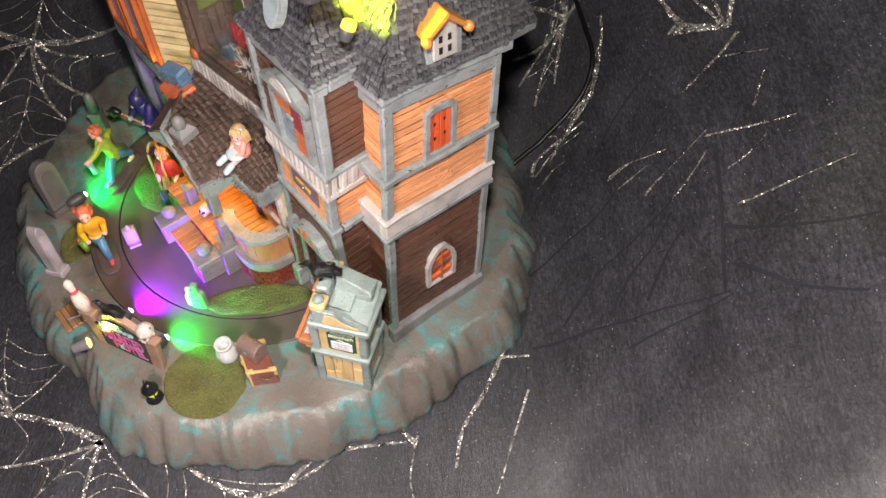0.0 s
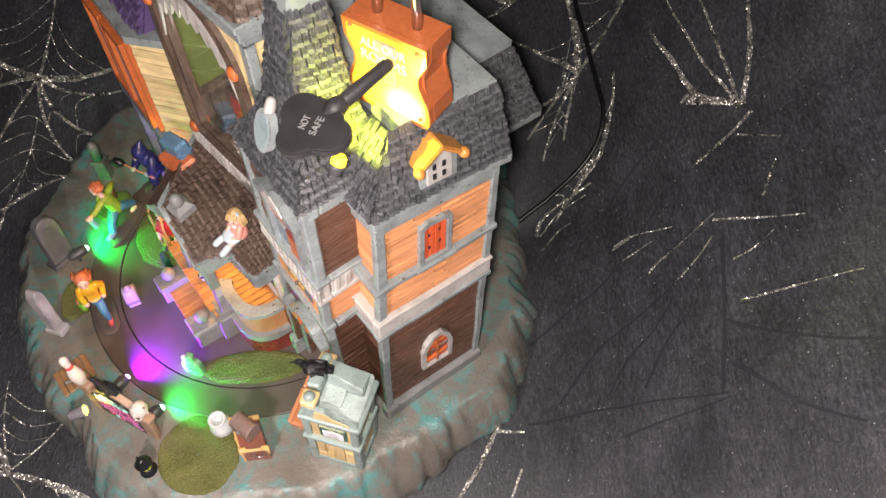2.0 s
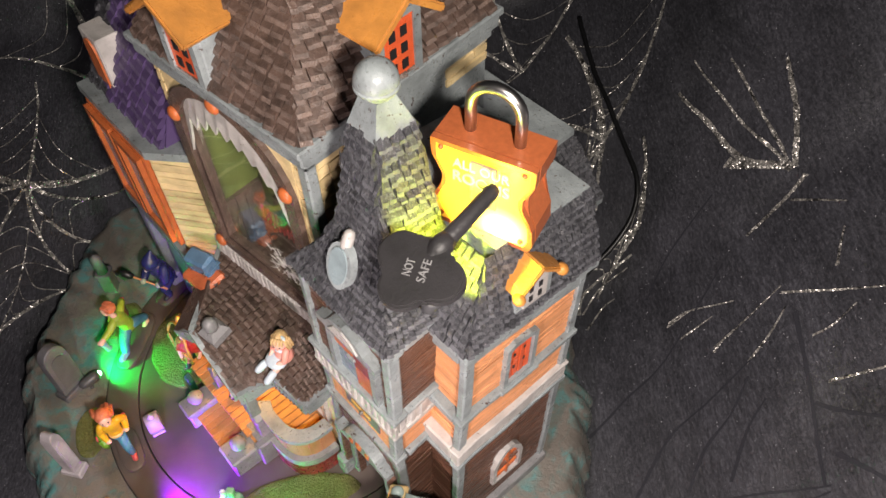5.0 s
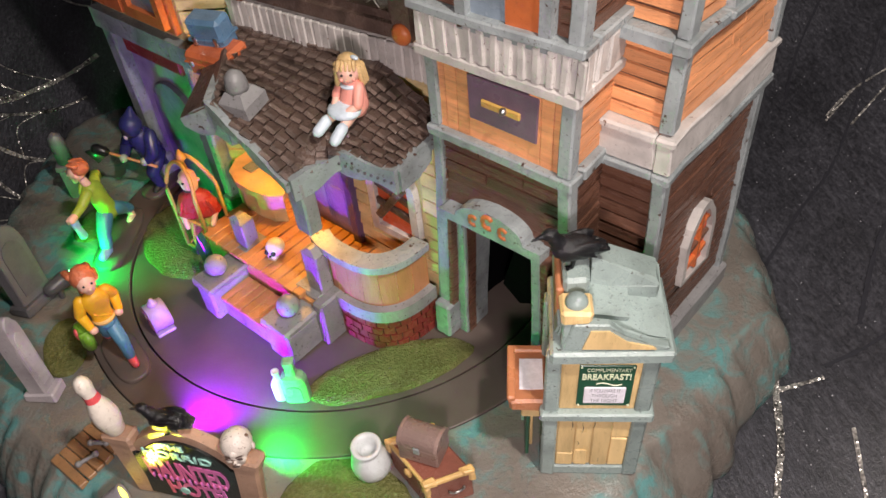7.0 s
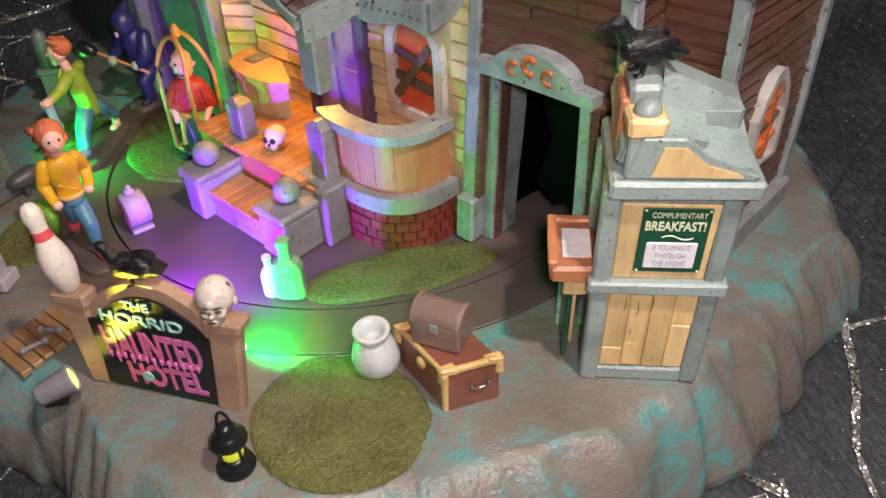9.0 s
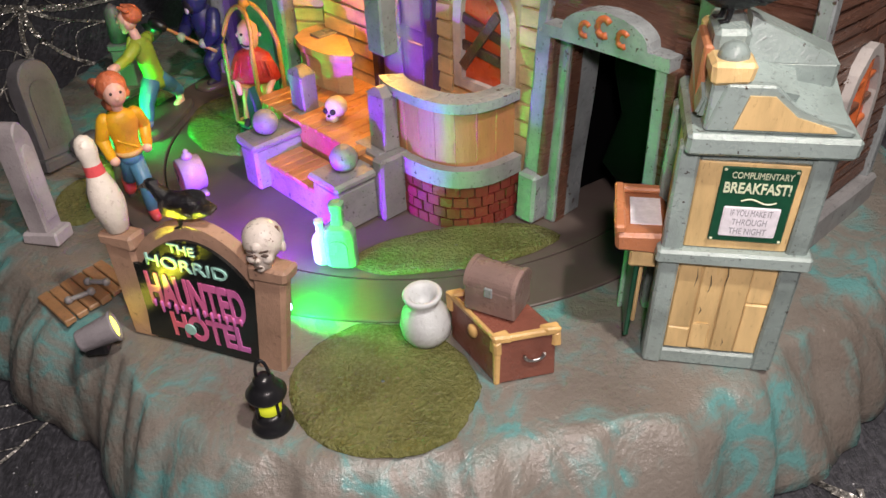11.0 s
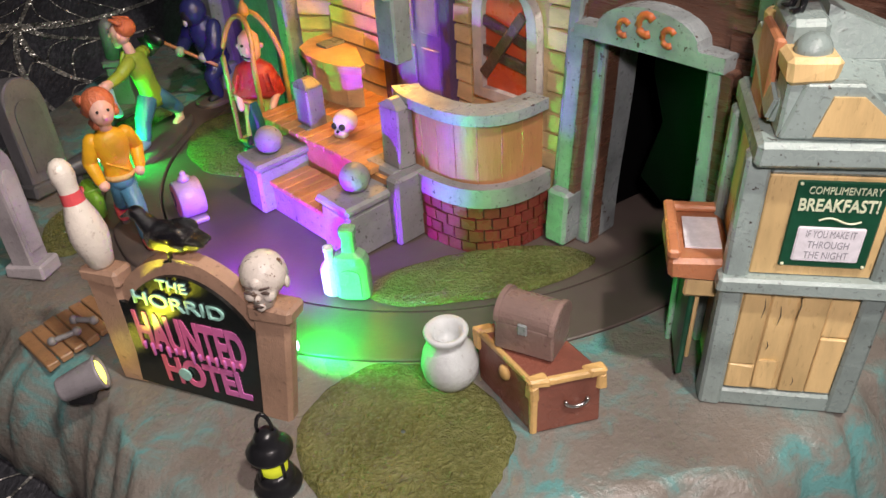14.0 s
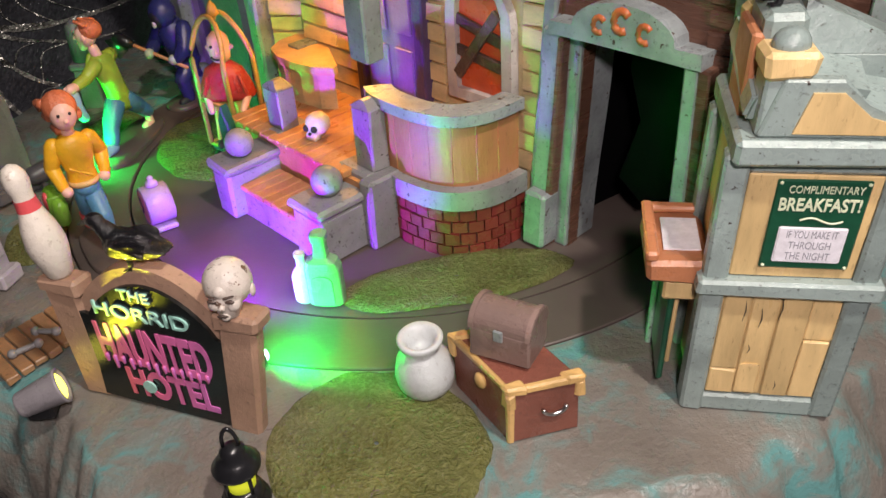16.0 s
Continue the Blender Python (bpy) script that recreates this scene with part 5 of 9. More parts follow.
def dormer():
    lift = Matrix.Translation((-0.0068, 0.0030, 0.0082))

    def hp(name, bm, mat, parent=None, label="", smooth=False):
        bm.transform(lift)
        return part(name, bm, mat, parent or hotel, label, smooth, crook)
    # little gabled dormer with a pumpkin-orange roof
    bm = B()
    prism(bm, [(0.0295, -0.0085), (0.0515, -0.0085), (0.0515, 0.006), (0.0295, 0.006)], 0.204, 0.2235)
    d = hp("dormer", bm, M["grey"], label="small grey roof dormer with an orange gable")
    face = B()
    box(face, 0.033, 0.048, -0.0096, -0.008, 0.205, 0.2225, bevel=0.0004)
    plate(face, [(0.033, 0.2225), (0.048, 0.2225), (0.0405, 0.2290)], 0.0016, facing((0, -0.0080, 0), (1, 0, 0)))
    fp = hp("front", face, M["white"], d)
    for x in (0.0372, 0.0428):
        for z in (0.2085, 0.2150):
            p = B()
            box(p, x - 0.0010, x + 0.0010, -0.0101, -0.0095, z, z + 0.0036)
            hp("pane", p, M["dark"], d)
    r = B()
    slab(r, [(0.0262, -0.0125, 0.2205), (0.0262, 0.012, 0.2215), (0.0405, 0.012, 0.2335), (0.0405, -0.0125, 0.2320)][::-1], 0.0028)
    slab(r, [(0.0405, -0.0125, 0.2320), (0.0405, 0.012, 0.2335), (0.0548, 0.012, 0.2215), (0.0548, -0.0125, 0.2205)][::-1], 0.0028)
    bmesh.ops.recalc_face_normals(r, faces=r.faces)
    bmesh.ops.bevel(r, geom=list(r.edges), offset=0.0007, segments=2, affect="EDGES")
    hp("gable_roof", r, M["cap_orange"], d)
    for u in (0.0275, 0.0535):
        end = B()
        ball(end, (u, -0.0115, 0.2198), 0.0030, seg=10)
        hp("gable_end", end, M["cap_orange"], d, smooth=True)


dormer()

# main house: cream front wall with the great window, side wall, ledge and brown mansard
MAIN_U, M0, M1 = -0.008, 0.091, 0.196
GW = (0.1085, 0.1830, 0.1295, 0.2500)
before_house = set(hotel.children)
fm = facing((MAIN_U, M1, 0.0), (0, -1, 0))
g = lambda v: M1 - v
mw = B()
box(mw, MAIN_U, MAIN_U + 0.004, M0, GW[0], 0.0, 0.256)
box(mw, MAIN_U, MAIN_U + 0.004, 0.0830, M0, 0.10, 0.206)
box(mw, MAIN_U, MAIN_U + 0.004, GW[1], M1, 0.0, 0.256)
box(mw, MAIN_U, MAIN_U + 0.004, GW[0], GW[1], 0.0, GW[2])
box(mw, MAIN_U, MAIN_U + 0.004, GW[0], GW[1], GW[3], 0.256)
main_wall = part("wall", mw, M["cream"], hotel, "cream clapboard front wall")
siding(main_wall, fm, M1 - M0, 0.112, 0.256, M["cream"], 0.0062, [(g(GW[1]) - 0.009, g(GW[0]) + 0.009, 0.1250, 0.2555)], piece=(0.006, 0.016), depth=0.0012)
sw = B()
box(sw, MAIN_U + 0.004, 0.105, M0, M0 + 0.004, 0.10, 0.256)
side_wall = part("wall", sw, M["grey"], hotel)
siding(side_wall, facing((MAIN_U, M0, 0), (1, 0, 0)), 0.034, 0.20, 0.256, M["cream"], 0.0060, piece=(0.01, 0.02), depth=0.0012)
siding(side_wall, facing((0.076, M0, 0), (1, 0, 0)), 0.029, 0.235, 0.256, M["cream"], 0.0060, piece=(0.01, 0.02), depth=0.0012)
bm = B()
box(bm, 0.101, 0.105, M0 + 0.004, 0.20, 0.0, 0.256)
box(bm, MAIN_U + 0.004, 0.101, 0.196, 0.20, 0.0, 0.256)
part("wall", bm, M["grey"], hotel, "plain rear wall")
bm = B()
for z0, z1, o in ((0.2485, 0.2550, 0.003), (0.2550, 0.2620, 0.006), (0.2620, 0.2660, 0.008)):
    box(bm, MAIN_U - o, 0.105 + o * 0.4, M0 - o, M1 + o * 0.5, z0, z1, bevel=0.0008)
part("ledge", bm, M["grey"], hotel, "stepped grey eaves ledge")
bm = B()
box(bm, MAIN_U - 0.003, MAIN_U + 0.003, M0 - 0.003, M0 + 0.003, 0.10, 0.2515, bevel=0.0008)
part("corner_post", bm, M["grey"], hotel)
RU0, RU1, RV0, RV1, TU0, TU1, TV0, TV1, RZ0, RZ1 = -0.013, 0.104, 0.086, 0.196, 0.012, 0.088, 0.108, 0.176, 0.266, 0.315
bm = B()
prism(bm, [(RU0, RV0), (RU1, RV0), (RU1, RV1), (RU0, RV1)], RZ0, RZ1, top=[(TU0, TV0), (TU1, TV0), (TU1, TV1), (TU0, TV1)])
mansard = part("roof", bm, M["shingle"], hotel, "brown shingled mansard roof")
shingles(mansard, BR, [(RU0, RV1, RZ0), (RU0, RV0, RZ0), (TU0, TV0, RZ1), (TU0, TV1, RZ1)], 11, 0.0066, 0.0024)
shingles(mansard, BR, [(RU0, RV0, RZ0), (RU1, RV0, RZ0), (TU1, TV0, RZ1), (TU0, TV0, RZ1)], 11, 0.0066, 0.0024)


def attic_dormer(m, label):
    bm = B()
    box(bm, -0.013, 0.013, -0.002, 0.034, -0.030, 0.0, bevel=0.0008, m=m)
    d = part("dormer", bm, M["grey"], hotel, label)
    bm = B()
    box(bm, -0.0085, 0.0085, 0.002, 0.030, 0.0, 0.0016, m=m)
    sh = part("shutter", bm, M["red"], d)
    for r in range(3):
        for c in range(2):
            bm = B()
            x, y = -0.0050 + 0.0064 * c, 0.0050 + 0.0080 * r
            box(bm, x, x + 0.0034, y, y + 0.0046, 0.0016, 0.0021, m=m)
            part("pane", bm, M["dark"], d)
    bm = B()
    frame_ring(bm, [(-0.0125, -0.002), (0.0125, -0.002), (0.0125, 0.033), (-0.0125, 0.033)], [(-0.0085, 0.002), (0.0085, 0.002), (0.0085, 0.030), (-0.0085, 0.030)], 0.0, 0.0026, m)
    part("window_frame", bm, M["grey"], d)
    bm = B()
    slab(bm, [m @ Vector(c) for c in ((-0.020, 0.030, 0.010), (0.0, 0.045, 0.010), (0.0, 0.045, -0.03), (-0.020, 0.030, -0.03))], 0.0035)
    slab(bm, [m @ Vector(c) for c in ((0.0, 0.045, 0.010), (0.020, 0.030, 0.010), (0.020, 0.030, -0.03), (0.0, 0.045, -0.03))], 0.0035)
    bmesh.ops.bevel(bm, geom=list(bm.edges), offset=0.0008, segments=2, affect="EDGES")
    part("gable_roof", bm, M["cap_orange"], d)


attic_dormer(facing((0.042, 0.086, 0.265), (1, 0, 0)), "attic dormer with orange-red window and orange gable")
attic_dormer(facing((-0.013, 0.152, 0.265), (0, -1, 0)), "attic dormer with orange-red window and orange gable")


def great_window():
    y0, y1, z0, z1 = GW
    fr = B()
    mid, wd, ht = g((y0 + y1) / 2), y1 - y0, z1 - z0
    fa = fm @ Matrix.Translation((mid, z0, 0))
    i = arched(wd, ht, ht * 0.66, 16)
    o = [(x * (wd + 0.016) / wd, (y * (ht + 0.0045) / ht) if y > 0 else -0.0055) for x, y in i]
    frame_ring(fr, o, i, -0.004, 0.0042, fa)
    w = part("window", fr, M["shingle"], hotel, "tall dark-framed window with a cracked pane and green-lit room")
    fr2 = B()
    i2 = [(x * 0.93, 0.003 + y * 0.955) for x, y in i]
    frame_ring(fr2, i, i2, -0.004, 0.0018, fa)
    part("inner_frame", fr2, M["shingle"], w)
    sp = B()
    rect = [(x, y) if y < ht * 0.67 else (x, ht + 0.0055) for x, y in o]
    rect[0], rect[1] = o[0], o[1]
    frame_ring(sp, rect, o, -0.003, 0.0012, fa)
    part("spandrel", sp, M["cream"], w, "cream boards round the arch")
    room = B()
    a, b = MAIN_U + 0.004, 0.021
    box(room, b, b + 0.002, y0, y1, z0 - 0.01, z1)
    box(room, a, b, y0 - 0.003, y0 - 0.001, z0 - 0.01, z1)
    box(room, a, b, y1 + 0.001, y1 + 0.003, z0 - 0.01, z1)
    box(room, a, b, y0, y1, z1, z1 + 0.002)
    part("room", room, M["room"], w, "papered room behind the window")
    bm = B()
    box(bm, a, b, y0, y1, z0 - 0.012, z0 - 0.009)
    part("room_floor", bm, M["shingle"], w)
    bm = B()
    for k in range(9):
        box(bm, b - 0.003, b, y0 + 0.007 * k + 0.0002, y0 + 0.007 * k + 0.0066, z0 - 0.009, z0 + 0.020)
    for k in range(4):
        box(bm, a + 0.006 * k, a + 0.006 * k + 0.0056, y1 - 0.0015, y1 + 0.001, z0 - 0.009, z0 + 0.026)
    part("wainscot", bm, M["shingle"], w)
    # inner gallery rail with dark red balusters
    for za, zb in ((z0 - 0.0045, z0 - 0.0025), (z0 + 0.0150, z0 + 0.0172)):
        bm = B()
        box(bm, 0.0125, 0.0155, y0, y1, za, zb, bevel=0.0004)
        part("gallery_rail", bm, M["shingle"], w)
    for k in range(17):
        bm = B()
        v = y0 + 0.0022 + 0.0042 * k
        limb(bm, (0.014, v, z0 - 0.0025), (0.014, v, z0 + 0.0055), 0.0008, 0.0013, seg=8)
        limb(bm, (0.014, v, z0 + 0.0055), (0.014, v, z0 + 0.0150), 0.0013, 0.0008, seg=8)
        part("gallery_baluster", bm, M["maroon"], w, smooth=True)
    bm = B()
    ball(bm, (0.005, 0.1705, z0 - 0.004), 0.0060, seg=16, squash=(0.6, 1.1, 0.9))
    part("seat", bm, M["grey_dark"], w, smooth=True)
    pane = B()
    plate(pane, i, 0.0006, fa @ Matrix.Translation((0, 0, -0.0004)))
    p = part("pane", pane, M["glass"], w)
    p.visible_shadow = False
    # cracks round a hole in the pane
    ck = B()
    c = Vector((MAIN_U - 0.0006, 0.1280, 0.1460))
    rnd = random.Random(5)
    for k in range(44):
        an = 2 * math.pi * k / 44 + rnd.uniform(-0.08, 0.08)
        l0, l1 = rnd.choice((0.0026, 0.0029, 0.0034, 0.0095, 0.0135)), 0.0
        l1 = l0 + rnd.choice((0.0035, 0.0050, 0.0065, 0.009, 0.014 if l0 > 0.005 else 0.008))
        q0, q1 = c + Vector((0, math.cos(an) * l0, math.sin(an) * l0)), c + Vector((0, math.cos(an) * l1, math.sin(an) * l1))
        if y0 < q1.y < y1 and q1.z > z0:
            tube(ck, [q0, q1], [0.00036, 0.00012], seg=4)
    for rr in (0.0030, 0.0040, 0.0085, 0.0140):
        for k in range(16):
            if rnd.random() < (0.95 if rr < 0.004 else 0.5):
                a0, a1 = 2 * math.pi * k / 16, 2 * math.pi * (k + 0.9) / 16
                tube(ck, [c + Vector((0, math.cos(a0) * rr, math.sin(a0) * rr)), c + Vector((0, math.cos(a1) * rr, math.sin(a1) * rr))], 0.00012, seg=4)
    part("crack", ck, M["white"], w, "white star-shaped crack")
    # torn white curtain over the head of the window
    cu = B()
    n = 18
    top, bot = [], []
    for k in range(n + 1):
        v = y1 - (y1 - y0) * k / n
        s = k / n
        zt = z0 + ht * 0.66 + ht * 0.34 * math.sin(math.acos(max(-1, min(1, 2 * s - 1)))) ** 0.8
        top.append(Vector((MAIN_U - 0.0020, v, zt + 0.001)))
        d = 0.009 + 0.010 * s + (0.008 if k % 2 else 0.0) * (0.6 + 0.6 * abs(math.sin(k * 1.7)))
        bot.append(Vector((MAIN_U - 0.0032, v, zt - d)))
    strip(cu, bot, top, 0.0014)
    part("torn_curtain", cu, M["white"], w, "ragged white curtain")
    for v, z in ((y1 + 0.004, z0 - 0.003), (y0 - 0.004, z0 - 0.003), (y1 + 0.003, z1 - 0.026), (y0 - 0.003, z1 - 0.026), ((y0 + y1) / 2, z1 + 0.002)):
        bm = B()
        ball(bm, (MAIN_U - 0.0045, v, z), 0.0042, seg=12, squash=(0.6, 1, 1))
        part("rosette", bm, M["burnt"], w, smooth=True)


great_window()
# the main house stands turned by six degrees to the tower
HOUSE = Matrix.Translation((-0.010, 0.190, 0)) @ pose(0, 0, 0, 0, 0, 6) @ Matrix.Translation((0.010, -0.190, 0))
for ob in hotel.children:
    if ob not in before_house:
        ob.matrix_basis = HOUSE @ ob.matrix_basis

# left wing: burnt-orange window over an open ground floor
LW_U, L0, L1 = -0.024, 0.216, 0.287
poly = [(LW_U, L1), (LW_U, L0), (-0.008, 0.198), (0.060, 0.198), (0.060, L1)]
bm = B()
prism(bm, poly, 0.100, 0.182)
wing = part("wing_wall", bm, M["cream"], hotel, "narrow cream side wing with a burnt-orange window bay")
ln = (Vector((-0.008, 0.198, 0)) - Vector((LW_U, L0, 0))).length
siding(wing, facing((LW_U, L0, 0), (0.016, -0.021, 0)), ln, 0.100, 0.182, M["cream"], 0.0052, piece=(0.03, 0.04), depth=0.0012)
bm = B()
prism(bm, [(LW_U + 0.003, L0 + 0.001), (-0.0075, 0.1995), (-0.0045, 0.2015), (LW_U + 0.006, L0 + 0.003)], 0.0, 0.0905)
low_wall = part("wing_low_wall", bm, M["cream"], hotel, "cream boards beside the porch")
siding(low_wall, facing((LW_U + 0.003, L0 + 0.001, 0), (0.0135, -0.0205, 0)), 0.0245, 0.0, 0.0905, M["cream"], 0.0060, piece=(0.012, 0.02), depth=0.0012)
bm = B()
fl = facing((LW_U, L1, 0), (0, -1, 0))
box(bm, 0.002, 0.069, 0.104, 0.180, 0.0, 0.0032, bevel=0.0006, m=fl)
wf_ = part("wing_window", bm, M["burnt"], hotel, "burnt-orange framed window bay")
for x0, x1 in ((0.008, 0.029), (0.040, 0.062)):
    bm = B()
    box(bm, x0, x1, 0.112, 0.172, 0.0032, 0.0038, m=fl)
    part("pane", bm, M["pane_blue"], wf_, "dull blue-green pane")
    bm = B()
    frame_ring(bm, [(x0 - 0.004, 0.107), (x1 + 0.004, 0.107), (x1 + 0.004, 0.177), (x0 - 0.004, 0.177)], [(x0, 0.112), (x1, 0.112), (x1, 0.172), (x0, 0.172)], 0.003, 0.0062, fl)
    part("window_frame", bm, M["burnt"], wf_)
bm = B()
prism(bm, [(LW_U - 0.005, L1 + 0.003), (LW_U - 0.005, L0 - 0.004), (-0.008, 0.196), (0.05, 0.196), (0.05, L1 + 0.003)], 0.0905, 0.1005)
part("beam", bm, M["grey"], hotel, "chipped grey storey beam")
for v, w in ((0.2850, 0.0090), (0.2205, 0.005)):
    bm = B()
    box(bm, LW_U - 0.003, LW_U + 0.006, v - w / 2, v + w / 2, 0.0, 0.091, bevel=0.001, jitter=0.0004)
    box(bm, LW_U - 0.006, LW_U + 0.008, v - w * 0.8, v + w * 0.8, 0.0, 0.014, bevel=0.001)
    part("porch_post", bm, M["grey"], hotel, "grey wooden post")
bm = B()
box(bm, -0.0210, -0.0170, L0 + 0.002, L1, 0.0, 0.0905)
lwb = part("wing_back_wall", bm, M["lilac_wall"], hotel, "pale lilac wall with a violet arched door")
bm = B()
plate(bm, arched(0.034, 0.066, 0.045), 0.003, facing((-0.0210, 0.252, 0.001), (0, -1, 0)))
part("arched_door", bm, M["door_purple"], lwb, "violet arched door")
bm = B()
box(bm, -0.027, -0.022, 0.226, 0.272, 0.0810, 0.0890, bevel=0.001)
part("name_board", bm, M["maroon"], hotel, "maroon board under the beam")
bm = B()
prism(bm, [(LW_U - 0.003, L1 + 0.003), (LW_U - 0.003, L0 - 0.002), (-0.010, 0.195), (0.062, 0.195), (0.062, L1 + 0.003)], 0.1815, 0.1870)
part("ledge", bm, M["grey"], hotel)
bm = B()
prism(bm, [(LW_U + 0.008, L1 + 0.002), (LW_U + 0.008, 0.208), (0.06, 0.208), (0.06, L1 + 0.002)], 0.1868, 0.252, top=[(0.010, 0.276), (0.010, 0.214), (0.05, 0.214), (0.05, 0.276)])
wroof = part("wing_roof", bm, M["purple"], hotel, "steep purple shingled roof")
# purple shingles up to v = 0.266, slate ones beyond
for half, me in ((lambda p: p.y < 0.266, PU), (lambda p: p.y >= 0.266, SL)):
    shingles(wroof, me, [(LW_U + 0.007, L1 + 0.002, 0.187), (LW_U + 0.007, 0.208, 0.187), (0.009, 0.214, 0.252), (0.009, 0.276, 0.252)], 11, 0.0075, 0.0034, inside=half)
bm = B()
m = facing((LW_U + 0.009, 0.268, 0.193), (0, -1, 0))
box(bm, -0.010, 0.010, 0, 0.034, -0.03, 0.001, bevel=0.0008, m=m)
dd = part("dormer", bm, M["white"], hotel, "white dormer with an orange window")
bm = B()
plate(bm, arched(0.013, 0.030, 0.02), 0.001, m @ Matrix.Translation((0, 0.001, 0.001)))
part("pane", bm, M["burnt"], dd)

# ---- the porch ----
PW = -0.0165
bm = B()
prism(bm, [(PW, 0.0815), (MAIN_U, 0.0815), (MAIN_U, 0.200), (PW, 0.200)], 0.0, 0.0945)
porch_wall = part("porch_wall", bm, M["cream"], hotel, "cream clapboard wall under the porch roof")
siding(porch_wall, facing((PW, 0.200, 0), (0, -1, 0)), 0.1185, 0.022, 0.0945, M["cream"], 0.0066, [(0.037, 0.069, 0.02, 0.085), (0.0775, 0.110, 0.040, 0.082)], piece=(0.02, 0.05), depth=0.0013)
fp = facing((PW, 0.200, 0), (0, -1, 0))
bm = B()
fp = fp @ Matrix.Translation((0.005, 0, 0))
box(bm, 0.033, 0.061, 0.024, 0.083, 0.0, 0.0016, bevel=0.0005, m=fp)
pd = part("porch_door", bm, M["door_purple"], hotel, "violet panelled door with dark jambs")
for x0, x1, y0, y1 in ((0.037, 0.046, 0.030, 0.050), (0.049, 0.058, 0.030, 0.050), (0.037, 0.046, 0.055, 0.078), (0.049, 0.058, 0.055, 0.078)):
    bm = B()
    box(bm, x0, x1, y0, y1, 0.0016, 0.0024, bevel=0.0004, m=fp)
    part("panel", bm, M["door_purple"], pd)
for x0, x1 in ((0.0290, 0.0332), (0.0608, 0.0655)):
    bm = B()
    box(bm, x0, x1, 0.022, 0.087, 0.0, 0.0040, bevel=0.0006, m=fp)
    part("jamb", bm, M["purple"], pd, "dark violet jamb")
bm = B()
ball(bm, fp @ Vector((0.0365, 0.053, 0.0030)), 0.0014, seg=8)
part("knob", bm, M["lilac"], pd, smooth=True)
# boarded window
bwm = fp @ Matrix.Translation((0.0890, 0.0435, 0))
bm = B()
plate(bm, arched(0.019, 0.034, 0.022), 0.0010, bwm)
bwin = part("boarded_window", bm, M["red"], hotel, "orange-red window nailed shut with crossed boards")
bm = B()
frame_ring(bm, [(x * 1.42, -0.0035 + y * 1.13) for x, y in arched(0.019, 0.034, 0.022)], arched(0.019, 0.034, 0.022), -0.0002, 0.0032, bwm)
part("window_frame", bm, M["white"], bwin)
for x, y, t, l in ((0.0, 0.011, -8, 0.021), (0.0005, 0.0195, -14, 0.022), (-0.0005, 0.0155, 52, 0.028)):
    bm = B()
    box(bm, -l / 2, l / 2, -0.0017, 0.0017, 0.0, 0.0013, bevel=0.0003, jitter=0.0003, m=bwm @ pose(x, y, 0.0011 + (0.0014 if t > 0 else 0), 0, 0, t))
    part("board", bm, M["shingle"], bwin)
# wooden floor and step
bm = B()
box(bm, -0.0330, PW, 0.0970, 0.118, 0.0, 0.0225)
box(bm, -0.0575, PW, 0.1200, 0.200, 0.0, 0.0225)
pf = part("porch_floor", bm, M["floor"], hotel, "amber-lit plank porch floor")
CC = (-0.0215, 0.1135)
for k in range(-6, 13):
    bm = B()
    v = 0.128 + 0.0052 * k
    box(bm, -0.0592 if k >= 0 else CC[0] - math.sqrt(max(1e-6, 0.0185 ** 2 - (v - CC[1]) ** 2)), PW - 0.001, v + 0.0002, v + 0.0050, 0.0225, 0.0245, bevel=0.0003, jitter=0.00015)
    part("plank", bm, M["floor"], pf)
bm = B()
box(bm, -0.0735, -0.0575, 0.134, 0.170, 0.0, 0.0105)
st = part("porch_step", bm, M["stone"], hotel, "plank-topped stone step")
for k in range(7):
    bm = B()
    v = 0.1350 + 0.0048 * k
    box(bm, -0.0745, -0.0580, v + 0.0002, v + 0.0048, 0.0105, 0.0125, bevel=0.0003, jitter=0.00015)
    part("plank", bm, M["floor"], st)
# stone cheeks with ball finials and square posts
for v0, v1, u0 in ((0.1205, 0.1355, -0.0755), (0.1675, 0.1790, -0.0785)):
    bm = B()
    box(bm, u0, -0.046, v0, v1, 0.0, 0.0175, bevel=0.0012, jitter=0.0006)
    ch = part("stone_cheek", bm, M["stone"], hotel, "grey stone stair cheek with a ball finial")
    blocks = [("coping", (u0 - 0.001, -0.054, v0 - 0.001, v1 + 0.001, 0.0172, 0.0205)), ("block", (-0.056, -0.042, v0 + 0.0003, v1 + 0.0005, 0.0, 0.0245))]
    if v0 < 0.15:
        blocks.append(("block", (-0.0585, -0.0380, 0.1160, 0.1215, 0.0, 0.0242)))
    for nm, b in blocks:
        bm = B()
        box(bm, *b, bevel=0.0010, jitter=0.0005)
        part(nm, bm, M["stone"], ch)
    bm = B()
    ball(bm, (u0 + 0.0098, (v0 + v1) / 2, 0.0248), 0.0050, seg=20)
    part("ball", bm, M["stone"], ch, smooth=True)
for u, v, h in ((-0.0490, 0.1250, 0.0205), (-0.0500, 0.1730, 0.0150)):
    bm = B()
    box(bm, u - 0.0035, u + 0.0035, v - 0.0045, v + 0.0045, 0.0240, 0.0245 + h, bevel=0.0006, jitter=0.0004)
    prism(bm, [(u - 0.0035, v - 0.0045), (u + 0.0035, v - 0.0045), (u + 0.0035, v + 0.0045), (u - 0.0035, v + 0.0045)], 0.0245 + h, 0.0268 + h,
          top=[(u - 0.002, v - 0.001), (u + 0.002, v - 0.001), (u + 0.002, v + 0.001), (u - 0.002, v + 0.001)])
    part("stub_post", bm, M["stone"], hotel, "broken grey porch post")
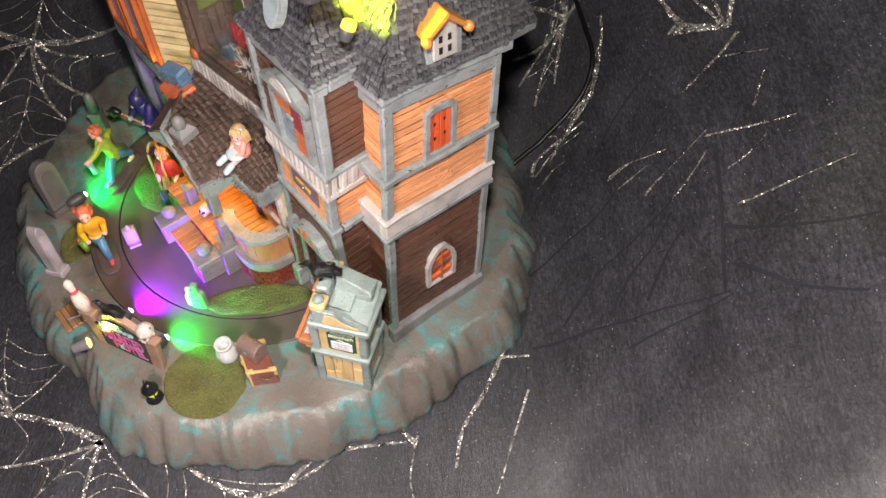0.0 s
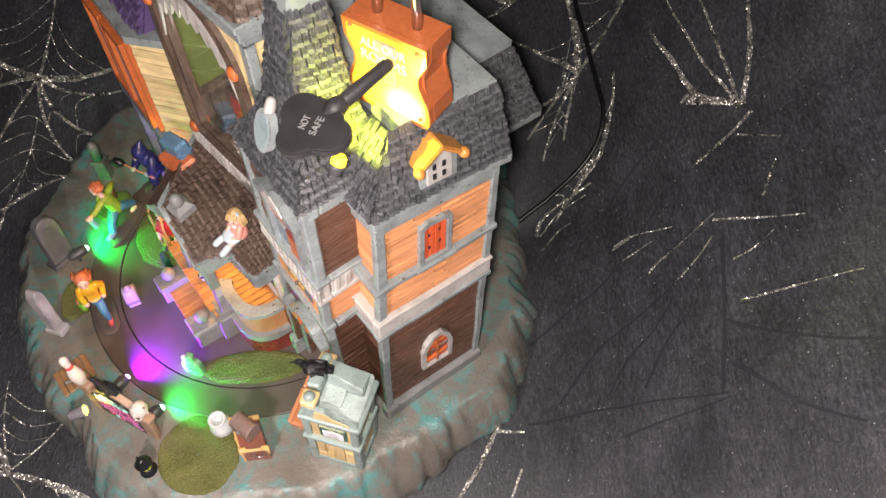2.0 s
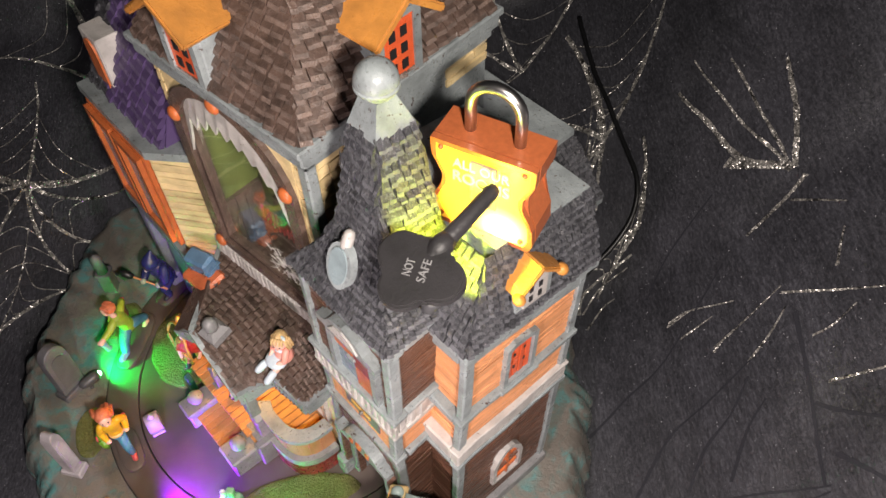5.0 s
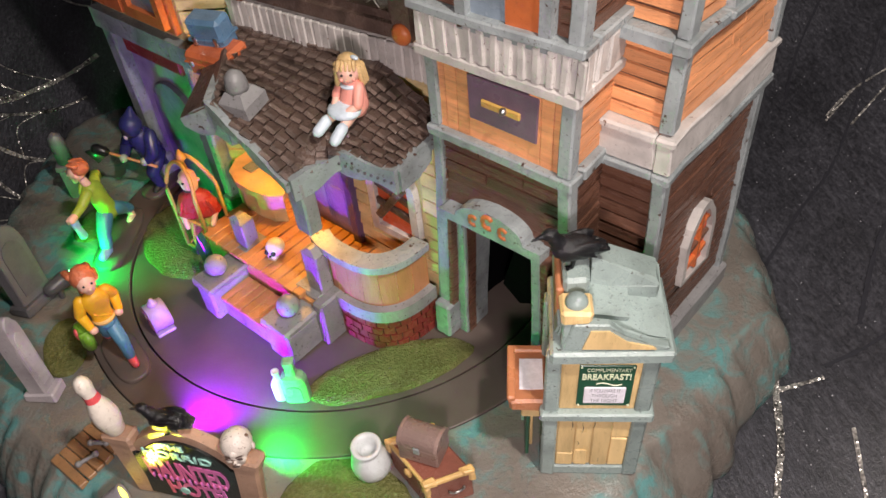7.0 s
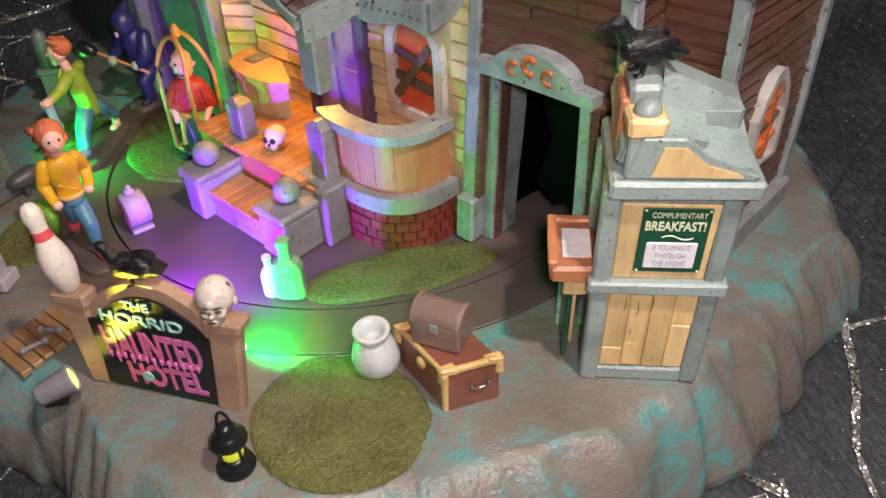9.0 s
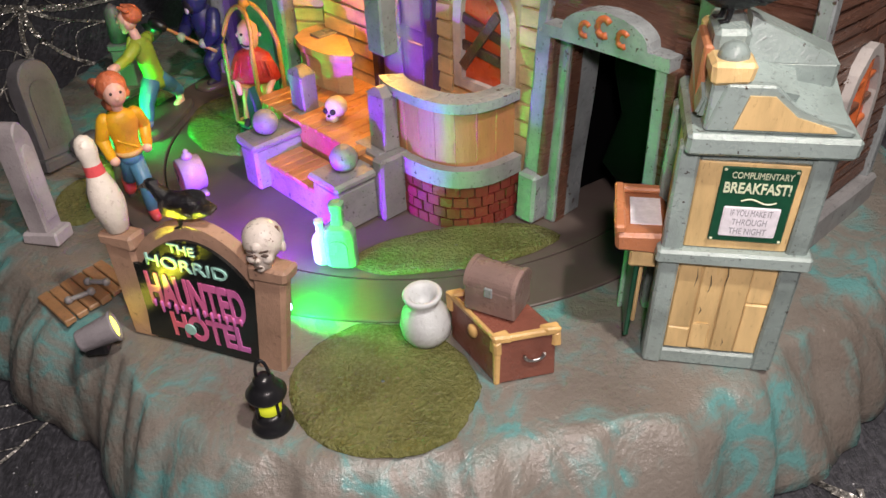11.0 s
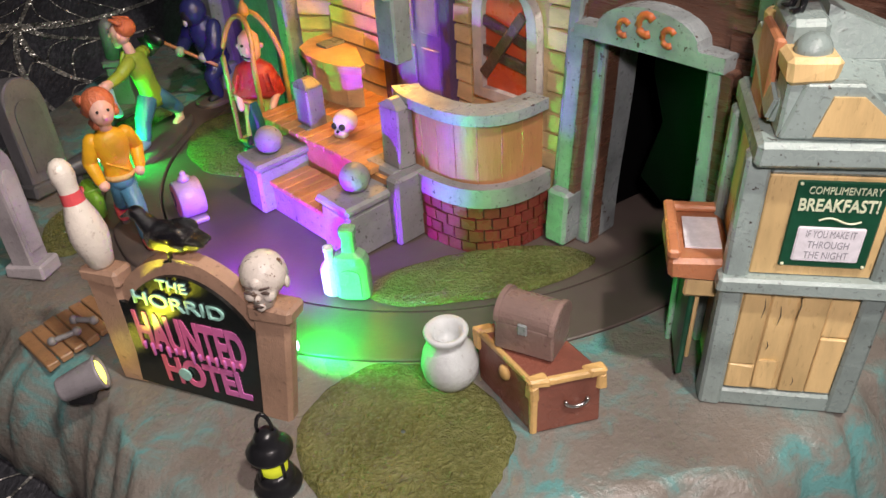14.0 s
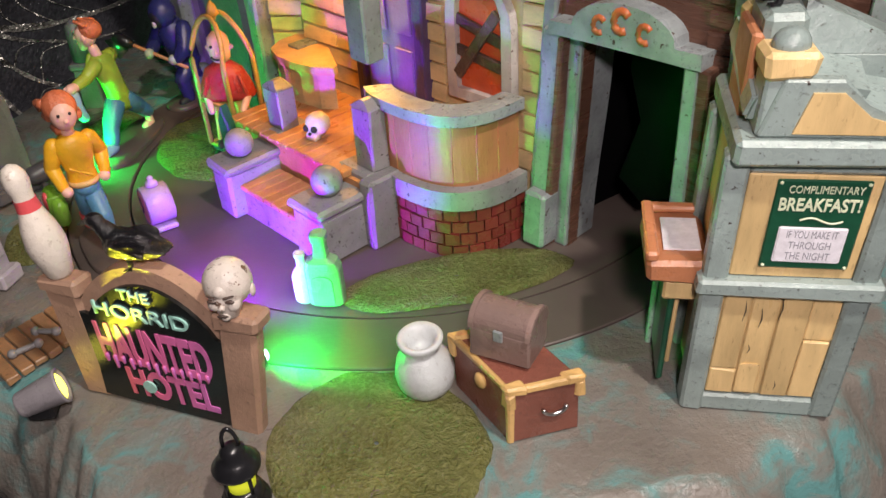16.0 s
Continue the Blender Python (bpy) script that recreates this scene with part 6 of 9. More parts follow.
bm = B()
box(bm, -0.0545, -0.0475, 0.1155, 0.1235, 0.0610, 0.0872, bevel=0.0007, jitter=0.0004)
part("hanging_post", bm, M["stone"], hotel, "broken post hanging from the porch roof")

# the curved reception counter on its brick foot


def arc_wall(r0, r1, z0, z1, a0=95, a1=272, n=30):
    bm = B()
    secs = []
    for k in range(n + 1):
        a = math.radians(a0 + (a1 - a0) * k / n)
        c, s = math.cos(a), math.sin(a)
        q = 1.0 + 0.10 * math.sin(2 * (a - math.pi)) ** 2
        secs.append([bm.verts.new((CC[0] + r * c * q, CC[1] + r * s * q, z)) for r, z in ((r0, z0), (r1, z0), (r1, z1), (r0, z1))])
    for p, q in zip(secs, secs[1:]):
        for k in range(4):
            bm.faces.new((p[k], p[(k + 1) % 4], q[(k + 1) % 4], q[k]))
    bm.faces.new(list(reversed(secs[0])))
    bm.faces.new(secs[-1])
    bmesh.ops.recalc_face_normals(bm, faces=bm.faces)
    return bm


counter = part("counter", arc_wall(0.0195, 0.0245, 0.0240, 0.0445, 146), M["wood"], hotel, "curved tan wooden counter on a red brick foot")
part("counter_top", arc_wall(0.0188, 0.0268, 0.0445, 0.0480, 142), M["grey"], counter, "grey counter slab")
part("ledge", arc_wall(0.016, 0.0280, 0.0175, 0.0240, 138), M["stone"], counter)
part("foot", arc_wall(0.016, 0.0255, 0.0, 0.0175, 138), M["mortar"], counter)
for r in range(4):
    n = 17
    for k in range(n):
        if k < 4:
            continue
        a0 = math.radians(100 + 168 * (k + (0.5 if r % 2 else 0)) / n)
        a1 = a0 + math.radians(168 / n * 0.90)
        bm = B()
        vs = []
        for rr in (0.0250, 0.0268 + random.uniform(0, 0.0007)):
            for a, z in ((a0, 0.0003 + r * 0.0043), (a1, 0.0003 + r * 0.0043), (a1, 0.0041 + r * 0.0043), (a0, 0.0041 + r * 0.0043)):
                q = 1.0 + 0.10 * math.sin(2 * (a - math.pi)) ** 2
                vs.append(bm.verts.new((CC[0] + rr * math.cos(a) * q, CC[1] + rr * math.sin(a) * q, z + random.uniform(-0.0002, 0.0002))))
        for fc in ((4, 5, 6, 7), (0, 4, 7, 3), (1, 2, 6, 5), (0, 1, 5, 4), (3, 7, 6, 2)):
            bm.faces.new([vs[i] for i in fc])
        part("brick", bm, M["brick"], counter)
# wooden vertical joints of the counter
for k in range(8):
    a = math.radians(140 + 16 * k)
    q = 1.0 + 0.10 * math.sin(2 * (a - math.pi)) ** 2
    bm = B()
    tube(bm, [(CC[0] + 0.02455 * q * math.cos(a), CC[1] + 0.02455 * q * math.sin(a), z) for z in (0.0246, 0.0440)], 0.0002, seg=4)
    part("joint", bm, M["podium"], counter)

# second desk at the back of the porch
bm = B()
prism(bm, [(-0.0352, 0.1650), (-0.0385, 0.1690), (-0.0398, 0.1760), (-0.0396, 0.1845), (-0.0370, 0.1915), (-0.0310, 0.1952), (-0.0190, 0.1955), (-0.0180, 0.1907), (-0.0230, 0.1835), (-0.0290, 0.1755), (-0.0330, 0.1690)], 0.0240, 0.0400)
desk = part("desk", bm, M["cream"], hotel, "angled tan check-in desk")
desk.scale, desk.location = (1.15, 1.25, 1.0), (0.0115, -0.0378, -0.002)
bm = B()
prism(bm, [(-0.0361, 0.1637), (-0.0395, 0.1685), (-0.0412, 0.1760), (-0.0410, 0.1850), (-0.0380, 0.1925), (-0.0310, 0.1965), (-0.0180, 0.1970), (-0.0166, 0.1907), (-0.0215, 0.1835), (-0.0275, 0.1755), (-0.0320, 0.1680), (-0.0340, 0.1645)], 0.0400, 0.0430)
part("desk_top", bm, M["desk_peach"], desk, "peach-painted desk top")
bm = B()
box(bm, -0.0335, -0.0255, 0.184, 0.189, 0.0431, 0.0440)
part("ledger", bm, M["grey"], desk)

# porch roof
QA = [(-0.0550, 0.1580, 0.1065), (-0.0560, 0.1185, 0.0870), (-0.0040, 0.1150, 0.1125), (-0.0051, 0.1997, 0.1095)]
QB = [(-0.0352, 0.1130, 0.0912), (-0.0321, 0.0862, 0.0910), (-0.0085, 0.0832, 0.1020), (-0.0040, 0.1160, 0.1125)]
QC = [(-0.0560, 0.1190, 0.0868), (-0.0348, 0.1120, 0.0912), (-0.0040, 0.1140, 0.1127), (-0.0040, 0.1180, 0.1127)]
proof = part("porch_roof", slab(B(), QA, 0.0035), M["shingle"], hotel, "brown shingled porch roof")
for quad in (QB, QC):
    part("roof_face", slab(B(), [Vector(c) - Vector((0, 0, 0.0003)) for c in quad], 0.0035), M["shingle"], proof)
shingles(proof, BR, QA, 12, 0.0056, 0.0020)
shingles(proof, BR, QB, 9, 0.0052, 0.0020)
shingles(proof, BR, QC, 10, 0.0052, 0.0020)


def fascia(a, b, h=0.0075, n=14):
    a, b = Vector(a), Vector(b)
    bm = B()
    d = (b - a).normalized()
    out = d.cross(Vector((0, 0, 1))).normalized() * 0.0018
    wave = [0.0013 * math.sin(k * 0.9) + random.uniform(-0.0003, 0.0003) for k in range(n + 1)]
    mid = [a.lerp(b, k / n) + out for k in range(n + 1)]
    strip(bm, [p - Vector((0, 0, h + w)) for p, w in zip(mid, wave)], [p + Vector((0, 0, 0.0015 + w * 0.5)) for p, w in zip(mid, wave)], 0.0030)
    part("fascia", bm, M["grey"], hotel, "wavy grey fascia board")


fascia(QA[0], QA[1], h=0.0030)
fascia((-0.0560, 0.1180, 0.0880), (-0.0352, 0.1125, 0.0915), n=6)
fascia(QB[0], QB[1], n=8)
fascia(QB[1], (-0.0134, 0.0835, 0.0985), n=5)
fascia((-0.0075, 0.2000, 0.1085), QA[0], h=0.0035, n=9)
# the splintered end board that hangs from the roof's open corner
bm = B()
up = [Vector((-0.0612, 0.1720, 0.0985)), Vector((-0.0585, 0.1655, 0.1030)), Vector((-0.0560, 0.1590, 0.1062)), Vector((-0.0562, 0.1530, 0.1035)), Vector((-0.0562, 0.1470, 0.1005))]
low_ = [Vector((-0.0608, 0.1710, 0.0950)), Vector((-0.0580, 0.1655, 0.0915)), Vector((-0.0555, 0.1590, 0.0925)), Vector((-0.0540, 0.1530, 0.0890)), Vector((-0.0525, 0.1475, 0.0920))]
strip(bm, low_, up, 0.0022)
part("broken_gable", bm, M["grey"], hotel, "splintered grey gable board hanging from the porch roof")
bm = B()
slab(bm, [(-0.0612, 0.1720, 0.0990), (-0.0555, 0.1575, 0.1068), (-0.0300, 0.1780, 0.1120), (-0.0340, 0.1880, 0.1050)], 0.0025)
part("broken_gable", bm, M["shingle"], hotel)
for k in range(9):
    p = Vector(QB[0]).lerp(Vector(QB[1]), (k + 0.5) / 9)
    bm = B()
    ball(bm, p + Vector((-0.0026, -0.0006, -0.003)), 0.0006, seg=8)
    part("nail", bm, M["grey_dark"], hotel, smooth=True)
bm = B()
box(bm, MAIN_U - 0.0030, MAIN_U, M0 + 0.002, M1 + 0.004, 0.1085, 0.1225, bevel=0.0006, jitter=0.0003)
flash = part("flashing", bm, M["white"], hotel, "ribbed pale flashing above the porch roof")
flash.matrix_basis = HOUSE
for k in range(26):
    bm = B()
    v = M0 + 0.004 + (M1 - M0 - 0.006) * k / 25
    box(bm, MAIN_U - 0.0048, MAIN_U - 0.0028, v - 0.0020, v + 0.0018, 0.1090 + random.uniform(-0.001, 0.0006), 0.1222, bevel=0.0005, jitter=0.0003)
    part("rib", bm, M["white"], flash)

# lamps in the rooms and on the porch
point_lamp("porch_lamp", at_hotel(-0.022, 0.162, 0.078), 0.23, AMBER, 0.005)
point_lamp("window_lamp", at_hotel(0.013, 0.137, 0.240), 0.014, (0.65, 0.95, 0.30), 0.003)

# ---- padlock and key on the roof ----
LK = TO_WORLD @ pose(0.0318, 0.0205, 0.2445) @ facing((0, 0, 0), (0.0113, -0.0308, 0))


def padlock():
    t = thing("padlock", LK, "oversized copper padlock with a glowing amber face", "padlock")
    half = [(0.0195, 0.0), (0.0212, 0.004), (0.0206, 0.012), (0.0160, 0.022), (0.0160, 0.027), (0.0200, 0.035), (0.0202, 0.043)]
    outline = half + [(-x, y) for x, y in reversed(half)]
    bm = B()
    plate(bm, outline, 0.0165, Matrix.Translation((0, 0, -0.019)))
    bmesh.ops.bevel(bm, geom=[e for e in bm.edges if abs(e.verts[0].co.z - e.verts[1].co.z) < 1e-6], offset=0.0012, segments=2, affect="EDGES")
    part("body", bm, M["copper"], t)
    bm = B()
    ins = [(x * 0.90, 0.0022 + y * 0.90) for x, y in outline]
    n = len(ins)
    frame_ring(bm, outline, ins, -0.0028, 0.0, Matrix())
    part("rim", bm, M["copper"], t)
    bm = B()
    plate(bm, ins, 0.0006, Matrix.Translation((0, 0, -0.0007)))
    fc = part("face", bm, M["amber_face"], t, "translucent amber face lit from inside")
    fc.visible_shadow = False
    bm = B()
    a = [(-0.0085, 0.041 - 0.002), (-0.0085, 0.052)] + [(-0.0085 * math.cos(math.pi * k / 14), 0.055 + 0.0095 * math.sin(math.pi * k / 14)) for k in range(15)] + [(0.0085, 0.052), (0.0085, 0.039)]
    tube(bm, [(x * 1.12, y, -0.0100) for x, y in a], 0.0022, seg=12)
    part("shackle", bm, M["silver"], t, "dull steel shackle", smooth=True)
    for x, y in ((0.016, 0.040), (-0.016, 0.040), (0.0165, 0.005), (-0.0165, 0.005)):
        bm = B()
        ball(bm, (x, y, 0.0002), 0.0011, seg=8)
        part("rivet", bm, M["copper"], t, smooth=True)
    bm = B()
    box(bm, -0.0045, 0.0060, 0.017, 0.0385, -0.0001, 0.0007, bevel=0.0004)
    part("keyhole_plate", bm, M["chest"], t, "dull brown keyhole plate")
    for y, s, tx in ((0.0355, 0.0060, "ALL OUR"), (0.0290, 0.0072, "ROOMS")):
        letters("lettering", tx, s, M["bone"], t, Matrix.Translation((0, y, 0.0010)), width=0.022)
    return t


def amber_face():
    m, nt, bsdf = nodes_of("glowing_amber_face")
    tc = nt.nodes.new("ShaderNodeTexCoord")
    bsdf.inputs["Base Color"].default_value = (0.9, 0.42, 0.04, 1)
    bsdf.inputs["Roughness"].default_value = 0.35
    # the lamp sits behind the lower half of the face, so that the resin shines most there
    d = nt.nodes.new("ShaderNodeVectorMath")
    d.operation = "DISTANCE"
    d.inputs[1].default_value = (0.0085, 0.0075, 0.0)
    link(nt, tc.outputs["Object"], d.inputs[0])
    k = nt.nodes.new("ShaderNodeMath")
    k.operation = "MULTIPLY"
    link(nt, d.outputs["Value"], k.inputs[0])
    k.inputs[1].default_value = 25.0
    col = ramp(nt, k.outputs[0], [(0.10, (1.0, 0.86, 0.30)), (0.30, (1.0, 0.62, 0.06)), (0.75, (0.8, 0.28, 0.02))])
    stg = ramp(nt, k.outputs[0], [(0.05, (1, 1, 1)), (0.32, (0.30, 0.30, 0.30)), (0.75, (0.07, 0.07, 0.07))])
    s = nt.nodes.new("ShaderNodeMath")
    s.operation = "MULTIPLY"
    link(nt, stg.outputs[0], s.inputs[0])
    s.inputs[1].default_value = 6.5
    link(nt, col.outputs[0], bsdf.inputs["Emission Color"])
    link(nt, s.outputs[0], bsdf.inputs["Emission Strength"])
    return m


M["amber_face"] = amber_face()
padlock()


def roof_key():
    p, q = at_hotel(-0.0105, 0.006, 0.2745), at_hotel(0.026, 0.010, 0.2815)
    d = (q - p).normalized()
    side = d.cross(Vector((0, 0, 1))).normalized()
    up = side.cross(d)
    m = Matrix.Translation(p) @ Matrix((side, d, up)).transposed().to_4x4()
    t = thing("key", m, "large black key lettered NOT SAFE, stuck in the padlock", "key")
    bm = B()
    lobes = [(0.0, -0.0075, 0.0082), (0.0085, 0.0015, 0.0082), (-0.0085, 0.0015, 0.0082), (0.0, 0.002, 0.010)]
    outline = []
    for k in range(60):
        a = 2 * math.pi * k / 60
        dr = Vector((math.cos(a), math.sin(a)))
        best = 0
        for x, y, r in lobes:
            b = dr.x * x + dr.y * y
            c = x * x + y * y - r * r
            disc_ = b * b - c
            if disc_ >= 0:
                best = max(best, b + math.sqrt(disc_))
        outline.append((dr.x * best, dr.y * best))
    plate(bm, outline, 0.0042, Matrix.Translation((0, 0, -0.0021)))
    bmesh.ops.bevel(bm, geom=[e for e in bm.edges if abs(e.verts[0].co.z - e.verts[1].co.z) < 1e-6], offset=0.0008, segments=2, affect="EDGES")
    part("bow", bm, M["key_black"], t, "matt black clover-shaped bow")
    bm = B()
    limb(bm, (0, 0.008, 0), (0, (q - p).length, 0), 0.0032, 0.0028)
    part("shaft", bm, M["key_black"], t, smooth=True)
    bm = B()
    limb(bm, (0, 0.010, 0), (0, 0.013, 0), 0.0042, 0.0040)
    part("collar", bm, M["key_black"], t, smooth=True)
    for x, y, tx, w in ((-0.0022, -0.0015, "NOT", 0.0060), (0.0028, 0.0005, "SAFE", 0.0082)):
        letters("lettering", tx, 0.0042, M["stone"], t, Matrix.Translation((x, y, 0.0022)) @ pose(0, 0, 0, 0, 0, 112), width=w)


roof_key()

# small lamp on the roof edge that lights the spire
lamp_at = at_hotel(-0.0006, 0.0125, 0.2395)
rl = thing("roof_spotlight", Matrix.Translation(lamp_at), "small grey roof spotlight glowing yellow", "spotlight")
ld = (TO_WORLD.to_3x3() @ Vector((0.42, 0.0, 0.88))).normalized()
lr = ld.to_track_quat("Z", "Y").to_matrix().to_4x4()
bm = B()
lathe(bm, [(0.0014, -0.0044), (0.0026, -0.0040), (0.0032, -0.0010), (0.0040, 0.0006), (0.0040, 0.0014), (0.0032, 0.0014)], 18)
bm.transform(lr)
part("housing", bm, M["grey_dark"], rl, smooth=True)
bm = B()
lathe(bm, [(0.0008, 0.0), (0.0034, 0.0008), (0.0033, 0.0042), (0.0026, 0.0050), (0.0004, 0.0052)], 16)
bm.transform(lr)
part("bulb", bm, M["led_amber"], rl, "yellow lens", smooth=True)
spot_lamp("roof_lamp", lamp_at + ld * 0.0078, lamp_at + ld * 0.0078 + TO_WORLD.to_3x3() @ Vector((0.070, 0.018, 0.026)), 0.42, (0.80, 0.95, 0.05), 155, 0.002, 0.35)


# ---- ground lights ----
def ground_light(name, place, aim, mat, colour, watts, label, spread=172, body=True):
    p = Vector(place)
    d = (Vector(aim) - p).normalized()
    t = thing(name, Matrix.Translation((p.x, p.y, 0)), label, "spotlight", "ground lights round the hotel")
    bm = B()
    if body:
        limb(bm, Vector((0, 0, p.z)) - d * 0.011, Vector((0, 0, p.z)) - d * 0.003, 0.0034, 0.0042)
        limb(bm, Vector((0, 0, 0.0)) - d * 0.008, Vector((0, 0, p.z)) - d * 0.008, 0.0014, 0.0014)
    part("housing", bm, M["grey_dark"], t, smooth=True)
    bm = B()
    ball(bm, (0, 0, p.z), 0.0022, seg=12)
    part("bulb", bm, mat, t, smooth=True)
    spot_lamp(name + "_lamp", p + d * 0.0035, p + d * 0.1 - Vector((0, 0, 0.022)), watts, colour, spread, 0.0015, 0.9)


ground_light("green_spotlight", (-0.2667, 0.4045, 0.0085), (-0.21, 0.455, 0.012), M["led_green"], GREEN, 0.34, "dark ground spotlight shining green")
ground_light("green_spotlight", (-0.1793, 0.2800, 0.0085), (-0.11, 0.345, 0.012), M["led_green"], GREEN, 0.25, "dark ground spotlight shining green")
ground_light("magenta_spotlight", (-0.2085, 0.3015, 0.0070), (-0.165, 0.36, 0.010), M["led_magenta"], MAGENTA, 1.05, "dark ground spotlight shining magenta", 135)


# ---- sign ----
S0, S1 = Vector((-0.2258, 0.2839, 0)), Vector((-0.1745, 0.2597, 0))
SM = facing(S0, S1 - S0)
SMI = SM.inverted()


def splay(co):
    """The sign is narrower at its foot."""
    k = co.x / 0.0567
    return Vector((co.x + k * (0.0062 * (co.y / 0.036) - 0.0047), co.y - 0.0015 * k * max(0.0, 1 - co.y / 0.006) * (co.y > 0.0004), co.z))


def sign():
    t = thing("hotel_sign", SM, "taupe hotel sign with black board and dripping pink letters", "sign")
    w = (S1 - S0).length
    bm = B()
    arch = [(0.0085 + (w - 0.017) * k / 16, 0.0310 + 0.0135 * math.sin(math.pi * k / 16) ** 0.75) for k in range(17)]
    plate(bm, [(0.006, 0.0), (w - 0.006, 0.0), (w - 0.006, 0.031)] + list(reversed(arch)) + [(0.006, 0.031)], 0.0042, Matrix.Translation((0, 0, -0.0046)))
    part("frame", bm, M["sign_brown"], t, warp=splay)
    for x0, x1, h in ((0.0, 0.0090, 0.0365), (w - 0.0095, w, 0.0360)):
        bm = B()
        box(bm, x0, x1, 0.0, h, -0.0038, 0.0010, bevel=0.0010, jitter=0.0006)
        box(bm, x0 - 0.0012, x1 + 0.0012, h - 0.0035, h + 0.0010, -0.0050, 0.0019, bevel=0.0009, jitter=0.0005)
        part("post", bm, M["sign_brown"], t, warp=splay)
    bm = B()
    board = [(0.0105 + (w - 0.021) * k / 16, 0.0282 + 0.0118 * math.sin(math.pi * k / 16) ** 0.8) for k in range(17)]
    plate(bm, [(0.0060, 0.0015), (w - 0.0085, 0.0015), (w - 0.0085, 0.0285)] + list(reversed(board)) + [(0.0060, 0.0290)], 0.0016, Matrix.Translation((0, 0, -0.0010)))
    part("board", bm, M["sign_board"], t, "glossy black sign board", warp=splay)
    c = w / 2 - 0.0018
    letters("lettering", "THE", 0.0042, M["mint"], t, Matrix.Translation((c, 0.0368, 0.0008)), width=0.0085)
    letters("lettering", "HORRID", 0.0056, M["mint"], t, Matrix.Translation((c, 0.0312, 0.0008)), width=0.0265)
    letters("lettering", "HAUNTED", 0.0158, M["pink"], t, Matrix.Translation((c + 0.0004, 0.0200, 0.0007)), depth=0.00015, width=0.0322, bold=0.034, label="tall pink letters with drips")
    letters("lettering", "HOTEL", 0.0118, M["pink"], t, Matrix.Translation((c + 0.0022, 0.0082, 0.0007)), depth=0.00015, width=0.0258, bold=0.034)
    bm = B()
    lathe(bm, [(0.0009, 0.0), (0.0019, 0.0), (0.0019, 0.0005), (0.0009, 0.0005)], 16, centre=(c - 0.0040, 0.0082, 0.0009))
    part("eye", bm, M["mint"], t, "mint eyeball in the letter O")
    rnd = random.Random(8)
    for k in range(13):
        bm = B()
        x = c - 0.0145 + 0.029 * k / 12
        l = rnd.uniform(0.0012, 0.0035)
        limb(bm, (x, 0.0162, 0.0009), (x, 0.0162 - l, 0.0009), 0.0006, 0.0004, seg=6)
        part("drip", bm, M["pink"], t, smooth=True)
    return t


sign()


def crow(m, label, s0=0.73):
    bm = B()
    limb(bm, (-0.0042, 0, 0.0082), (0.0042, 0, 0.0098), 0.0052, 0.0056, seg=16)
    limb(bm, (0.0055, 0, 0.0115), (0.0092, 0, 0.0168), 0.0040, 0.0027, seg=14)
    ball(bm, (0.0104, 0, 0.0184), 0.0030, seg=14, squash=(1.2, 0.88, 0.95))
    limb(bm, (0.0130, 0, 0.0183), (0.0180, 0, 0.0168), 0.0014, 0.0004, seg=8)
    for s in (-1, 1):
        ball(bm, (-0.0010, s * 0.0042, 0.0100), 0.0050, seg=14, squash=(1.8, 0.36, 0.75), m=pose(0, 0, 0, 0, 12, 0))
        for k in range(4):
            limb(bm, (-0.0060, s * (0.0045 - k * 0.0006), 0.0098 - k * 0.0012), (-0.0135 + k * 0.0012, s * (0.0032 - k * 0.0005), 0.0070 - k * 0.0008), 0.0013, 0.0005, seg=6)
            limb(bm, (0.0035 - k * 0.0020, s * 0.0052, 0.0115 - k * 0.0008), (-0.0010 - k * 0.0022, s * 0.0054, 0.0085 - k * 0.0007), 0.0010, 0.0005, seg=6)
        limb(bm, (0.0010, s * 0.0024, 0.0050), (0.0016, s * 0.0026, 0.0005), 0.0013, 0.0009, seg=6)
        for k in (-1, 0, 1):
            limb(bm, (0.0014, s * 0.0026, 0.0006), (0.0042, s * 0.0026 + k * 0.0012, 0.0004), 0.0007, 0.0004, seg=5)
    for k in (-1, 0, 1):
        limb(bm, (-0.0070, 0, 0.0080), (-0.0135, k * 0.0022, 0.0068), 0.0024, 0.0010, seg=8)
    bmesh.ops.scale(bm, vec=(s0, s0, s0), verts=bm.verts)
    ob = single("crow", bm, M["black_coat"], m, label, "crow figure", "crows", smooth=True)
    skin = ob.modifiers.new("cast_skin", "REMESH")
    skin.mode, skin.voxel_size, skin.use_smooth_shade = "VOXEL", 0.00028, True
    return ob


crow(SM @ Matrix.Translation((0.0285, 0.0435, -0.0025)) @ pose(0, 0, 0, -90, 0, 0) @ pose(0, 0, 0, 0, 0, 184) @ pose(0, 0, 0, 0, 7, 0), "glossy black crow figure perched on the sign", 0.66)


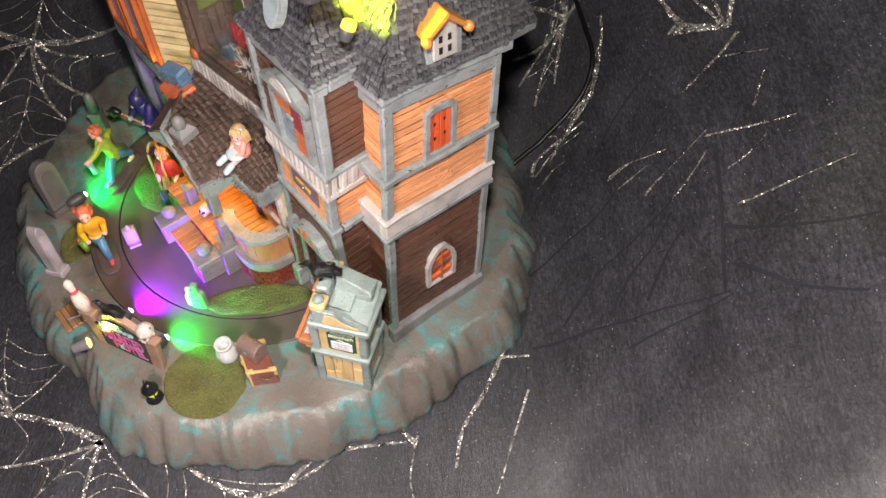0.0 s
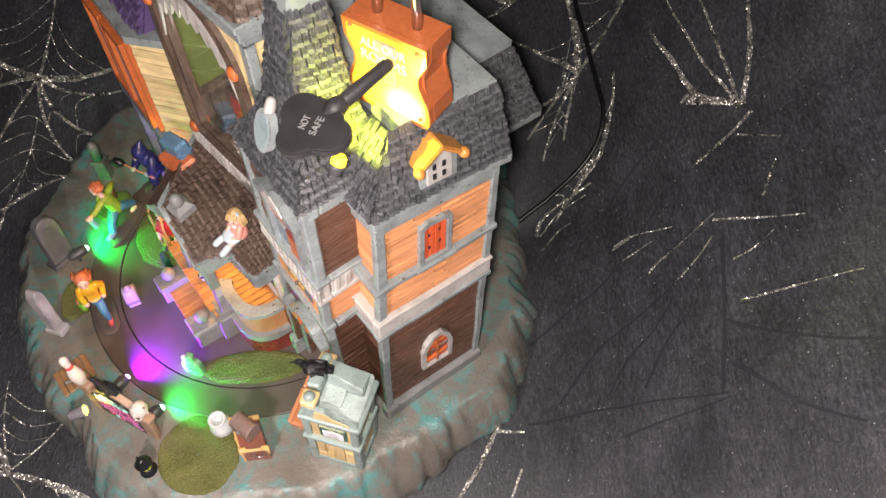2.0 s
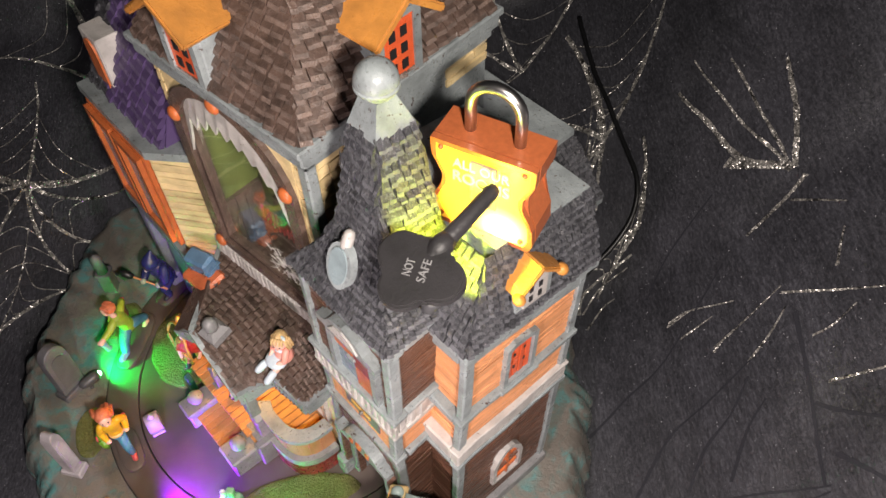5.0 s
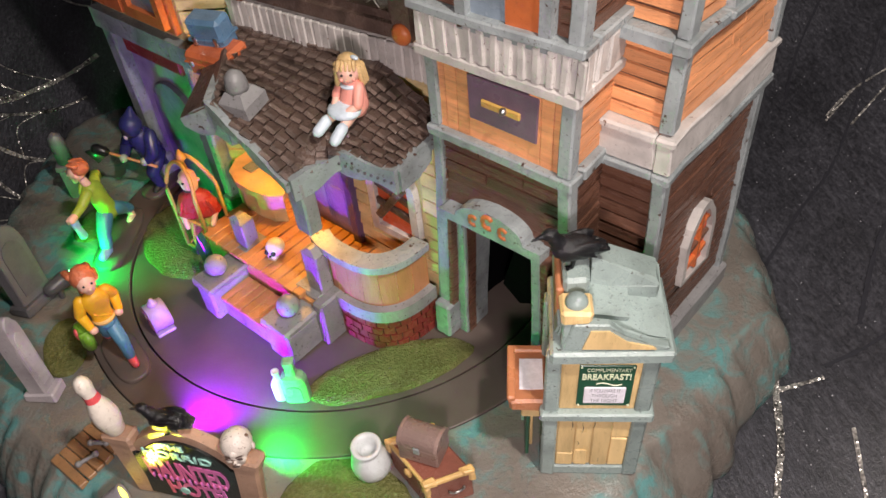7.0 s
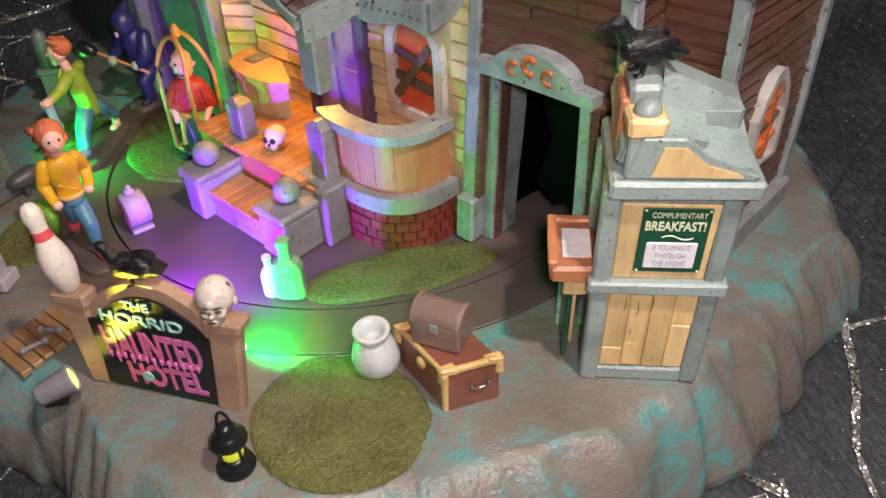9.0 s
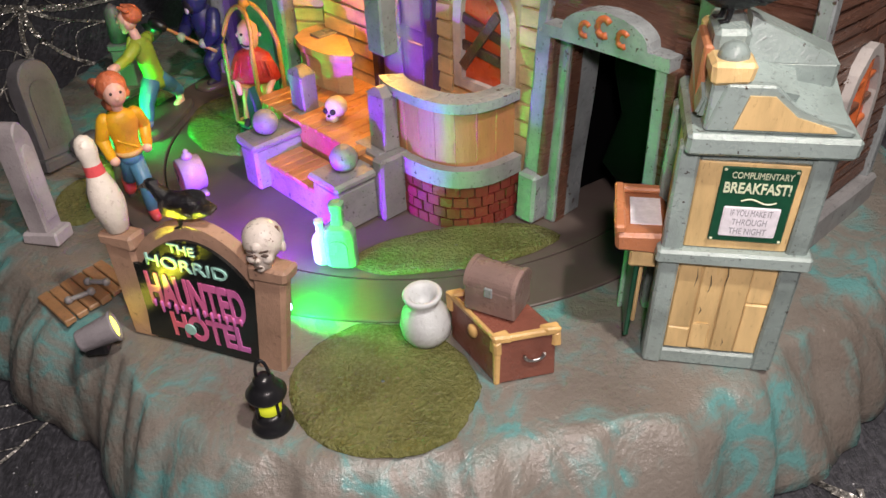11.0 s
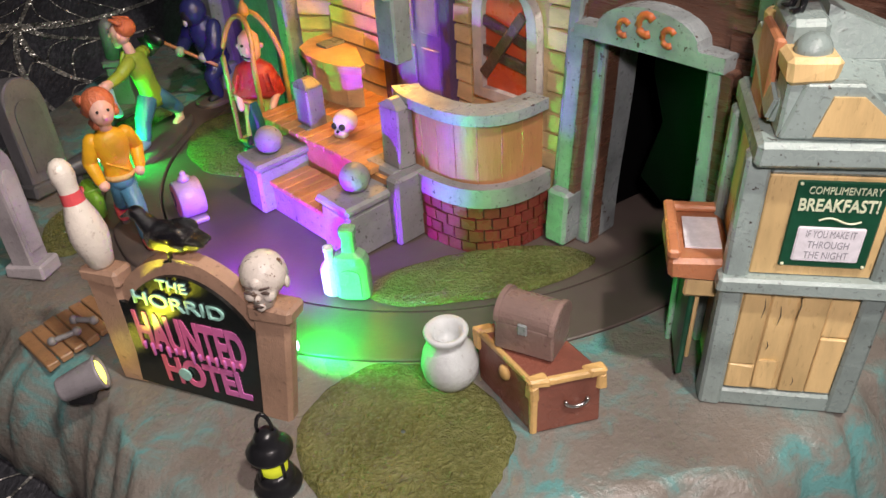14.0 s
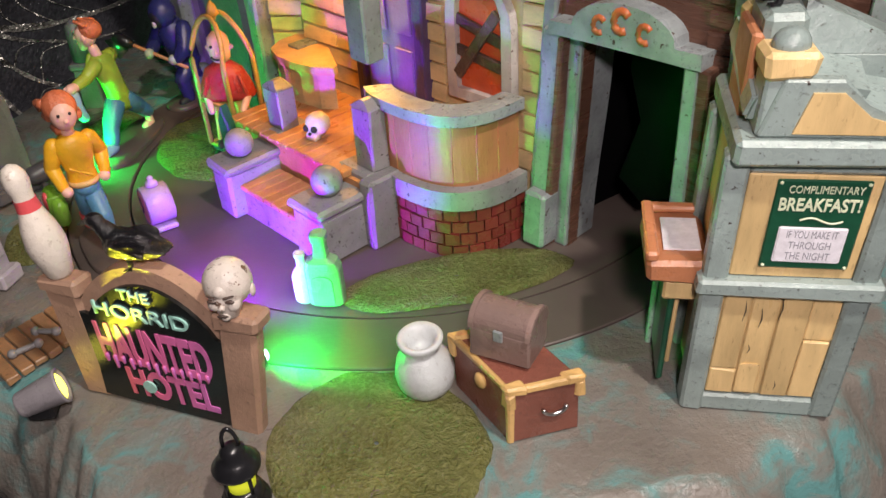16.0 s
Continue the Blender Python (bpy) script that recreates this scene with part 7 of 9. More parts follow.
def bowling_pin():
    m = SM @ Matrix.Translation((0.0044, 0.0372, -0.0016)) @ pose(0, 0, 0, -90, 0, 0)
    t = thing("bowling_pin", m @ pose(0, 0, 0, 0, -6, 0) @ Matrix.Scale(0.85, 4), "white bowling pin with a red neck stripe on the sign post", "bowling pin")
    bm = B()
    prof = [(0.0035, 0.0), (0.0046, 0.001), (0.0066, 0.008), (0.0069, 0.011), (0.0060, 0.016), (0.0042, 0.0205), (0.0034, 0.0235), (0.0037, 0.0265), (0.0043, 0.029), (0.0040, 0.0315), (0.0026, 0.0335), (0.0006, 0.0343)]
    prof = [(r * 0.78, z) for r, z in prof]
    lathe(bm, prof, 26)
    part("body", bm, M["bone"], t, smooth=True)
    bm = B()
    lathe(bm, [(0.00318, 0.0212), (0.00305, 0.0222), (0.00291, 0.0237), (0.00295, 0.0246)], 26, close=False)
    part("stripe", bm, M["coral"], t, "red band", smooth=True)


bowling_pin()


def doll_head():
    m = SM @ Matrix.Translation((0.0520, 0.0365, -0.0014)) @ pose(0, 0, 0, -90, 0, 0)
    bm = B()
    ball(bm, (0, 0.0004, 0.0098), 0.0066, seg=26, squash=(1.0, 1.04, 1.0))
    limb(bm, (0, -0.0018, 0.0075), (0, -0.0026, 0.0038), 0.0052, 0.0036, seg=16)
    for x, y, z, r in ((0.0025, -0.0046, 0.0060, 0.0020), (-0.0025, -0.0046, 0.0060, 0.0020), (0, -0.0068, 0.0062, 0.0010), (0, -0.0054, 0.0026, 0.0014), (0, -0.0050, 0.0104, 0.0022)):
        ball(bm, (x, y, z), r, seg=12)
    for s in (-1, 1):
        ball(bm, (s * 0.0063, 0.0005, 0.0072), 0.0017, seg=10, squash=(0.5, 0.8, 1.2))
        ball(bm, (s * 0.0024, -0.0064, 0.0080), 0.0011, mat=1, seg=10, squash=(1.25, 0.5, 0.55))
        limb(bm, (s * 0.0012, -0.0066, 0.0092), (s * 0.0036, -0.0060, 0.0096), 0.0004, 0.0003, mat=1, seg=5)
    ball(bm, (0, -0.0073, 0.0040), 0.0010, mat=1, seg=10, squash=(1.7, 0.4, 0.45))
    rnd = random.Random(4)
    for k in range(7):
        p = Vector((rnd.uniform(-1, 1), rnd.uniform(-1, 0.2), rnd.uniform(-0.3, 0.9))).normalized()
        q = (p + Vector((rnd.uniform(-0.25, 0.25), 0, rnd.uniform(-0.25, 0.25)))).normalized()
        c = Vector((0, 0.0004, 0.0098))
        limb(bm, c + p * 0.00655, c + q * 0.00655, 0.00022, 0.00014, mat=1, seg=4)
    bmesh.ops.scale(bm, vec=(0.80, 0.80, 0.82), verts=bm.verts)
    single("broken_doll", bm, [M["doll_bone"], M["shingle"]], m @ pose(0, 0, 0, 0, 0, 14), "chalky white broken doll head on the sign post", "doll head", smooth=True)


doll_head()


def lantern():
    t = thing("lantern", pose(-0.1802, 0.2415, 0.0) @ Matrix.Diagonal((0.76, 0.76, 0.92, 1)), "black storm lantern glowing yellow-green on the rock", "lantern")
    bm = B()
    lathe(bm, [(0.0070, 0.0), (0.0074, 0.0008), (0.0070, 0.0020), (0.0056, 0.0028), (0.0060, 0.0042), (0.0052, 0.0056), (0.0044, 0.0062)], 24)
    part("base", bm, M["black"], t, smooth=True)
    bm = B()
    lathe(bm, [(0.0040, 0.0060), (0.0043, 0.0085), (0.0038, 0.0120)], 20)
    part("lens", bm, M["lens"], t, "yellow-green lens", smooth=True)
    for k in range(4):
        a = math.pi / 4 + math.pi / 2 * k
        bm = B()
        tube(bm, [(0.0048 * math.cos(a), 0.0048 * math.sin(a), z) for z in (0.0058, 0.0125)], 0.0006, seg=6)
        part("bar", bm, M["black"], t, smooth=True)
    bm = B()
    lathe(bm, [(0.0040, 0.0118), (0.0068, 0.0124), (0.0070, 0.0134), (0.0048, 0.0158), (0.0034, 0.0168), (0.0036, 0.0182), (0.0022, 0.0194), (0.0005, 0.0198)], 24)
    part("hood", bm, M["black"], t, smooth=True)
    bm = B()
    tube(bm, [(0.0022 * math.cos(a), 0.0, 0.0196 + 0.0052 * math.sin(a)) for a in [math.pi * k / 10 for k in range(11)]], 0.0006, seg=6)
    part("ring", bm, M["black"], t, smooth=True)


M["lens"] = glow("lantern_lens", (0.62, 0.66, 0.03), 0.6)
lantern()


def sign_spotlight():
    lens, back = Vector((-0.2285, 0.2766, 0.0088)), Vector((-0.2378, 0.2735, 0.0066))
    aim = SM @ Vector((0.0290, 0.0430, 0.0))
    d = (lens - back).normalized()
    t = thing("sign_spotlight", Matrix.Translation((lens.x, lens.y, 0)), "grey cone spotlight shining yellow at the sign", "spotlight")
    rot = Matrix.Translation((0, 0, lens.z)) @ d.to_track_quat("Z", "Y").to_matrix().to_4x4()
    bm = B()
    l = (lens - back).length
    lathe(bm, [(0.0012, -l - 0.001), (0.0030, -l - 0.0006), (0.0034, -l), (0.0044, -0.0005), (0.0047, 0.0), (0.0047, 0.0006), (0.0040, 0.0006), (0.0032, -0.0030)], 22)
    bm.transform(rot)
    part("housing", bm, M["lilac_grey"], t, smooth=True)
    bm = B()
    box(bm, -0.010, -0.003, -0.003, 0.003, 0.0002, 0.0048, bevel=0.0008)
    part("bracket", bm, M["black"], t)
    bm = B()
    ball(bm, (0, 0, -0.0006), 0.0038, seg=16, squash=(1, 1, 0.35))
    bm.transform(rot)
    part("bulb", bm, M["led_yellow"], t, "bright yellow lens", smooth=True)
    spot_lamp("sign_lamp", lens + d * 0.0040 + Vector((-0.427, -0.905, 0)) * 0.003, aim, 0.55, YELLOW, 25, 0.0015, 0.9)


M["lilac_grey"] = paint("dull_lilac_metal_paint", (0.27, 0.25, 0.27), 0.30, (0.06, 0.05, 0.05), 0.4)
sign_spotlight()


def hatch():
    t = thing("plank_hatch", pose(-0.2465, 0.3045, 0.0, 6, -4, -48), "small tan plank hatch with loose bones", "wooden hatch")
    for k in range(6):
        bm = B()
        box(bm, -0.011, 0.011, -0.012 + 0.004 * k + 0.0002, -0.012 + 0.004 * k + 0.0038, 0.0008, 0.0028, bevel=0.0003, jitter=0.0003)
        part("plank", bm, M["hatch_wood"], t)
    for x, y, a in ((0.002, 0.004, 30), (0.004, -0.003, 70)):
        bm = B()
        dx, dy = 0.0035 * math.cos(math.radians(a)), 0.0035 * math.sin(math.radians(a))
        limb(bm, (x - dx, y - dy, 0.0038), (x + dx, y + dy, 0.0038), 0.0009, 0.0009, seg=8)
        for s in (-1, 1):
            ball(bm, (x + s * dx, y + s * dy, 0.0038), 0.0014, seg=8)
        part("bone", bm, M["stone"], t, smooth=True)


hatch()


# ---- breakfast booth ----
B0, B1 = Vector((-0.0778, 0.2543, 0)), Vector((-0.0440, 0.2455, 0))
BM = facing(B0, B1 - B0)
BW, BD = 0.0375, 0.029


def booth():
    t = thing("breakfast_booth", BM, "sage-grey and sand wooden breakfast kiosk with a green poster", "kiosk")

    def flare(co):
        """The kiosk widens towards its top."""
        return Vector((co.x * (1 + 0.3 * co.y) + 0.025 * co.y, co.y, co.z))

    def part_(name, bm, mat, parent, label="", smooth=False):
        return part(name, bm, mat, parent, label, smooth, flare)

    def add(name, mat, boxes, bevel=0.0007, jit=0.0004, label="", parent=None):
        bm = B()
        for b in boxes:
            box(bm, *b, bevel=bevel, jitter=jit)
        return part_(name, bm, mat, parent or t, label)
    w = BW - 0.003
    # frame axes: x along the front, y up, z out towards the viewer
    body = add("body", M["booth_cream"], [(0.002, w - 0.002, 0.0, 0.066, -BD + 0.002, -0.0018)], label="sand-coloured plank body")
    for x0, x1, z0, z1 in ((0.0, 0.0050, -0.006, 0.0), (w - 0.0050, w, -0.006, 0.0), (w - 0.005, w, -BD, -BD + 0.006), (0.0, 0.005, -BD, -BD + 0.006)):
        add("post", M["booth_grey"], [(x0, x1, 0.0, 0.068, z0, z1)])
    add("rail", M["booth_grey"], [(0.0045, w - 0.0045, 0.0, 0.0050, -0.004, -0.0004), (w - 0.004, w - 0.0004, 0.0, 0.0055, -BD + 0.005, -0.0055)])
    add("rail", M["booth_grey"], [(-0.0012, w + 0.0012, 0.0350, 0.0395, -BD, 0.0012)])
    add("rail", M["booth_grey"], [(0.0045, w - 0.0045, 0.0640, 0.0680, -0.004, -0.0004)])
    n = 4
    for k in range(n):
        x0 = 0.0051 + (w - 0.0102) * k / n
        x1 = 0.0051 + (w - 0.0102) * (k + 1) / n
        s = 0.0225 if k == 3 else (0.013 if k == 0 else 0.0)
        if s:
            add("plank", M["booth_cream"], [(x0 + 0.00015, x1 - 0.00015, 0.0056, s - 0.0003, -0.0019, -0.0009)], 0.0003, 0.00025)
        add("plank", M["booth_cream"], [(x0 + 0.00015, x1 - 0.00015, max(0.0056, s), 0.0348, -0.0019, -0.0010 - 0.0004 * (k % 2))], 0.0003, 0.00025)
    add("panel", M["booth_cream"], [(0.0051, w - 0.0051, 0.0396, 0.0640, -0.0019, -0.0010)], 0.0003, 0.0002)
    add("patch_board", M["booth_cream"], [(0.0115, 0.0160, 0.006, 0.0145, -0.0014, -0.0007)], 0.0004, 0.0004)
    for x, y0, y1 in ((0.0098, 0.0270, 0.0335), (0.0135, 0.0255, 0.0310), (0.0172, 0.0280, 0.0345), (0.0200, 0.0070, 0.0105), (0.0125, 0.0180, 0.0205)):
        bm = B()
        tube(bm, [(x, y0, -0.0009), (x + 0.0003, (y0 + y1) / 2, -0.0008), (x - 0.0001, y1, -0.0009)], [0.00005, 0.00014, 0.00005], seg=5)
        part_("crack", bm, M["dark"], t)
    # poster
    px = w / 2 + 0.0016
    bm = B()
    box(bm, px - 0.0086, px + 0.0086, 0.0424, 0.0633, -0.0011, -0.0003, bevel=0.0003)
    po = part_("poster", bm, M["poster"], t, "dark green breakfast poster")
    bm = B()
    box(bm, px - 0.0065, px + 0.0065, 0.0442, 0.0527, -0.0004, 0.0001, bevel=0.0003)
    part_("notice", bm, M["paper"], po)
    z = Matrix.Translation((0, 0, -0.0002))
    letters("lettering", "COMPLIMENTARY", 0.0024, M["poster_ink"], po, Matrix.Translation((px + 0.0005, 0.0612, -0.0002)), width=0.0136, depth=0.0001, warp=flare)
    letters("lettering", "BREAKFAST!", 0.0040, M["poster_ink"], po, Matrix.Translation((px, 0.0577, -0.0002)), width=0.0150, depth=0.0001, warp=flare, bold=0.02)
    for k, (tx, ww) in enumerate((("IF YOU MAKE IT", 0.0096), ("THROUGH", 0.0080), ("THE NIGHT", 0.0086))):
        letters("lettering", tx, 0.0025, M["grey_ink"], po, Matrix.Translation((px, 0.0510 - 0.0026 * k, 0.0001)), width=ww, depth=0.0001, warp=flare)
    bm = B()
    tube(bm, [(px - 0.003 + 0.008 * s, 0.0543 + 0.0006 * math.sin(s * 6.3), -0.0001) for s in [i / 12 for i in range(13)]], 0.00022, seg=4)
    part_("flourish", bm, M["poster_ink"], po)
    for x in (px - 0.0079, px + 0.0079):
        for y in (0.0431, 0.0627):
            bm = B()
            ball(bm, (x, y, -0.0002), 0.0004, seg=6)
            part_("tack", bm, M["poster_ink"], po)
    # cornice, parapet and roof
    add("cornice", M["booth_grey"], [(0.0008, w + 0.0030, 0.0672, 0.0728, -BD - 0.002, 0.0030)], 0.0010, 0.0005)
    bm = B()
    plate(bm, [(0.004, 0.0730), (w + 0.001, 0.0730), (w + 0.001, 0.0745), (w - 0.006, 0.0760), (w * 0.62, 0.0795), (w * 0.50, 0.0845), (0.007, 0.0845)], 0.0030, Matrix.Translation((0, 0, -0.0015)))
    bmesh.ops.bevel(bm, geom=[e for e in bm.edges], offset=0.0005, segments=1, affect="EDGES")
    pa = part_("parapet", bm, M["booth_grey"], t, "sloping parapet with a sand panel")
    bm = B()
    plate(bm, [(0.010, 0.0742), (w - 0.003, 0.0742), (w - 0.004, 0.0752), (w * 0.66, 0.0775), (w * 0.5, 0.0822), (0.012, 0.0822)], 0.0007, Matrix.Translation((0, 0, 0.0014)))
    part_("panel", bm, M["booth_cream"], pa)
    bm = B()
    slab(bm, [(0.003, 0.0800, -0.002), (w + 0.001, 0.0738, -0.002), (w + 0.001, 0.0800, -BD - 0.001), (0.003, 0.0870, -BD - 0.001)], 0.006)
    bmesh.ops.bevel(bm, geom=[e for e in bm.edges], offset=0.0008, segments=2, affect="EDGES")
    part_("roof", bm, M["booth_grey"], t, "warped sage-grey roof")
    add("side_parapet", M["booth_grey"], [(0.0040, 0.0120, 0.0725, 0.0930, -0.0235, -0.0090)], 0.0012, 0.0005)
    bm = B()
    slab(bm, [(0.012, 0.0815, -0.006), (0.024, 0.0795, -0.006), (0.024, 0.0835, -0.022), (0.012, 0.0856, -0.022)], 0.003)
    part_("roof_patch", bm, M["booth_grey"], t)
    add("rear_parapet", M["booth_grey"], [(0.0130, w - 0.001, 0.0760, 0.0835, -BD + 0.002, -BD + 0.0130)], 0.0010, 0.0005)
    bm = B()
    prism(bm, [(0.0130, -BD + 0.002), (w - 0.001, -BD + 0.002), (w - 0.001, -BD + 0.0130), (0.0130, -BD + 0.0130)], 0.0830, 0.0840,
          top=[(0.0130, -BD + 0.002), (w - 0.001, -BD + 0.002), (w - 0.002, -BD + 0.0110), (0.0130, -BD + 0.0100)])
    for v in bm.verts:
        v.co = Vector((v.co.x, v.co.z + (0.0090 * (1 - (v.co.x - 0.013) / (w - 0.014)) if v.co.z > 0.0835 else 0.0), v.co.y))
    bmesh.ops.recalc_face_normals(bm, faces=bm.faces)
    part_("rear_parapet", bm, M["booth_grey"], t)
    for z0, x0 in ((-0.0034, 0.0078), (-BD + 0.0012, 0.0082)):
        add("pier", M["booth_cream"], [(x0 - 0.0046, x0 + 0.0046, 0.0840, 0.0890, z0 - 0.0046, z0 + 0.0046)], 0.0010, 0.0005, "sand-coloured square pier cap")
        add("pier_base", M["booth_grey"], [(x0 - 0.0040, x0 + 0.0040, 0.0728, 0.0842, z0 - 0.0040, z0 + 0.0040)], 0.0006, 0.0003)
        bm = B()
        ball(bm, (x0, 0.0893, z0), 0.0034, seg=16, squash=(1.0, 1.0, 1.0))
        part_("ball", bm, M["booth_grey"], t, smooth=True)
    # the open serving side, with the counter shelf and its paper
    add("side_panel", M["podium"], [(0.0020, 0.0042, 0.070, 0.0895, -BD + 0.006, -0.0085)], 0.0006, 0.0004)
    sh = add("shelf", M["podium"], [(-0.0115, 0.0015, 0.0345, 0.0405, -BD + 0.003, -0.003)], 0.0010, 0.0005, "terracotta wooden serving shelf")
    add("lip", M["podium"], [(-0.0120, -0.0095, 0.0405, 0.0430, -BD + 0.003, -0.003), (-0.0120, 0.001, 0.0405, 0.0425, -BD + 0.0028, -BD + 0.0055)], 0.0006, 0.0003, parent=sh)
    bm = B()
    box(bm, -0.0080, 0.0000, 0.0406, 0.0411, -BD + 0.008, -0.008)
    part_("paper", bm, M["paper"], sh, "blank white sheet")
    add("bracket", M["booth_cream"], [(-0.0070, 0.0, 0.0290, 0.0346, -0.0065, -0.0045)], 0.0006, 0.0004, parent=sh)
    add("shutter", M["poster"], [(-0.0058, -0.0044, 0.0035, 0.033, -BD + 0.004, -0.006)], 0.0004, 0.0003, "dark green board leaning on the side")
    add("side_frame", M["booth_grey"], [(-0.0070, -0.0056, 0.0, 0.034, -BD + 0.002, -BD + 0.006)], 0.0004, 0.0003)
    add("notice_board", M["booth_cream"], [(-0.0042, -0.0030, 0.008, 0.031, -BD + 0.009, -0.007)], 0.0004, 0.0003)
    return t


booth()
crow(BM @ Matrix.Translation((0.0100, 0.0930, -0.0160)) @ pose(0, 0, 0, -90, 0, 0) @ pose(0, 0, 0, 0, 0, 195), "glossy black crow figure perched on the kiosk roof")


# ---- trunk, chest and pot ----
globals_part = part


def trunk():
    p0, p1 = Vector((-0.1200, 0.2495, 0)), Vector((-0.1030, 0.2520, 0))
    m = facing(p0, p1 - p0)
    w = (p1 - p0).length
    shear = Matrix(((1, 0, 0.32, 0), (0, 1, 0, 0), (0, 0, 1, 0), (0, 0, 0, 1)))

    def part(name, bm, mat, parent, label="", smooth=False):
        bm.transform(shear)
        return globals_part(name, bm, mat, parent, label, smooth)
    t = thing("travel_trunk", m, "chestnut travel trunk with ochre corner trim", "trunk")
    d, h = 0.0225, 0.0165
    bm = B()
    box(bm, 0, w, 0, h, -d, 0, bevel=0.0006, jitter=0.0003)
    part("body", bm, M["trunk"], t)
    for b in ((-0.0004, w + 0.0004, h - 0.0014, h + 0.0005, -0.0012, 0.0005), (-0.0005, 0.0010, h - 0.0014, h + 0.0005, -d, 0.0), (-0.0005, 0.0013, 0.0, h, -0.0010, 0.0005), (-0.0004, w + 0.0004, h - 0.0014, h + 0.0005, -d - 0.0005, -d + 0.0010)):
        bm = B()
        box(bm, *b, bevel=0.0004, jitter=0.0002)
        part("trim", bm, M["trunk_trim"], t)
    for x, z in ((0.0, 0.0), (w, 0.0), (0.0, -d), (w, -d)):
        bm = B()
        sx, sz = (1 if x == 0 else -1), (-1 if z == 0 else 1)
        box(bm, min(x - sx * 0.0009, x + sx * 0.0040), max(x - sx * 0.0009, x + sx * 0.0040), h - 0.0012, h + 0.0010, min(z - sz * 0.0009, z + sz * 0.0024), max(z - sz * 0.0009, z + sz * 0.0024), bevel=0.0006, jitter=0.0004)
        box(bm, min(x - sx * 0.0009, x + sx * 0.0016), max(x - sx * 0.0009, x + sx * 0.0016), h - 0.0055, h - 0.0008, min(z - sz * 0.0009, z + sz * 0.0016), max(z - sz * 0.0009, z + sz * 0.0016), bevel=0.0005, jitter=0.0004)
        part("corner", bm, M["trunk_trim"], t)
    bm = B()
    tube(bm, [(w * 0.60 + 0.0028 * math.cos(a), 0.0095 - 0.0022 * math.sin(a), 0.0009) for a in [math.pi * k / 8 for k in range(9)]], 0.0005, seg=6)
    part("handle", bm, M["silver"], t, "small silver drop handle", smooth=True)
    bm = B()
    ball(bm, (-0.0006, h * 0.72, -d * 0.45), 0.0018, seg=10, squash=(0.6, 1.3, 1))
    part("latch", bm, M["trunk_trim"], t, smooth=True)
    # round-lidded chest on top
    cm = m @ Matrix.Translation((w * 0.50 - 0.0045, h + 0.0008, -d * 0.58)) @ pose(0, 0, 0, 0, -42, 0)
    c = thing("small_chest", cm, "dusty brown round-lidded chest on the trunk", "chest")
    cw, cd, ch = 0.0150, 0.0108, 0.0085
    bm = B()
    box(bm, -cw / 2, cw / 2, 0, ch, -cd / 2, cd / 2, bevel=0.0005, jitter=0.0002)
    globals_part("body", bm, M["chest"], c)
    bm = B()
    arc = [(cd / 2 * math.cos(math.pi * k / 12), ch + cd / 2 * 0.92 * math.sin(math.pi * k / 12)) for k in range(13)]
    plate(bm, arc, cw + 0.0006, Matrix.Translation((-cw / 2 - 0.0003, 0, 0)) @ Matrix(((0, 0, 1, 0), (0, 1, 0, 0), (-1, 0, 0, 0), (0, 0, 0, 1))))
    globals_part("lid", bm, M["chest"], c)
    for x in (-cw / 2, cw / 2 - 0.001):
        bm = B()
        arc2 = [((cd / 2 + 0.0005) * math.cos(math.pi * k / 12), ch + (cd / 2 + 0.0005) * 0.92 * math.sin(math.pi * k / 12)) for k in range(13)]
        plate(bm, arc2, 0.0012, Matrix.Translation((x, 0, 0)) @ Matrix(((0, 0, 1, 0), (0, 1, 0, 0), (-1, 0, 0, 0), (0, 0, 0, 1))))
        globals_part("strap", bm, M["chest"], c)
    bm = B()
    box(bm, -0.0012, 0.0012, ch - 0.002, ch + 0.0012, cd / 2, cd / 2 + 0.0008, bevel=0.0003)
    globals_part("lock", bm, M["grey"], c)


trunk()


def pot():
    bm = B()
    prof = [(0.0035, 0.0), (0.0060, 0.0010), (0.0080, 0.0045), (0.0084, 0.0080), (0.0074, 0.0125), (0.0052, 0.0155), (0.0046, 0.0165), (0.0060, 0.0185), (0.0064, 0.0200), (0.0058, 0.0207), (0.0042, 0.0195), (0.0032, 0.0170), (0.0025, 0.0150), (0.0005, 0.0148)]
    lathe(bm, prof, 30)
    single("pot", bm, M["pot"], pose(-0.1375, 0.2705, 0.0, 3, -3, 0) @ Matrix.Scale(0.9, 4), "round chalk-white pot with a flared lip", "pot", smooth=True)


pot()

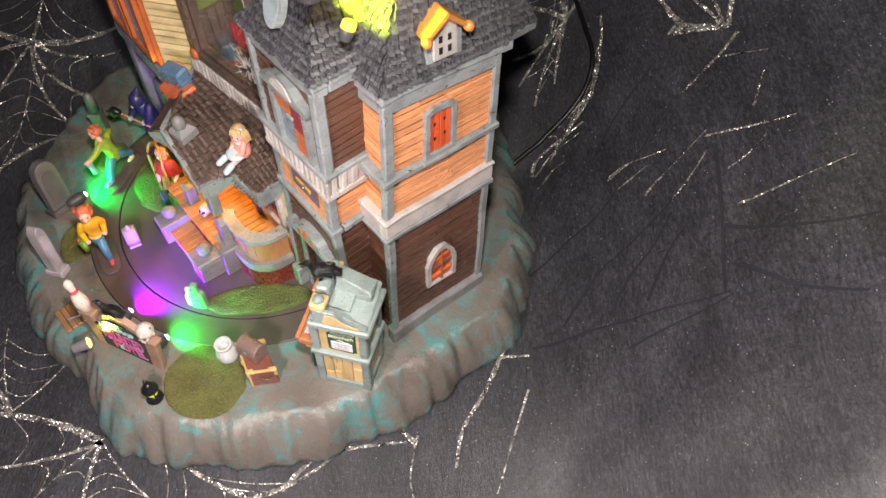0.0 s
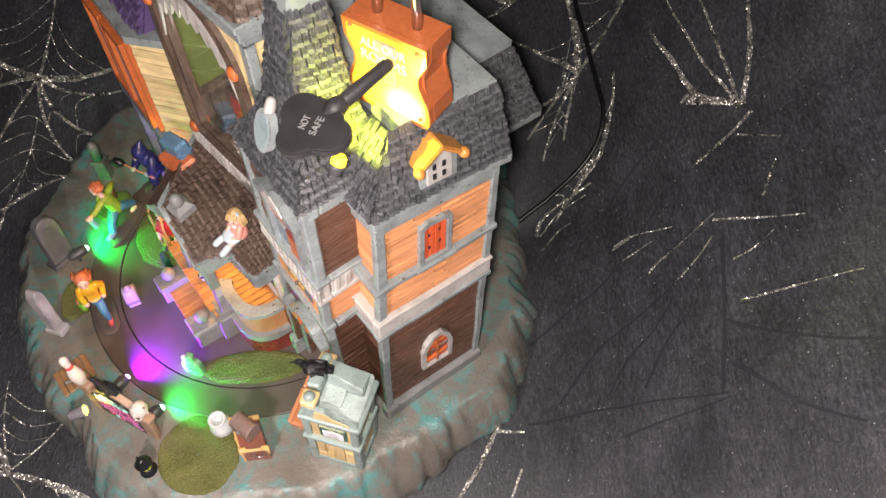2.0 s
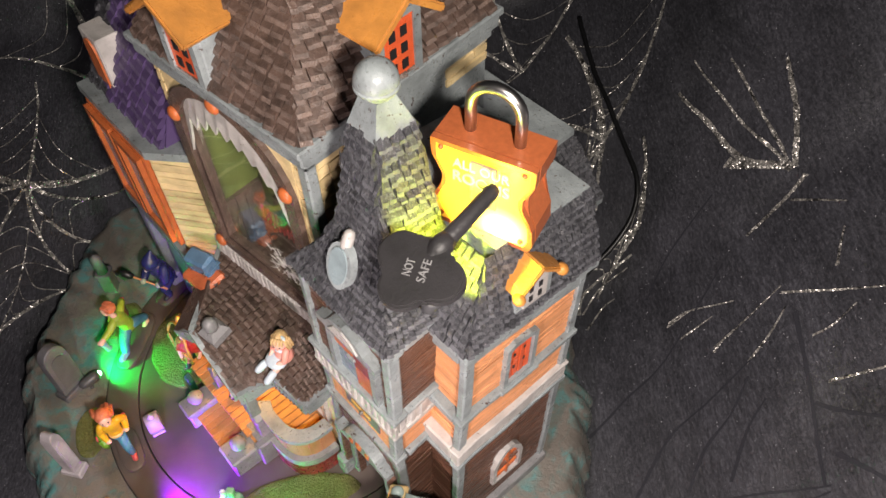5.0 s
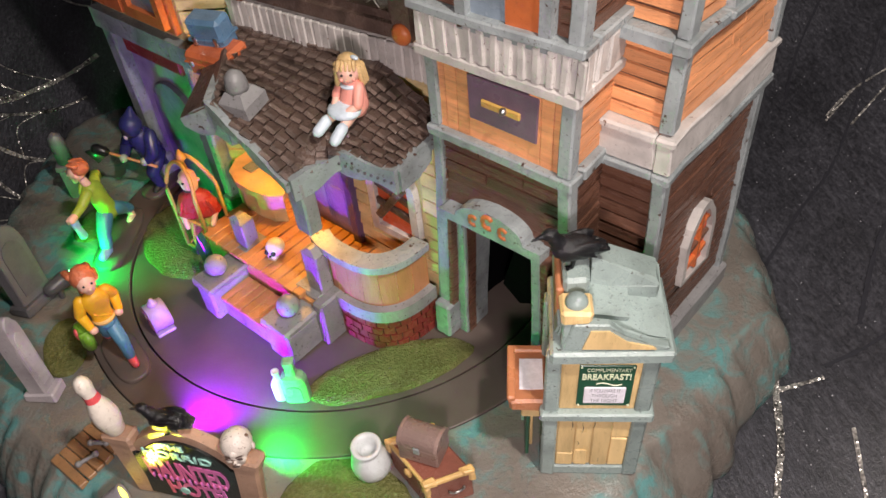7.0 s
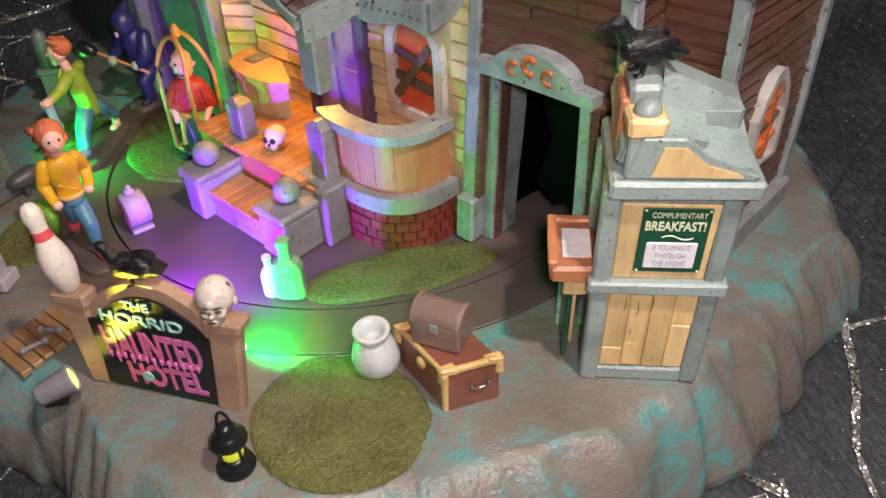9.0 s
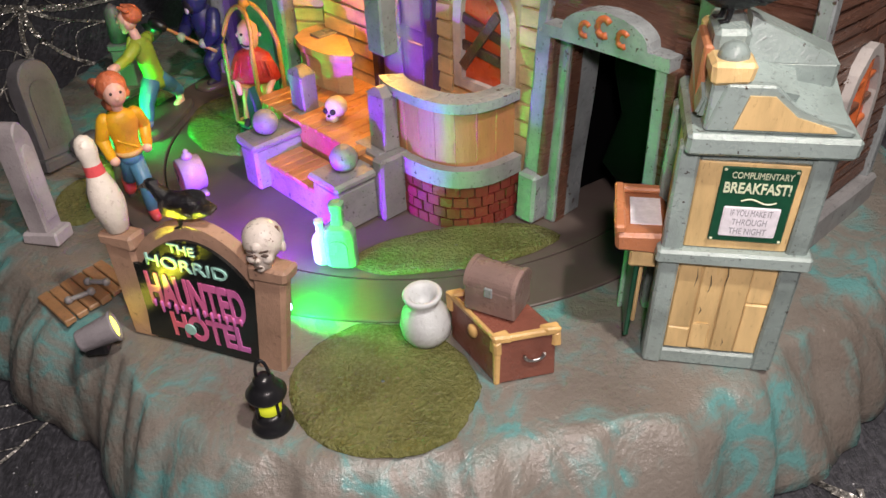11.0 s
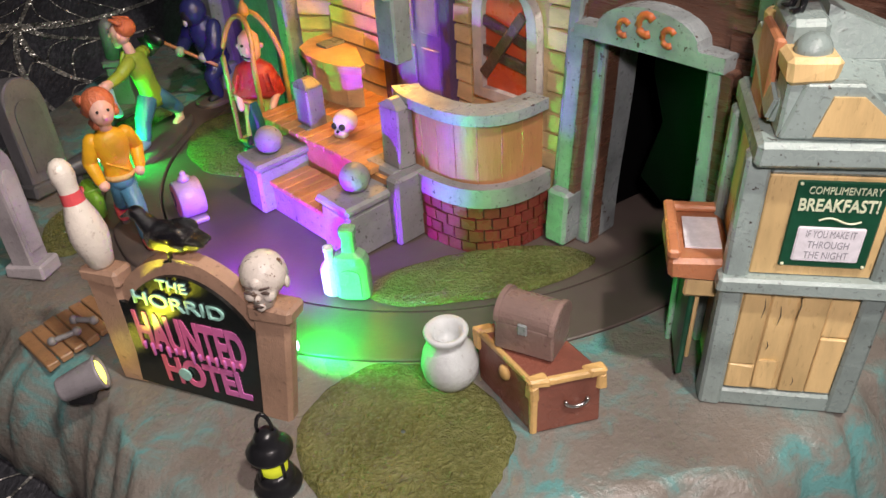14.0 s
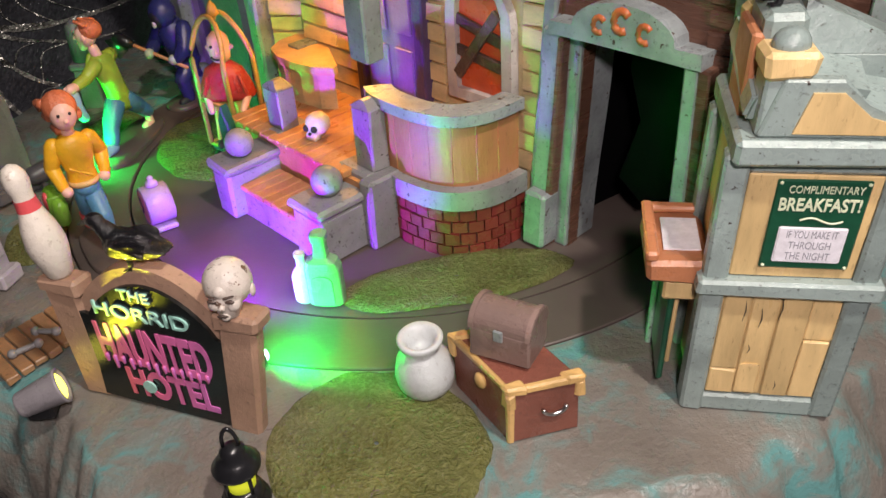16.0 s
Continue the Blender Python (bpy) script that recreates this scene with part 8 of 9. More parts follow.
# ---- yard things ----
def tombstone(place, turn, w, h, d, mat, label, lean=(0, 0), cross=False):
    bm = B()
    m = pose(place[0], place[1], 0, lean[0], lean[1], turn)
    plate(bm, [(x * w / 0.02, y * h / 0.04) for x, y in arched(0.02, 0.04, 0.030, 12)], d, Matrix.Translation((0, d / 2, 0)) @ pose(0, 0, 0, 90, 0, 0))
    bmesh.ops.bevel(bm, geom=list(bm.edges), offset=0.0006, segments=1, affect="EDGES")
    t = thing("tombstone", m, label, "tombstone", "tombstones on the base")
    part("slab", bm, mat, t)
    bm = B()
    box(bm, -w * 0.62, w * 0.62, -d * 0.9, d * 0.9, 0.0, h * 0.11, bevel=0.0008, jitter=0.0005)
    part("foot", bm, mat, t)
    bm = B()
    plate(bm, [(x * w / 0.02 * 0.66, h * 0.2 + y * h / 0.04 * 0.62) for x, y in arched(0.02, 0.04, 0.030, 12)], 0.0006, Matrix.Translation((0, -d / 2, 0)) @ pose(0, 0, 0, 90, 0, 0))
    part("panel", bm, mat, t)


tombstone((-0.2845, 0.3985, 0), 60, 0.0170, 0.044, 0.0075, M["tomb"], "leaning grey arched tombstone", (-8, 5))
tombstone((-0.2700, 0.3400, 0), 72, 0.0080, 0.045, 0.0080, M["tomb_pale"], "narrow pale tombstone pillar", (-4, 4))


def obelisk():
    t = thing("grave_post", pose(-0.2755, 0.4820, 0) @ Matrix.Diagonal((0.80, 0.80, 0.72, 1)), "grey grave post with a stepped foot", "grave post")
    bm = B()
    box(bm, -0.0058, 0.0058, -0.0058, 0.0058, 0.0, 0.026, bevel=0.0008, jitter=0.0004)
    box(bm, -0.0066, 0.0066, -0.0066, 0.0066, 0.026, 0.030, bevel=0.0008, jitter=0.0004)
    part("shaft", bm, M["tomb"], t)
    bm = B()
    lathe(bm, [(0.0052, 0.030), (0.0050, 0.047), (0.0042, 0.053), (0.0006, 0.056)], 14)
    part("top", bm, M["tomb"], t, smooth=True)


obelisk()


def alarm_clock():
    t = thing("alarm_clock", pose(-0.2225, 0.3655, 0, 0, 0, -62) @ Matrix.Scale(0.92, 4), "lilac metal alarm clock standing in the yard", "clock")
    bm = B()
    lathe(bm, [(0.0066, -0.0050), (0.0074, -0.0045), (0.0074, 0.0045), (0.0066, 0.0050), (0.0062, 0.0044)], 26)
    bmesh.ops.transform(bm, matrix=Matrix.Translation((0, 0, 0.0098)) @ pose(0, 0, 0, 90, 0, 0), verts=bm.verts)
    part("case", bm, M["lilac"], t, smooth=True)
    bm = B()
    lathe(bm, [(0.0061, 0.0), (0.0061, 0.0006)], 24)
    bmesh.ops.transform(bm, matrix=Matrix.Translation((0, -0.0044, 0.0098)) @ pose(0, 0, 0, 90, 0, 0), verts=bm.verts)
    part("dial", bm, M["rose"], t, "faded pink dial")
    for l, a in ((0.0040, 40), (0.0028, 160)):
        bm = B()
        box(bm, -0.0003, 0.0003, 0, l, 0, 0.0004, m=Matrix.Translation((0, -0.0051, 0.0098)) @ pose(0, 0, 0, 90, 0, 0) @ pose(0, 0, 0, 0, 0, a))
        part("pointer", bm, M["black"], t)
    bm = B()
    lathe(bm, [(0.0010, 0.0168), (0.0026, 0.0176), (0.0020, 0.0190), (0.0009, 0.0196), (0.0012, 0.0206), (0.0003, 0.0214)], 14)
    part("bell", bm, M["lilac"], t, smooth=True)
    bm = B()
    box(bm, -0.0060, 0.0060, -0.0046, 0.0046, 0.0004, 0.0024, bevel=0.0005)
    part("foot", bm, M["lilac"], t)


alarm_clock()


def bottle(name, place, r, h, mat, label):
    bm = B()
    lathe(bm, [(r * 0.8, 0.0), (r, 0.0008), (r, h * 0.52), (r * 0.82, h * 0.62), (r * 0.42, h * 0.72), (r * 0.40, h * 0.92), (r * 0.50, h * 0.93), (r * 0.50, h), (r * 0.34, h), (r * 0.30, h * 0.95)], 22)
    single(name, bm, mat, pose(*place), label, "bottle", "bottles in the yard", smooth=True)


bm = B()
loft(bm, [(0, 0, 0.0, 0.0048, 0.0030), (0, 0, 0.0006, 0.0053, 0.0034), (0, 0, 0.0125, 0.0053, 0.0034), (0, 0, 0.0148, 0.0044, 0.0030), (0, 0, 0.0162, 0.0022, 0.0020), (0, 0, 0.0215, 0.0019, 0.0018), (0, 0, 0.0216, 0.0024, 0.0023), (0, 0, 0.0236, 0.0024, 0.0023), (0, 0, 0.0244, 0.0014, 0.0013)], seg=28, power=0.55)
plate(bm, arched(0.0062, 0.0095, 0.0070, 8), 0.0005, Matrix.Translation((0, -0.0033, 0.0016)) @ pose(0, 0, 0, 90, 0, 0))
single("bottle", bm, M["bottle"], pose(-0.1635, 0.3105, 0.0012, 0, 0, -12), "tall squared green flask standing in the yard", "bottle", "bottles in the yard", smooth=False)
bottle("bottle", (-0.1700, 0.3130, 0.0008), 0.0033, 0.0165, M["milk"], "small milky white bottle beside a taller one")


def skull(m, s, label):
    bm = B()
    ball(bm, (0, 0.0005 * s, 0.0048 * s), 0.0042 * s, seg=18, squash=(1, 1.1, 0.98))
    box(bm, -0.0022 * s, 0.0022 * s, -0.0042 * s, -0.0005 * s, 0.0, 0.0030 * s, bevel=0.0006 * s)
    for x in (-1, 1):
        ball(bm, (x * 0.0016 * s, -0.0036 * s, 0.0045 * s), 0.0012 * s, mat=1, seg=10)
    ball(bm, (0, -0.0042 * s, 0.0028 * s), 0.0006 * s, mat=1, seg=8)
    single("skull", bm, [M["bone"], M["dark"]], m, label, "skull", smooth=True)


skull(TO_WORLD @ pose(-0.0480, 0.1555, 0.0246, 0, 0, -75), 1.0, "small white skull lying on the porch boards")


# ---- luggage cart with a stuffed figure ----
def cart():
    t = thing("luggage_cart", pose(-0.1995, 0.4110, 0.0, 0, 0, -42), "gold-railed luggage cart with green base", "luggage cart")
    w, d, h = 0.0175, 0.014, 0.058
    bm = B()
    box(bm, -w / 2, w / 2, -d / 2, d / 2, 0.0050, 0.0080, bevel=0.0008)
    part("platform", bm, M["poster"], t)
    for x in (-1, 1):
        for y in (-1, 1):
            bm = B()
            lathe(bm, [(0.0004, -0.0012), (0.0022, -0.0012), (0.0022, 0.0012), (0.0004, 0.0012)], 14)
            bmesh.ops.transform(bm, matrix=Matrix.Translation((x * w * 0.4, y * d * 0.4, 0.0026)) @ pose(0, 0, 0, 90, 0, 0), verts=bm.verts)
            part("wheel", bm, M["black"], t, smooth=True)
    for y in (-1, 1):
        pts = [(-w / 2, y * d / 2, 0.008), (-w / 2, y * d / 2, 0.042)] + [(-w / 2 * math.cos(math.pi * k / 12), y * d / 2 * (1 - 0.6 * math.sin(math.pi * k / 12)), 0.042 + (h - 0.042) * math.sin(math.pi * k / 12)) for k in range(1, 12)] + [(w / 2, y * d / 2, 0.042), (w / 2, y * d / 2, 0.008)]
        bm = B()
        tube(bm, pts, 0.0010, seg=8)
        part("rail", bm, M["gold"], t, "bent gold tube", smooth=True)
    for z in (0.008, 0.026):
        bm = B()
        tube(bm, [(-w / 2, -d / 2, z), (-w / 2, d / 2, z)], 0.0008, seg=6)
        tube(bm, [(-w / 2, -d / 2, z), (w / 2, -d / 2, z)], 0.0008, seg=6)
        part("crossbar", bm, M["gold"], t, smooth=True)
    bm = B()
    lathe(bm, [(0.0008, h - 0.001), (0.0024, h), (0.0016, h + 0.003), (0.0004, h + 0.005)], 12)
    part("finial", bm, M["gold"], t, smooth=True)
    # a puppet in a red jacket sits on the cart
    bm = B()
    loft(bm, [(0, -0.001, 0.0270, 0.0098, 0.0050), (0, -0.001, 0.0284, 0.0108, 0.0054), (0, -0.001, 0.0330, 0.0096, 0.0050), (0, -0.001, 0.0385, 0.0070, 0.0042), (0, -0.001, 0.0410, 0.0030, 0.0028)], mat=1)
    for k in range(7):
        limb(bm, (-0.0078 + 0.0026 * k, -0.0052, 0.0300 + 0.0006 * (k % 2)), (-0.0060 + 0.0020 * k, -0.0046, 0.0360), 0.0009, 0.0006, mat=1, seg=6)
    loft(bm, [(0, -0.001, 0.0405, 0.0020, 0.0020), (0, -0.0014, 0.0425, 0.0036, 0.0036), (0, -0.0014, 0.0460, 0.0042, 0.0042), (0, -0.0010, 0.0500, 0.0038, 0.0038), (0, -0.0006, 0.0520, 0.0018, 0.0018)], mat=0)
    for s in (-1, 1):
        ball(bm, (s * 0.0016, -0.0052, 0.0478), 0.0006, mat=2, seg=8)
        ball(bm, (s * 0.0043, -0.0008, 0.0462), 0.0010, mat=0, seg=8)
        limb(bm, (s * 0.0034, -0.001, 0.0270), (s * 0.0052, -0.0025, 0.0105), 0.0032, 0.0024, mat=3)
        limb(bm, (s * 0.0052, -0.0032, 0.0098), (s * 0.0056, -0.0066, 0.0094), 0.0019, 0.0014, mat=2, seg=8)
        limb(bm, (s * 0.0080, -0.002, 0.0290), (s * 0.0060, -0.0070, 0.0240), 0.0016, 0.0013, mat=0, seg=8)
    tube(bm, [(0.0022 * math.cos(a_), -0.0054, 0.0442 - 0.0013 * math.sin(a_)) for a_ in [math.pi * k / 8 for k in range(9)]], 0.0004, seg=5, mat=2)
    limb(bm, (0, -0.0054, 0.0466), (0, -0.0060, 0.0452), 0.0004, 0.0007, mat=0, seg=6)
    single("puppet", bm, [M["skin"], M["puppet_red"], M["dark"], M["gold"]], t.matrix_world @ pose(0, 0, 0, 0, 0, 36), "wide-mouthed puppet in a red jacket propped on the cart", "puppet", smooth=True)


cart()
bm = B()
plate(bm, [(0.0, 0.0), (0.004, 0.0), (0.0055, 0.026), (0.003, 0.034), (0.0005, 0.028)], 0.004, Matrix())
bmesh.ops.bevel(bm, geom=list(bm.edges), offset=0.0006, segments=1, affect="EDGES")
single("upright_case", bm, M["poster"], pose(-0.1985, 0.3890, 0.0005, 90, 0, -40), "dark green upright case beside the porch cheek", "case")


# ---- roof things ----
def suitcase(m, w, d, h, mat, label):
    t = thing("suitcase", m, label, "suitcase", "suitcases on the porch roof")
    bm = B()
    box(bm, -w / 2, w / 2, -d / 2, d / 2, 0, h, bevel=0.0016, jitter=0.0003)
    part("body", bm, mat, t)
    bm = B()
    box(bm, -w / 2 - 0.0003, w / 2 + 0.0003, -d / 2 - 0.0003, d / 2 + 0.0003, h * 0.56, h * 0.62, bevel=0.0002)
    part("seam", bm, mat, t)
    bm = B()
    tube(bm, [(-0.003, -d / 2 - 0.0003, h * 0.4), (-0.003, -d / 2 - 0.0022, h * 0.42), (0.003, -d / 2 - 0.0022, h * 0.42), (0.003, -d / 2 - 0.0003, h * 0.4)], 0.0006, seg=6)
    part("handle", bm, M["silver"], t, smooth=True)
    for x in (-w * 0.3, w * 0.3):
        bm = B()
        box(bm, x - 0.0008, x + 0.0008, -d / 2 - 0.0009, -d / 2, h * 0.5, h * 0.68, bevel=0.0002)
        part("latch", bm, M["silver"], t)


suitcase(TO_WORLD @ pose(-0.0285, 0.1860, 0.0995, 0, -8, 0) @ pose(0, 0, 0, 0, 0, -82), 0.0225, 0.016, 0.0115, M["case"], "terracotta suitcase lying on the porch shingles")
suitcase(TO_WORLD @ pose(-0.0250, 0.1892, 0.1010, 0, -8, 0) @ pose(0, 0, 0, 0, 0, -72), 0.0170, 0.0105, 0.0215, M["bluecase"], "slate-blue suitcase stacked on a terracotta one")


def roof_finial():
    m = TO_WORLD @ pose(-0.0455, 0.1500, 0.1060, 0, -7, 12) @ Matrix.Scale(0.82, 4)
    t = thing("stone_finial", m, "squat grey domed finial on a flat square foot", "finial")
    bm = B()
    prism(bm, [(-0.0078, -0.0078), (0.0078, -0.0078), (0.0078, 0.0078), (-0.0078, 0.0078)], -0.004, 0.0022)
    prism(bm, [(-0.0078, -0.0078), (0.0078, -0.0078), (0.0078, 0.0078), (-0.0078, 0.0078)], 0.0022, 0.0070, top=[(-0.0046, -0.0046), (0.0046, -0.0046), (0.0046, 0.0046), (-0.0046, 0.0046)])
    part("foot", bm, M["stone"], t)
    bm = B()
    lathe(bm, [(0.0050, 0.0066), (0.0052, 0.0090), (0.0050, 0.0118), (0.0040, 0.0145), (0.0022, 0.0162), (0.0003, 0.0168)], 20)
    part("dome", bm, M["stone"], t, smooth=True)


roof_finial()


def girl():
    bm = B()
    P, H, D, W_, S, K = 0, 1, 2, 3, 4, 5
    limb(bm, (0, 0, 0.0045), (0, 0.0005, 0.0120), 0.0055, 0.0042, mat=P)
    for s in (-1, 1):
        limb(bm, (s * 0.0040, 0, 0.0125), (s * 0.0056, -0.0030, 0.0075), 0.0022, 0.0019, mat=P)
        limb(bm, (s * 0.0056, -0.0030, 0.0070), (s * 0.0030, -0.0070, 0.0050), 0.0015, 0.0014, mat=S)
        limb(bm, (s * 0.0025, -0.003, 0.0032), (s * 0.0040, -0.0095, 0.0016), 0.0022, 0.0018, mat=S)
        limb(bm, (s * 0.0042, -0.0105, 0.0012), (s * 0.0046, -0.0150, -0.0014), 0.0022, 0.0021, mat=W_)
    ball(bm, (0, -0.0050, 0.0044), 0.0054, mat=D, squash=(1.25, 1.1, 0.50))
    q = pose(0, 0, 0.0182, 0, 0, 38)
    at = lambda x, y, z: q @ Vector((x, y, z))
    ball(bm, at(0, -0.0008, 0), 0.0042, mat=S, seg=18, squash=(1, 0.98, 1.08))
    ball(bm, at(0, 0.0012, 0.0010), 0.0046, mat=H, seg=18, squash=(1.06, 0.95, 1.02))
    for s in (-1, 1):
        for k in range(3):
            limb(bm, at(s * (0.0036 + 0.0003 * k), -0.0012 + 0.0014 * k, 0.0010), at(s * (0.0046 + 0.0004 * k), -0.0006 + 0.0014 * k, -0.0052), 0.0015, 0.0010, mat=H, seg=8)
        ball(bm, at(s * 0.0016, -0.0046, 0.0004), 0.0005, mat=K, seg=8)
        ball(bm, at(s * 0.0022, -0.0040, -0.0016), 0.0008, mat=P, seg=8)
    for k in range(5):
        limb(bm, at(-0.0026 + 0.0013 * k, -0.0022, 0.0040), at(-0.0030 + 0.0015 * k, -0.0042, 0.0022), 0.0009, 0.0006, mat=H, seg=6)
    ball(bm, at(0, -0.0047, -0.0020), 0.0006, mat=P, seg=8, squash=(1.4, 0.6, 0.6))
    ball(bm, at(0.0030, -0.001, 0.0052), 0.0013, mat=W_, squash=(1.5, 0.7, 0.6))
    ball(bm, (0, 0.0, 0.0128), 0.0042, mat=W_, squash=(1, 1, 0.3))
    single("doll", bm, [M["rose"], M["blonde"], M["sky_pale"], M["sky_pale"], M["skin"], M["dark"]], TO_WORLD @ pose(-0.0255, 0.1105, 0.1035, 0, 0, -92), "blonde china doll in pink sitting on the porch roof", "doll", smooth=True)


M["sky_pale"] = paint("pale_blue_sock_paint", (0.56, 0.64, 0.72), 0.38, (0.25, 0.28, 0.32), 0.3)
girl()


# ---- painted running figures on the turntable ----
def puck(bm, mat, a0=0.016, b0=0.0075, h=0.0022):
    seg = 30
    rows = [[bm.verts.new((a0 * s * math.copysign(abs(math.cos(2 * math.pi * k / seg)) ** 0.6, math.cos(2 * math.pi * k / seg)), b0 * s * math.copysign(abs(math.sin(2 * math.pi * k / seg)) ** 0.8, math.sin(2 * math.pi * k / seg)), z)) for k in range(seg)]
            for s, z in ((1.0, 0.0), (1.0, h * 0.7), (0.95, h), (0.02, h))]
    for p, q in zip(rows, rows[1:]):
        for k in range(seg):
            bm.faces.new((p[k], p[(k + 1) % seg], q[(k + 1) % seg], q[k])).material_index = mat


def on_ring(angle, z=0.0005):
    """On the middle of the turntable, x along its travel and y towards the middle."""
    a = math.radians(angle)
    r = (RING_IN + RING_OUT) / 2
    return pose(PIVOT.x + r * math.cos(a), PIVOT.y + r * math.sin(a), z, 0, 0, angle + 90)


def running_man():
    mats = [M["skin"], M["lime"], M["jeans"], M["hair"], M["case"], M["sky"], M["ring"], M["dark"], M["coral"], M["wood"]]
    bm = B()
    puck(bm, 6, 0.0215)
    # open shirt leaning into the run
    loft(bm, [(-0.0022, -0.0004, 0.0145, 0.0052, 0.0036), (-0.0016, 0, 0.0170, 0.0056, 0.0040), (-0.0002, 0, 0.0225, 0.0048, 0.0036), (0.0012, 0, 0.0275, 0.0050, 0.0036), (0.0028, 0, 0.0325, 0.0056, 0.0038), (0.0036, 0, 0.0358, 0.0054, 0.0034), (0.0042, 0, 0.0376, 0.0030, 0.0026)], mat=1)
    for s in (-1, 1):
        limb(bm, (0.0042 + s * 0.0006, -0.0030, 0.0374), (0.0042 + s * 0.0026, -0.0036, 0.0346), 0.0010, 0.0008, mat=1, seg=8)
    loft(bm, [(0.0040, -0.0032, 0.0320, 0.0003, 0.0006), (0.0042, -0.0034, 0.0350, 0.0011, 0.0006), (0.0044, -0.0028, 0.0376, 0.0014, 0.0008)], mat=0, seg=10)
    for k in range(4):
        ball(bm, (0.0020 - 0.0011 * k, -0.0039, 0.0300 - 0.0042 * k), 0.0004, mat=8, seg=6)
    limb(bm, (0.0044, -0.0002, 0.0370), (0.0050, -0.0008, 0.0405), 0.0019, 0.0018, mat=0)
    ball(bm, (0.0056, -0.0016, 0.0452), 0.0037, mat=0, seg=20, squash=(0.92, 0.98, 1.12))
    limb(bm, (0.0058, -0.0026, 0.0432), (0.0060, -0.0034, 0.0412), 0.0026, 0.0015, mat=0)
    ball(bm, (0.0050, 0.0004, 0.0470), 0.0041, mat=3, seg=20, squash=(0.98, 0.96, 0.86))
    for k in range(6):
        limb(bm, (0.0026 + 0.0011 * k, 0.0006, 0.0494), (0.0030 + 0.0011 * k, -0.0026 + 0.0003 * (k % 2), 0.0500 + 0.0004 * (k % 3)), 0.0011, 0.0006, mat=3, seg=8)
    limb(bm, (0.0064, -0.0049, 0.0458), (0.0066, -0.0053, 0.0444), 0.0004, 0.0006, mat=0, seg=8)
    for s in (-1, 1):
        ball(bm, (0.0062 + s * 0.0014, -0.0048, 0.0462), 0.00032, mat=7, seg=8)
        limb(bm, (0.0062 + s * 0.0008, -0.0050, 0.0472), (0.0062 + s * 0.0021, -0.0046, 0.0473), 0.00018, 0.00012, mat=3, seg=5)
        ball(bm, (0.0054 + s * 0.0036, -0.0008, 0.0450), 0.0009, mat=0, seg=8, squash=(0.5, 1, 1.3))
    ball(bm, (0.0062, -0.0050, 0.0425), 0.0006, mat=8, seg=8, squash=(1.1, 0.5, 0.8))
    # arms
    limb(bm, (0.0080, 0.0, 0.0348), (0.0132, -0.0015, 0.0322), 0.0027, 0.0022, mat=1)
    limb(bm, (0.0132, -0.0015, 0.0322), (0.0178, -0.0030, 0.0312), 0.0022, 0.0019, mat=1)
    limb(bm, (0.0186, -0.0030, 0.0312), (0.0210, -0.0034, 0.0312), 0.0016, 0.0019, mat=0, seg=10)
    for k in range(3):
        limb(bm, (0.0205 + 0.0008 * k, -0.0046, 0.0318), (0.0200 + 0.0008 * k, -0.0050, 0.0296), 0.0007, 0.0006, mat=0, seg=6)
    loft(bm, [(0.0172, -0.0040, 0.0180, 0.0016, 0.0012), (0.0178, -0.0040, 0.0192, 0.0024, 0.0016), (0.0188, -0.0040, 0.0240, 0.0018, 0.0014), (0.0200, -0.0036, 0.0290, 0.0024, 0.0016), (0.0206, -0.0036, 0.0305, 0.0012, 0.0010)], mat=5, seg=12)
    limb(bm, (-0.0006, 0.0, 0.0348), (-0.0070, -0.0022, 0.0338), 0.0026, 0.0023, mat=1)
    limb(bm, (-0.0070, -0.0022, 0.0338), (-0.0100, -0.0040, 0.0318), 0.0024, 0.0023, mat=1)
    ball(bm, (-0.0106, -0.0040, 0.0326), 0.0016, mat=8, seg=10, squash=(1.2, 1.2, 0.5))
    limb(bm, (-0.0102, -0.0044, 0.0300), (-0.0088, -0.0066, 0.0245), 0.0016, 0.0013, mat=0)
    ball(bm, (-0.0082, -0.0074, 0.0232), 0.0017, mat=0, seg=12)
    # suitcase under the arm
    box(bm, -0.0062, 0.0062, -0.0024, 0.0024, -0.0052, 0.0052, bevel=0.0009, mat=4, m=Matrix.Translation((-0.0062, -0.0050, 0.0238)) @ pose(0, 0, 0, 10, -24, 30))
    box(bm, -0.0063, 0.0063, -0.0025, 0.0025, 0.0016, 0.0020, mat=9, m=Matrix.Translation((-0.0062, -0.0050, 0.0238)) @ pose(0, 0, 0, 10, -24, 30))
    # legs: the rear one bent, the front one striding
    limb(bm, (-0.0022, 0.0008, 0.0180), (-0.0100, 0.0010, 0.0118), 0.0038, 0.0032, mat=2)
    limb(bm, (-0.0100, 0.0010, 0.0118), (-0.0150, 0.0012, 0.0072), 0.0030, 0.0026, mat=2)
    limb(bm, (-0.0150, 0.0012, 0.0070), (-0.0152, 0.0012, 0.0030), 0.0017, 0.0016, mat=0)
    limb(bm, (-0.0152, 0.0012, 0.0024), (-0.0115, 0.0010, 0.0022), 0.0018, 0.0015, mat=0)
    limb(bm, (0.0018, -0.0006, 0.0180), (0.0075, -0.0012, 0.0120), 0.0038, 0.0032, mat=2)
    limb(bm, (0.0075, -0.0012, 0.0120), (0.0105, -0.0012, 0.0062), 0.0030, 0.0028, mat=2)
    limb(bm, (0.0108, -0.0012, 0.0040), (0.0165, -0.0012, 0.0046), 0.0024, 0.0020, mat=5)
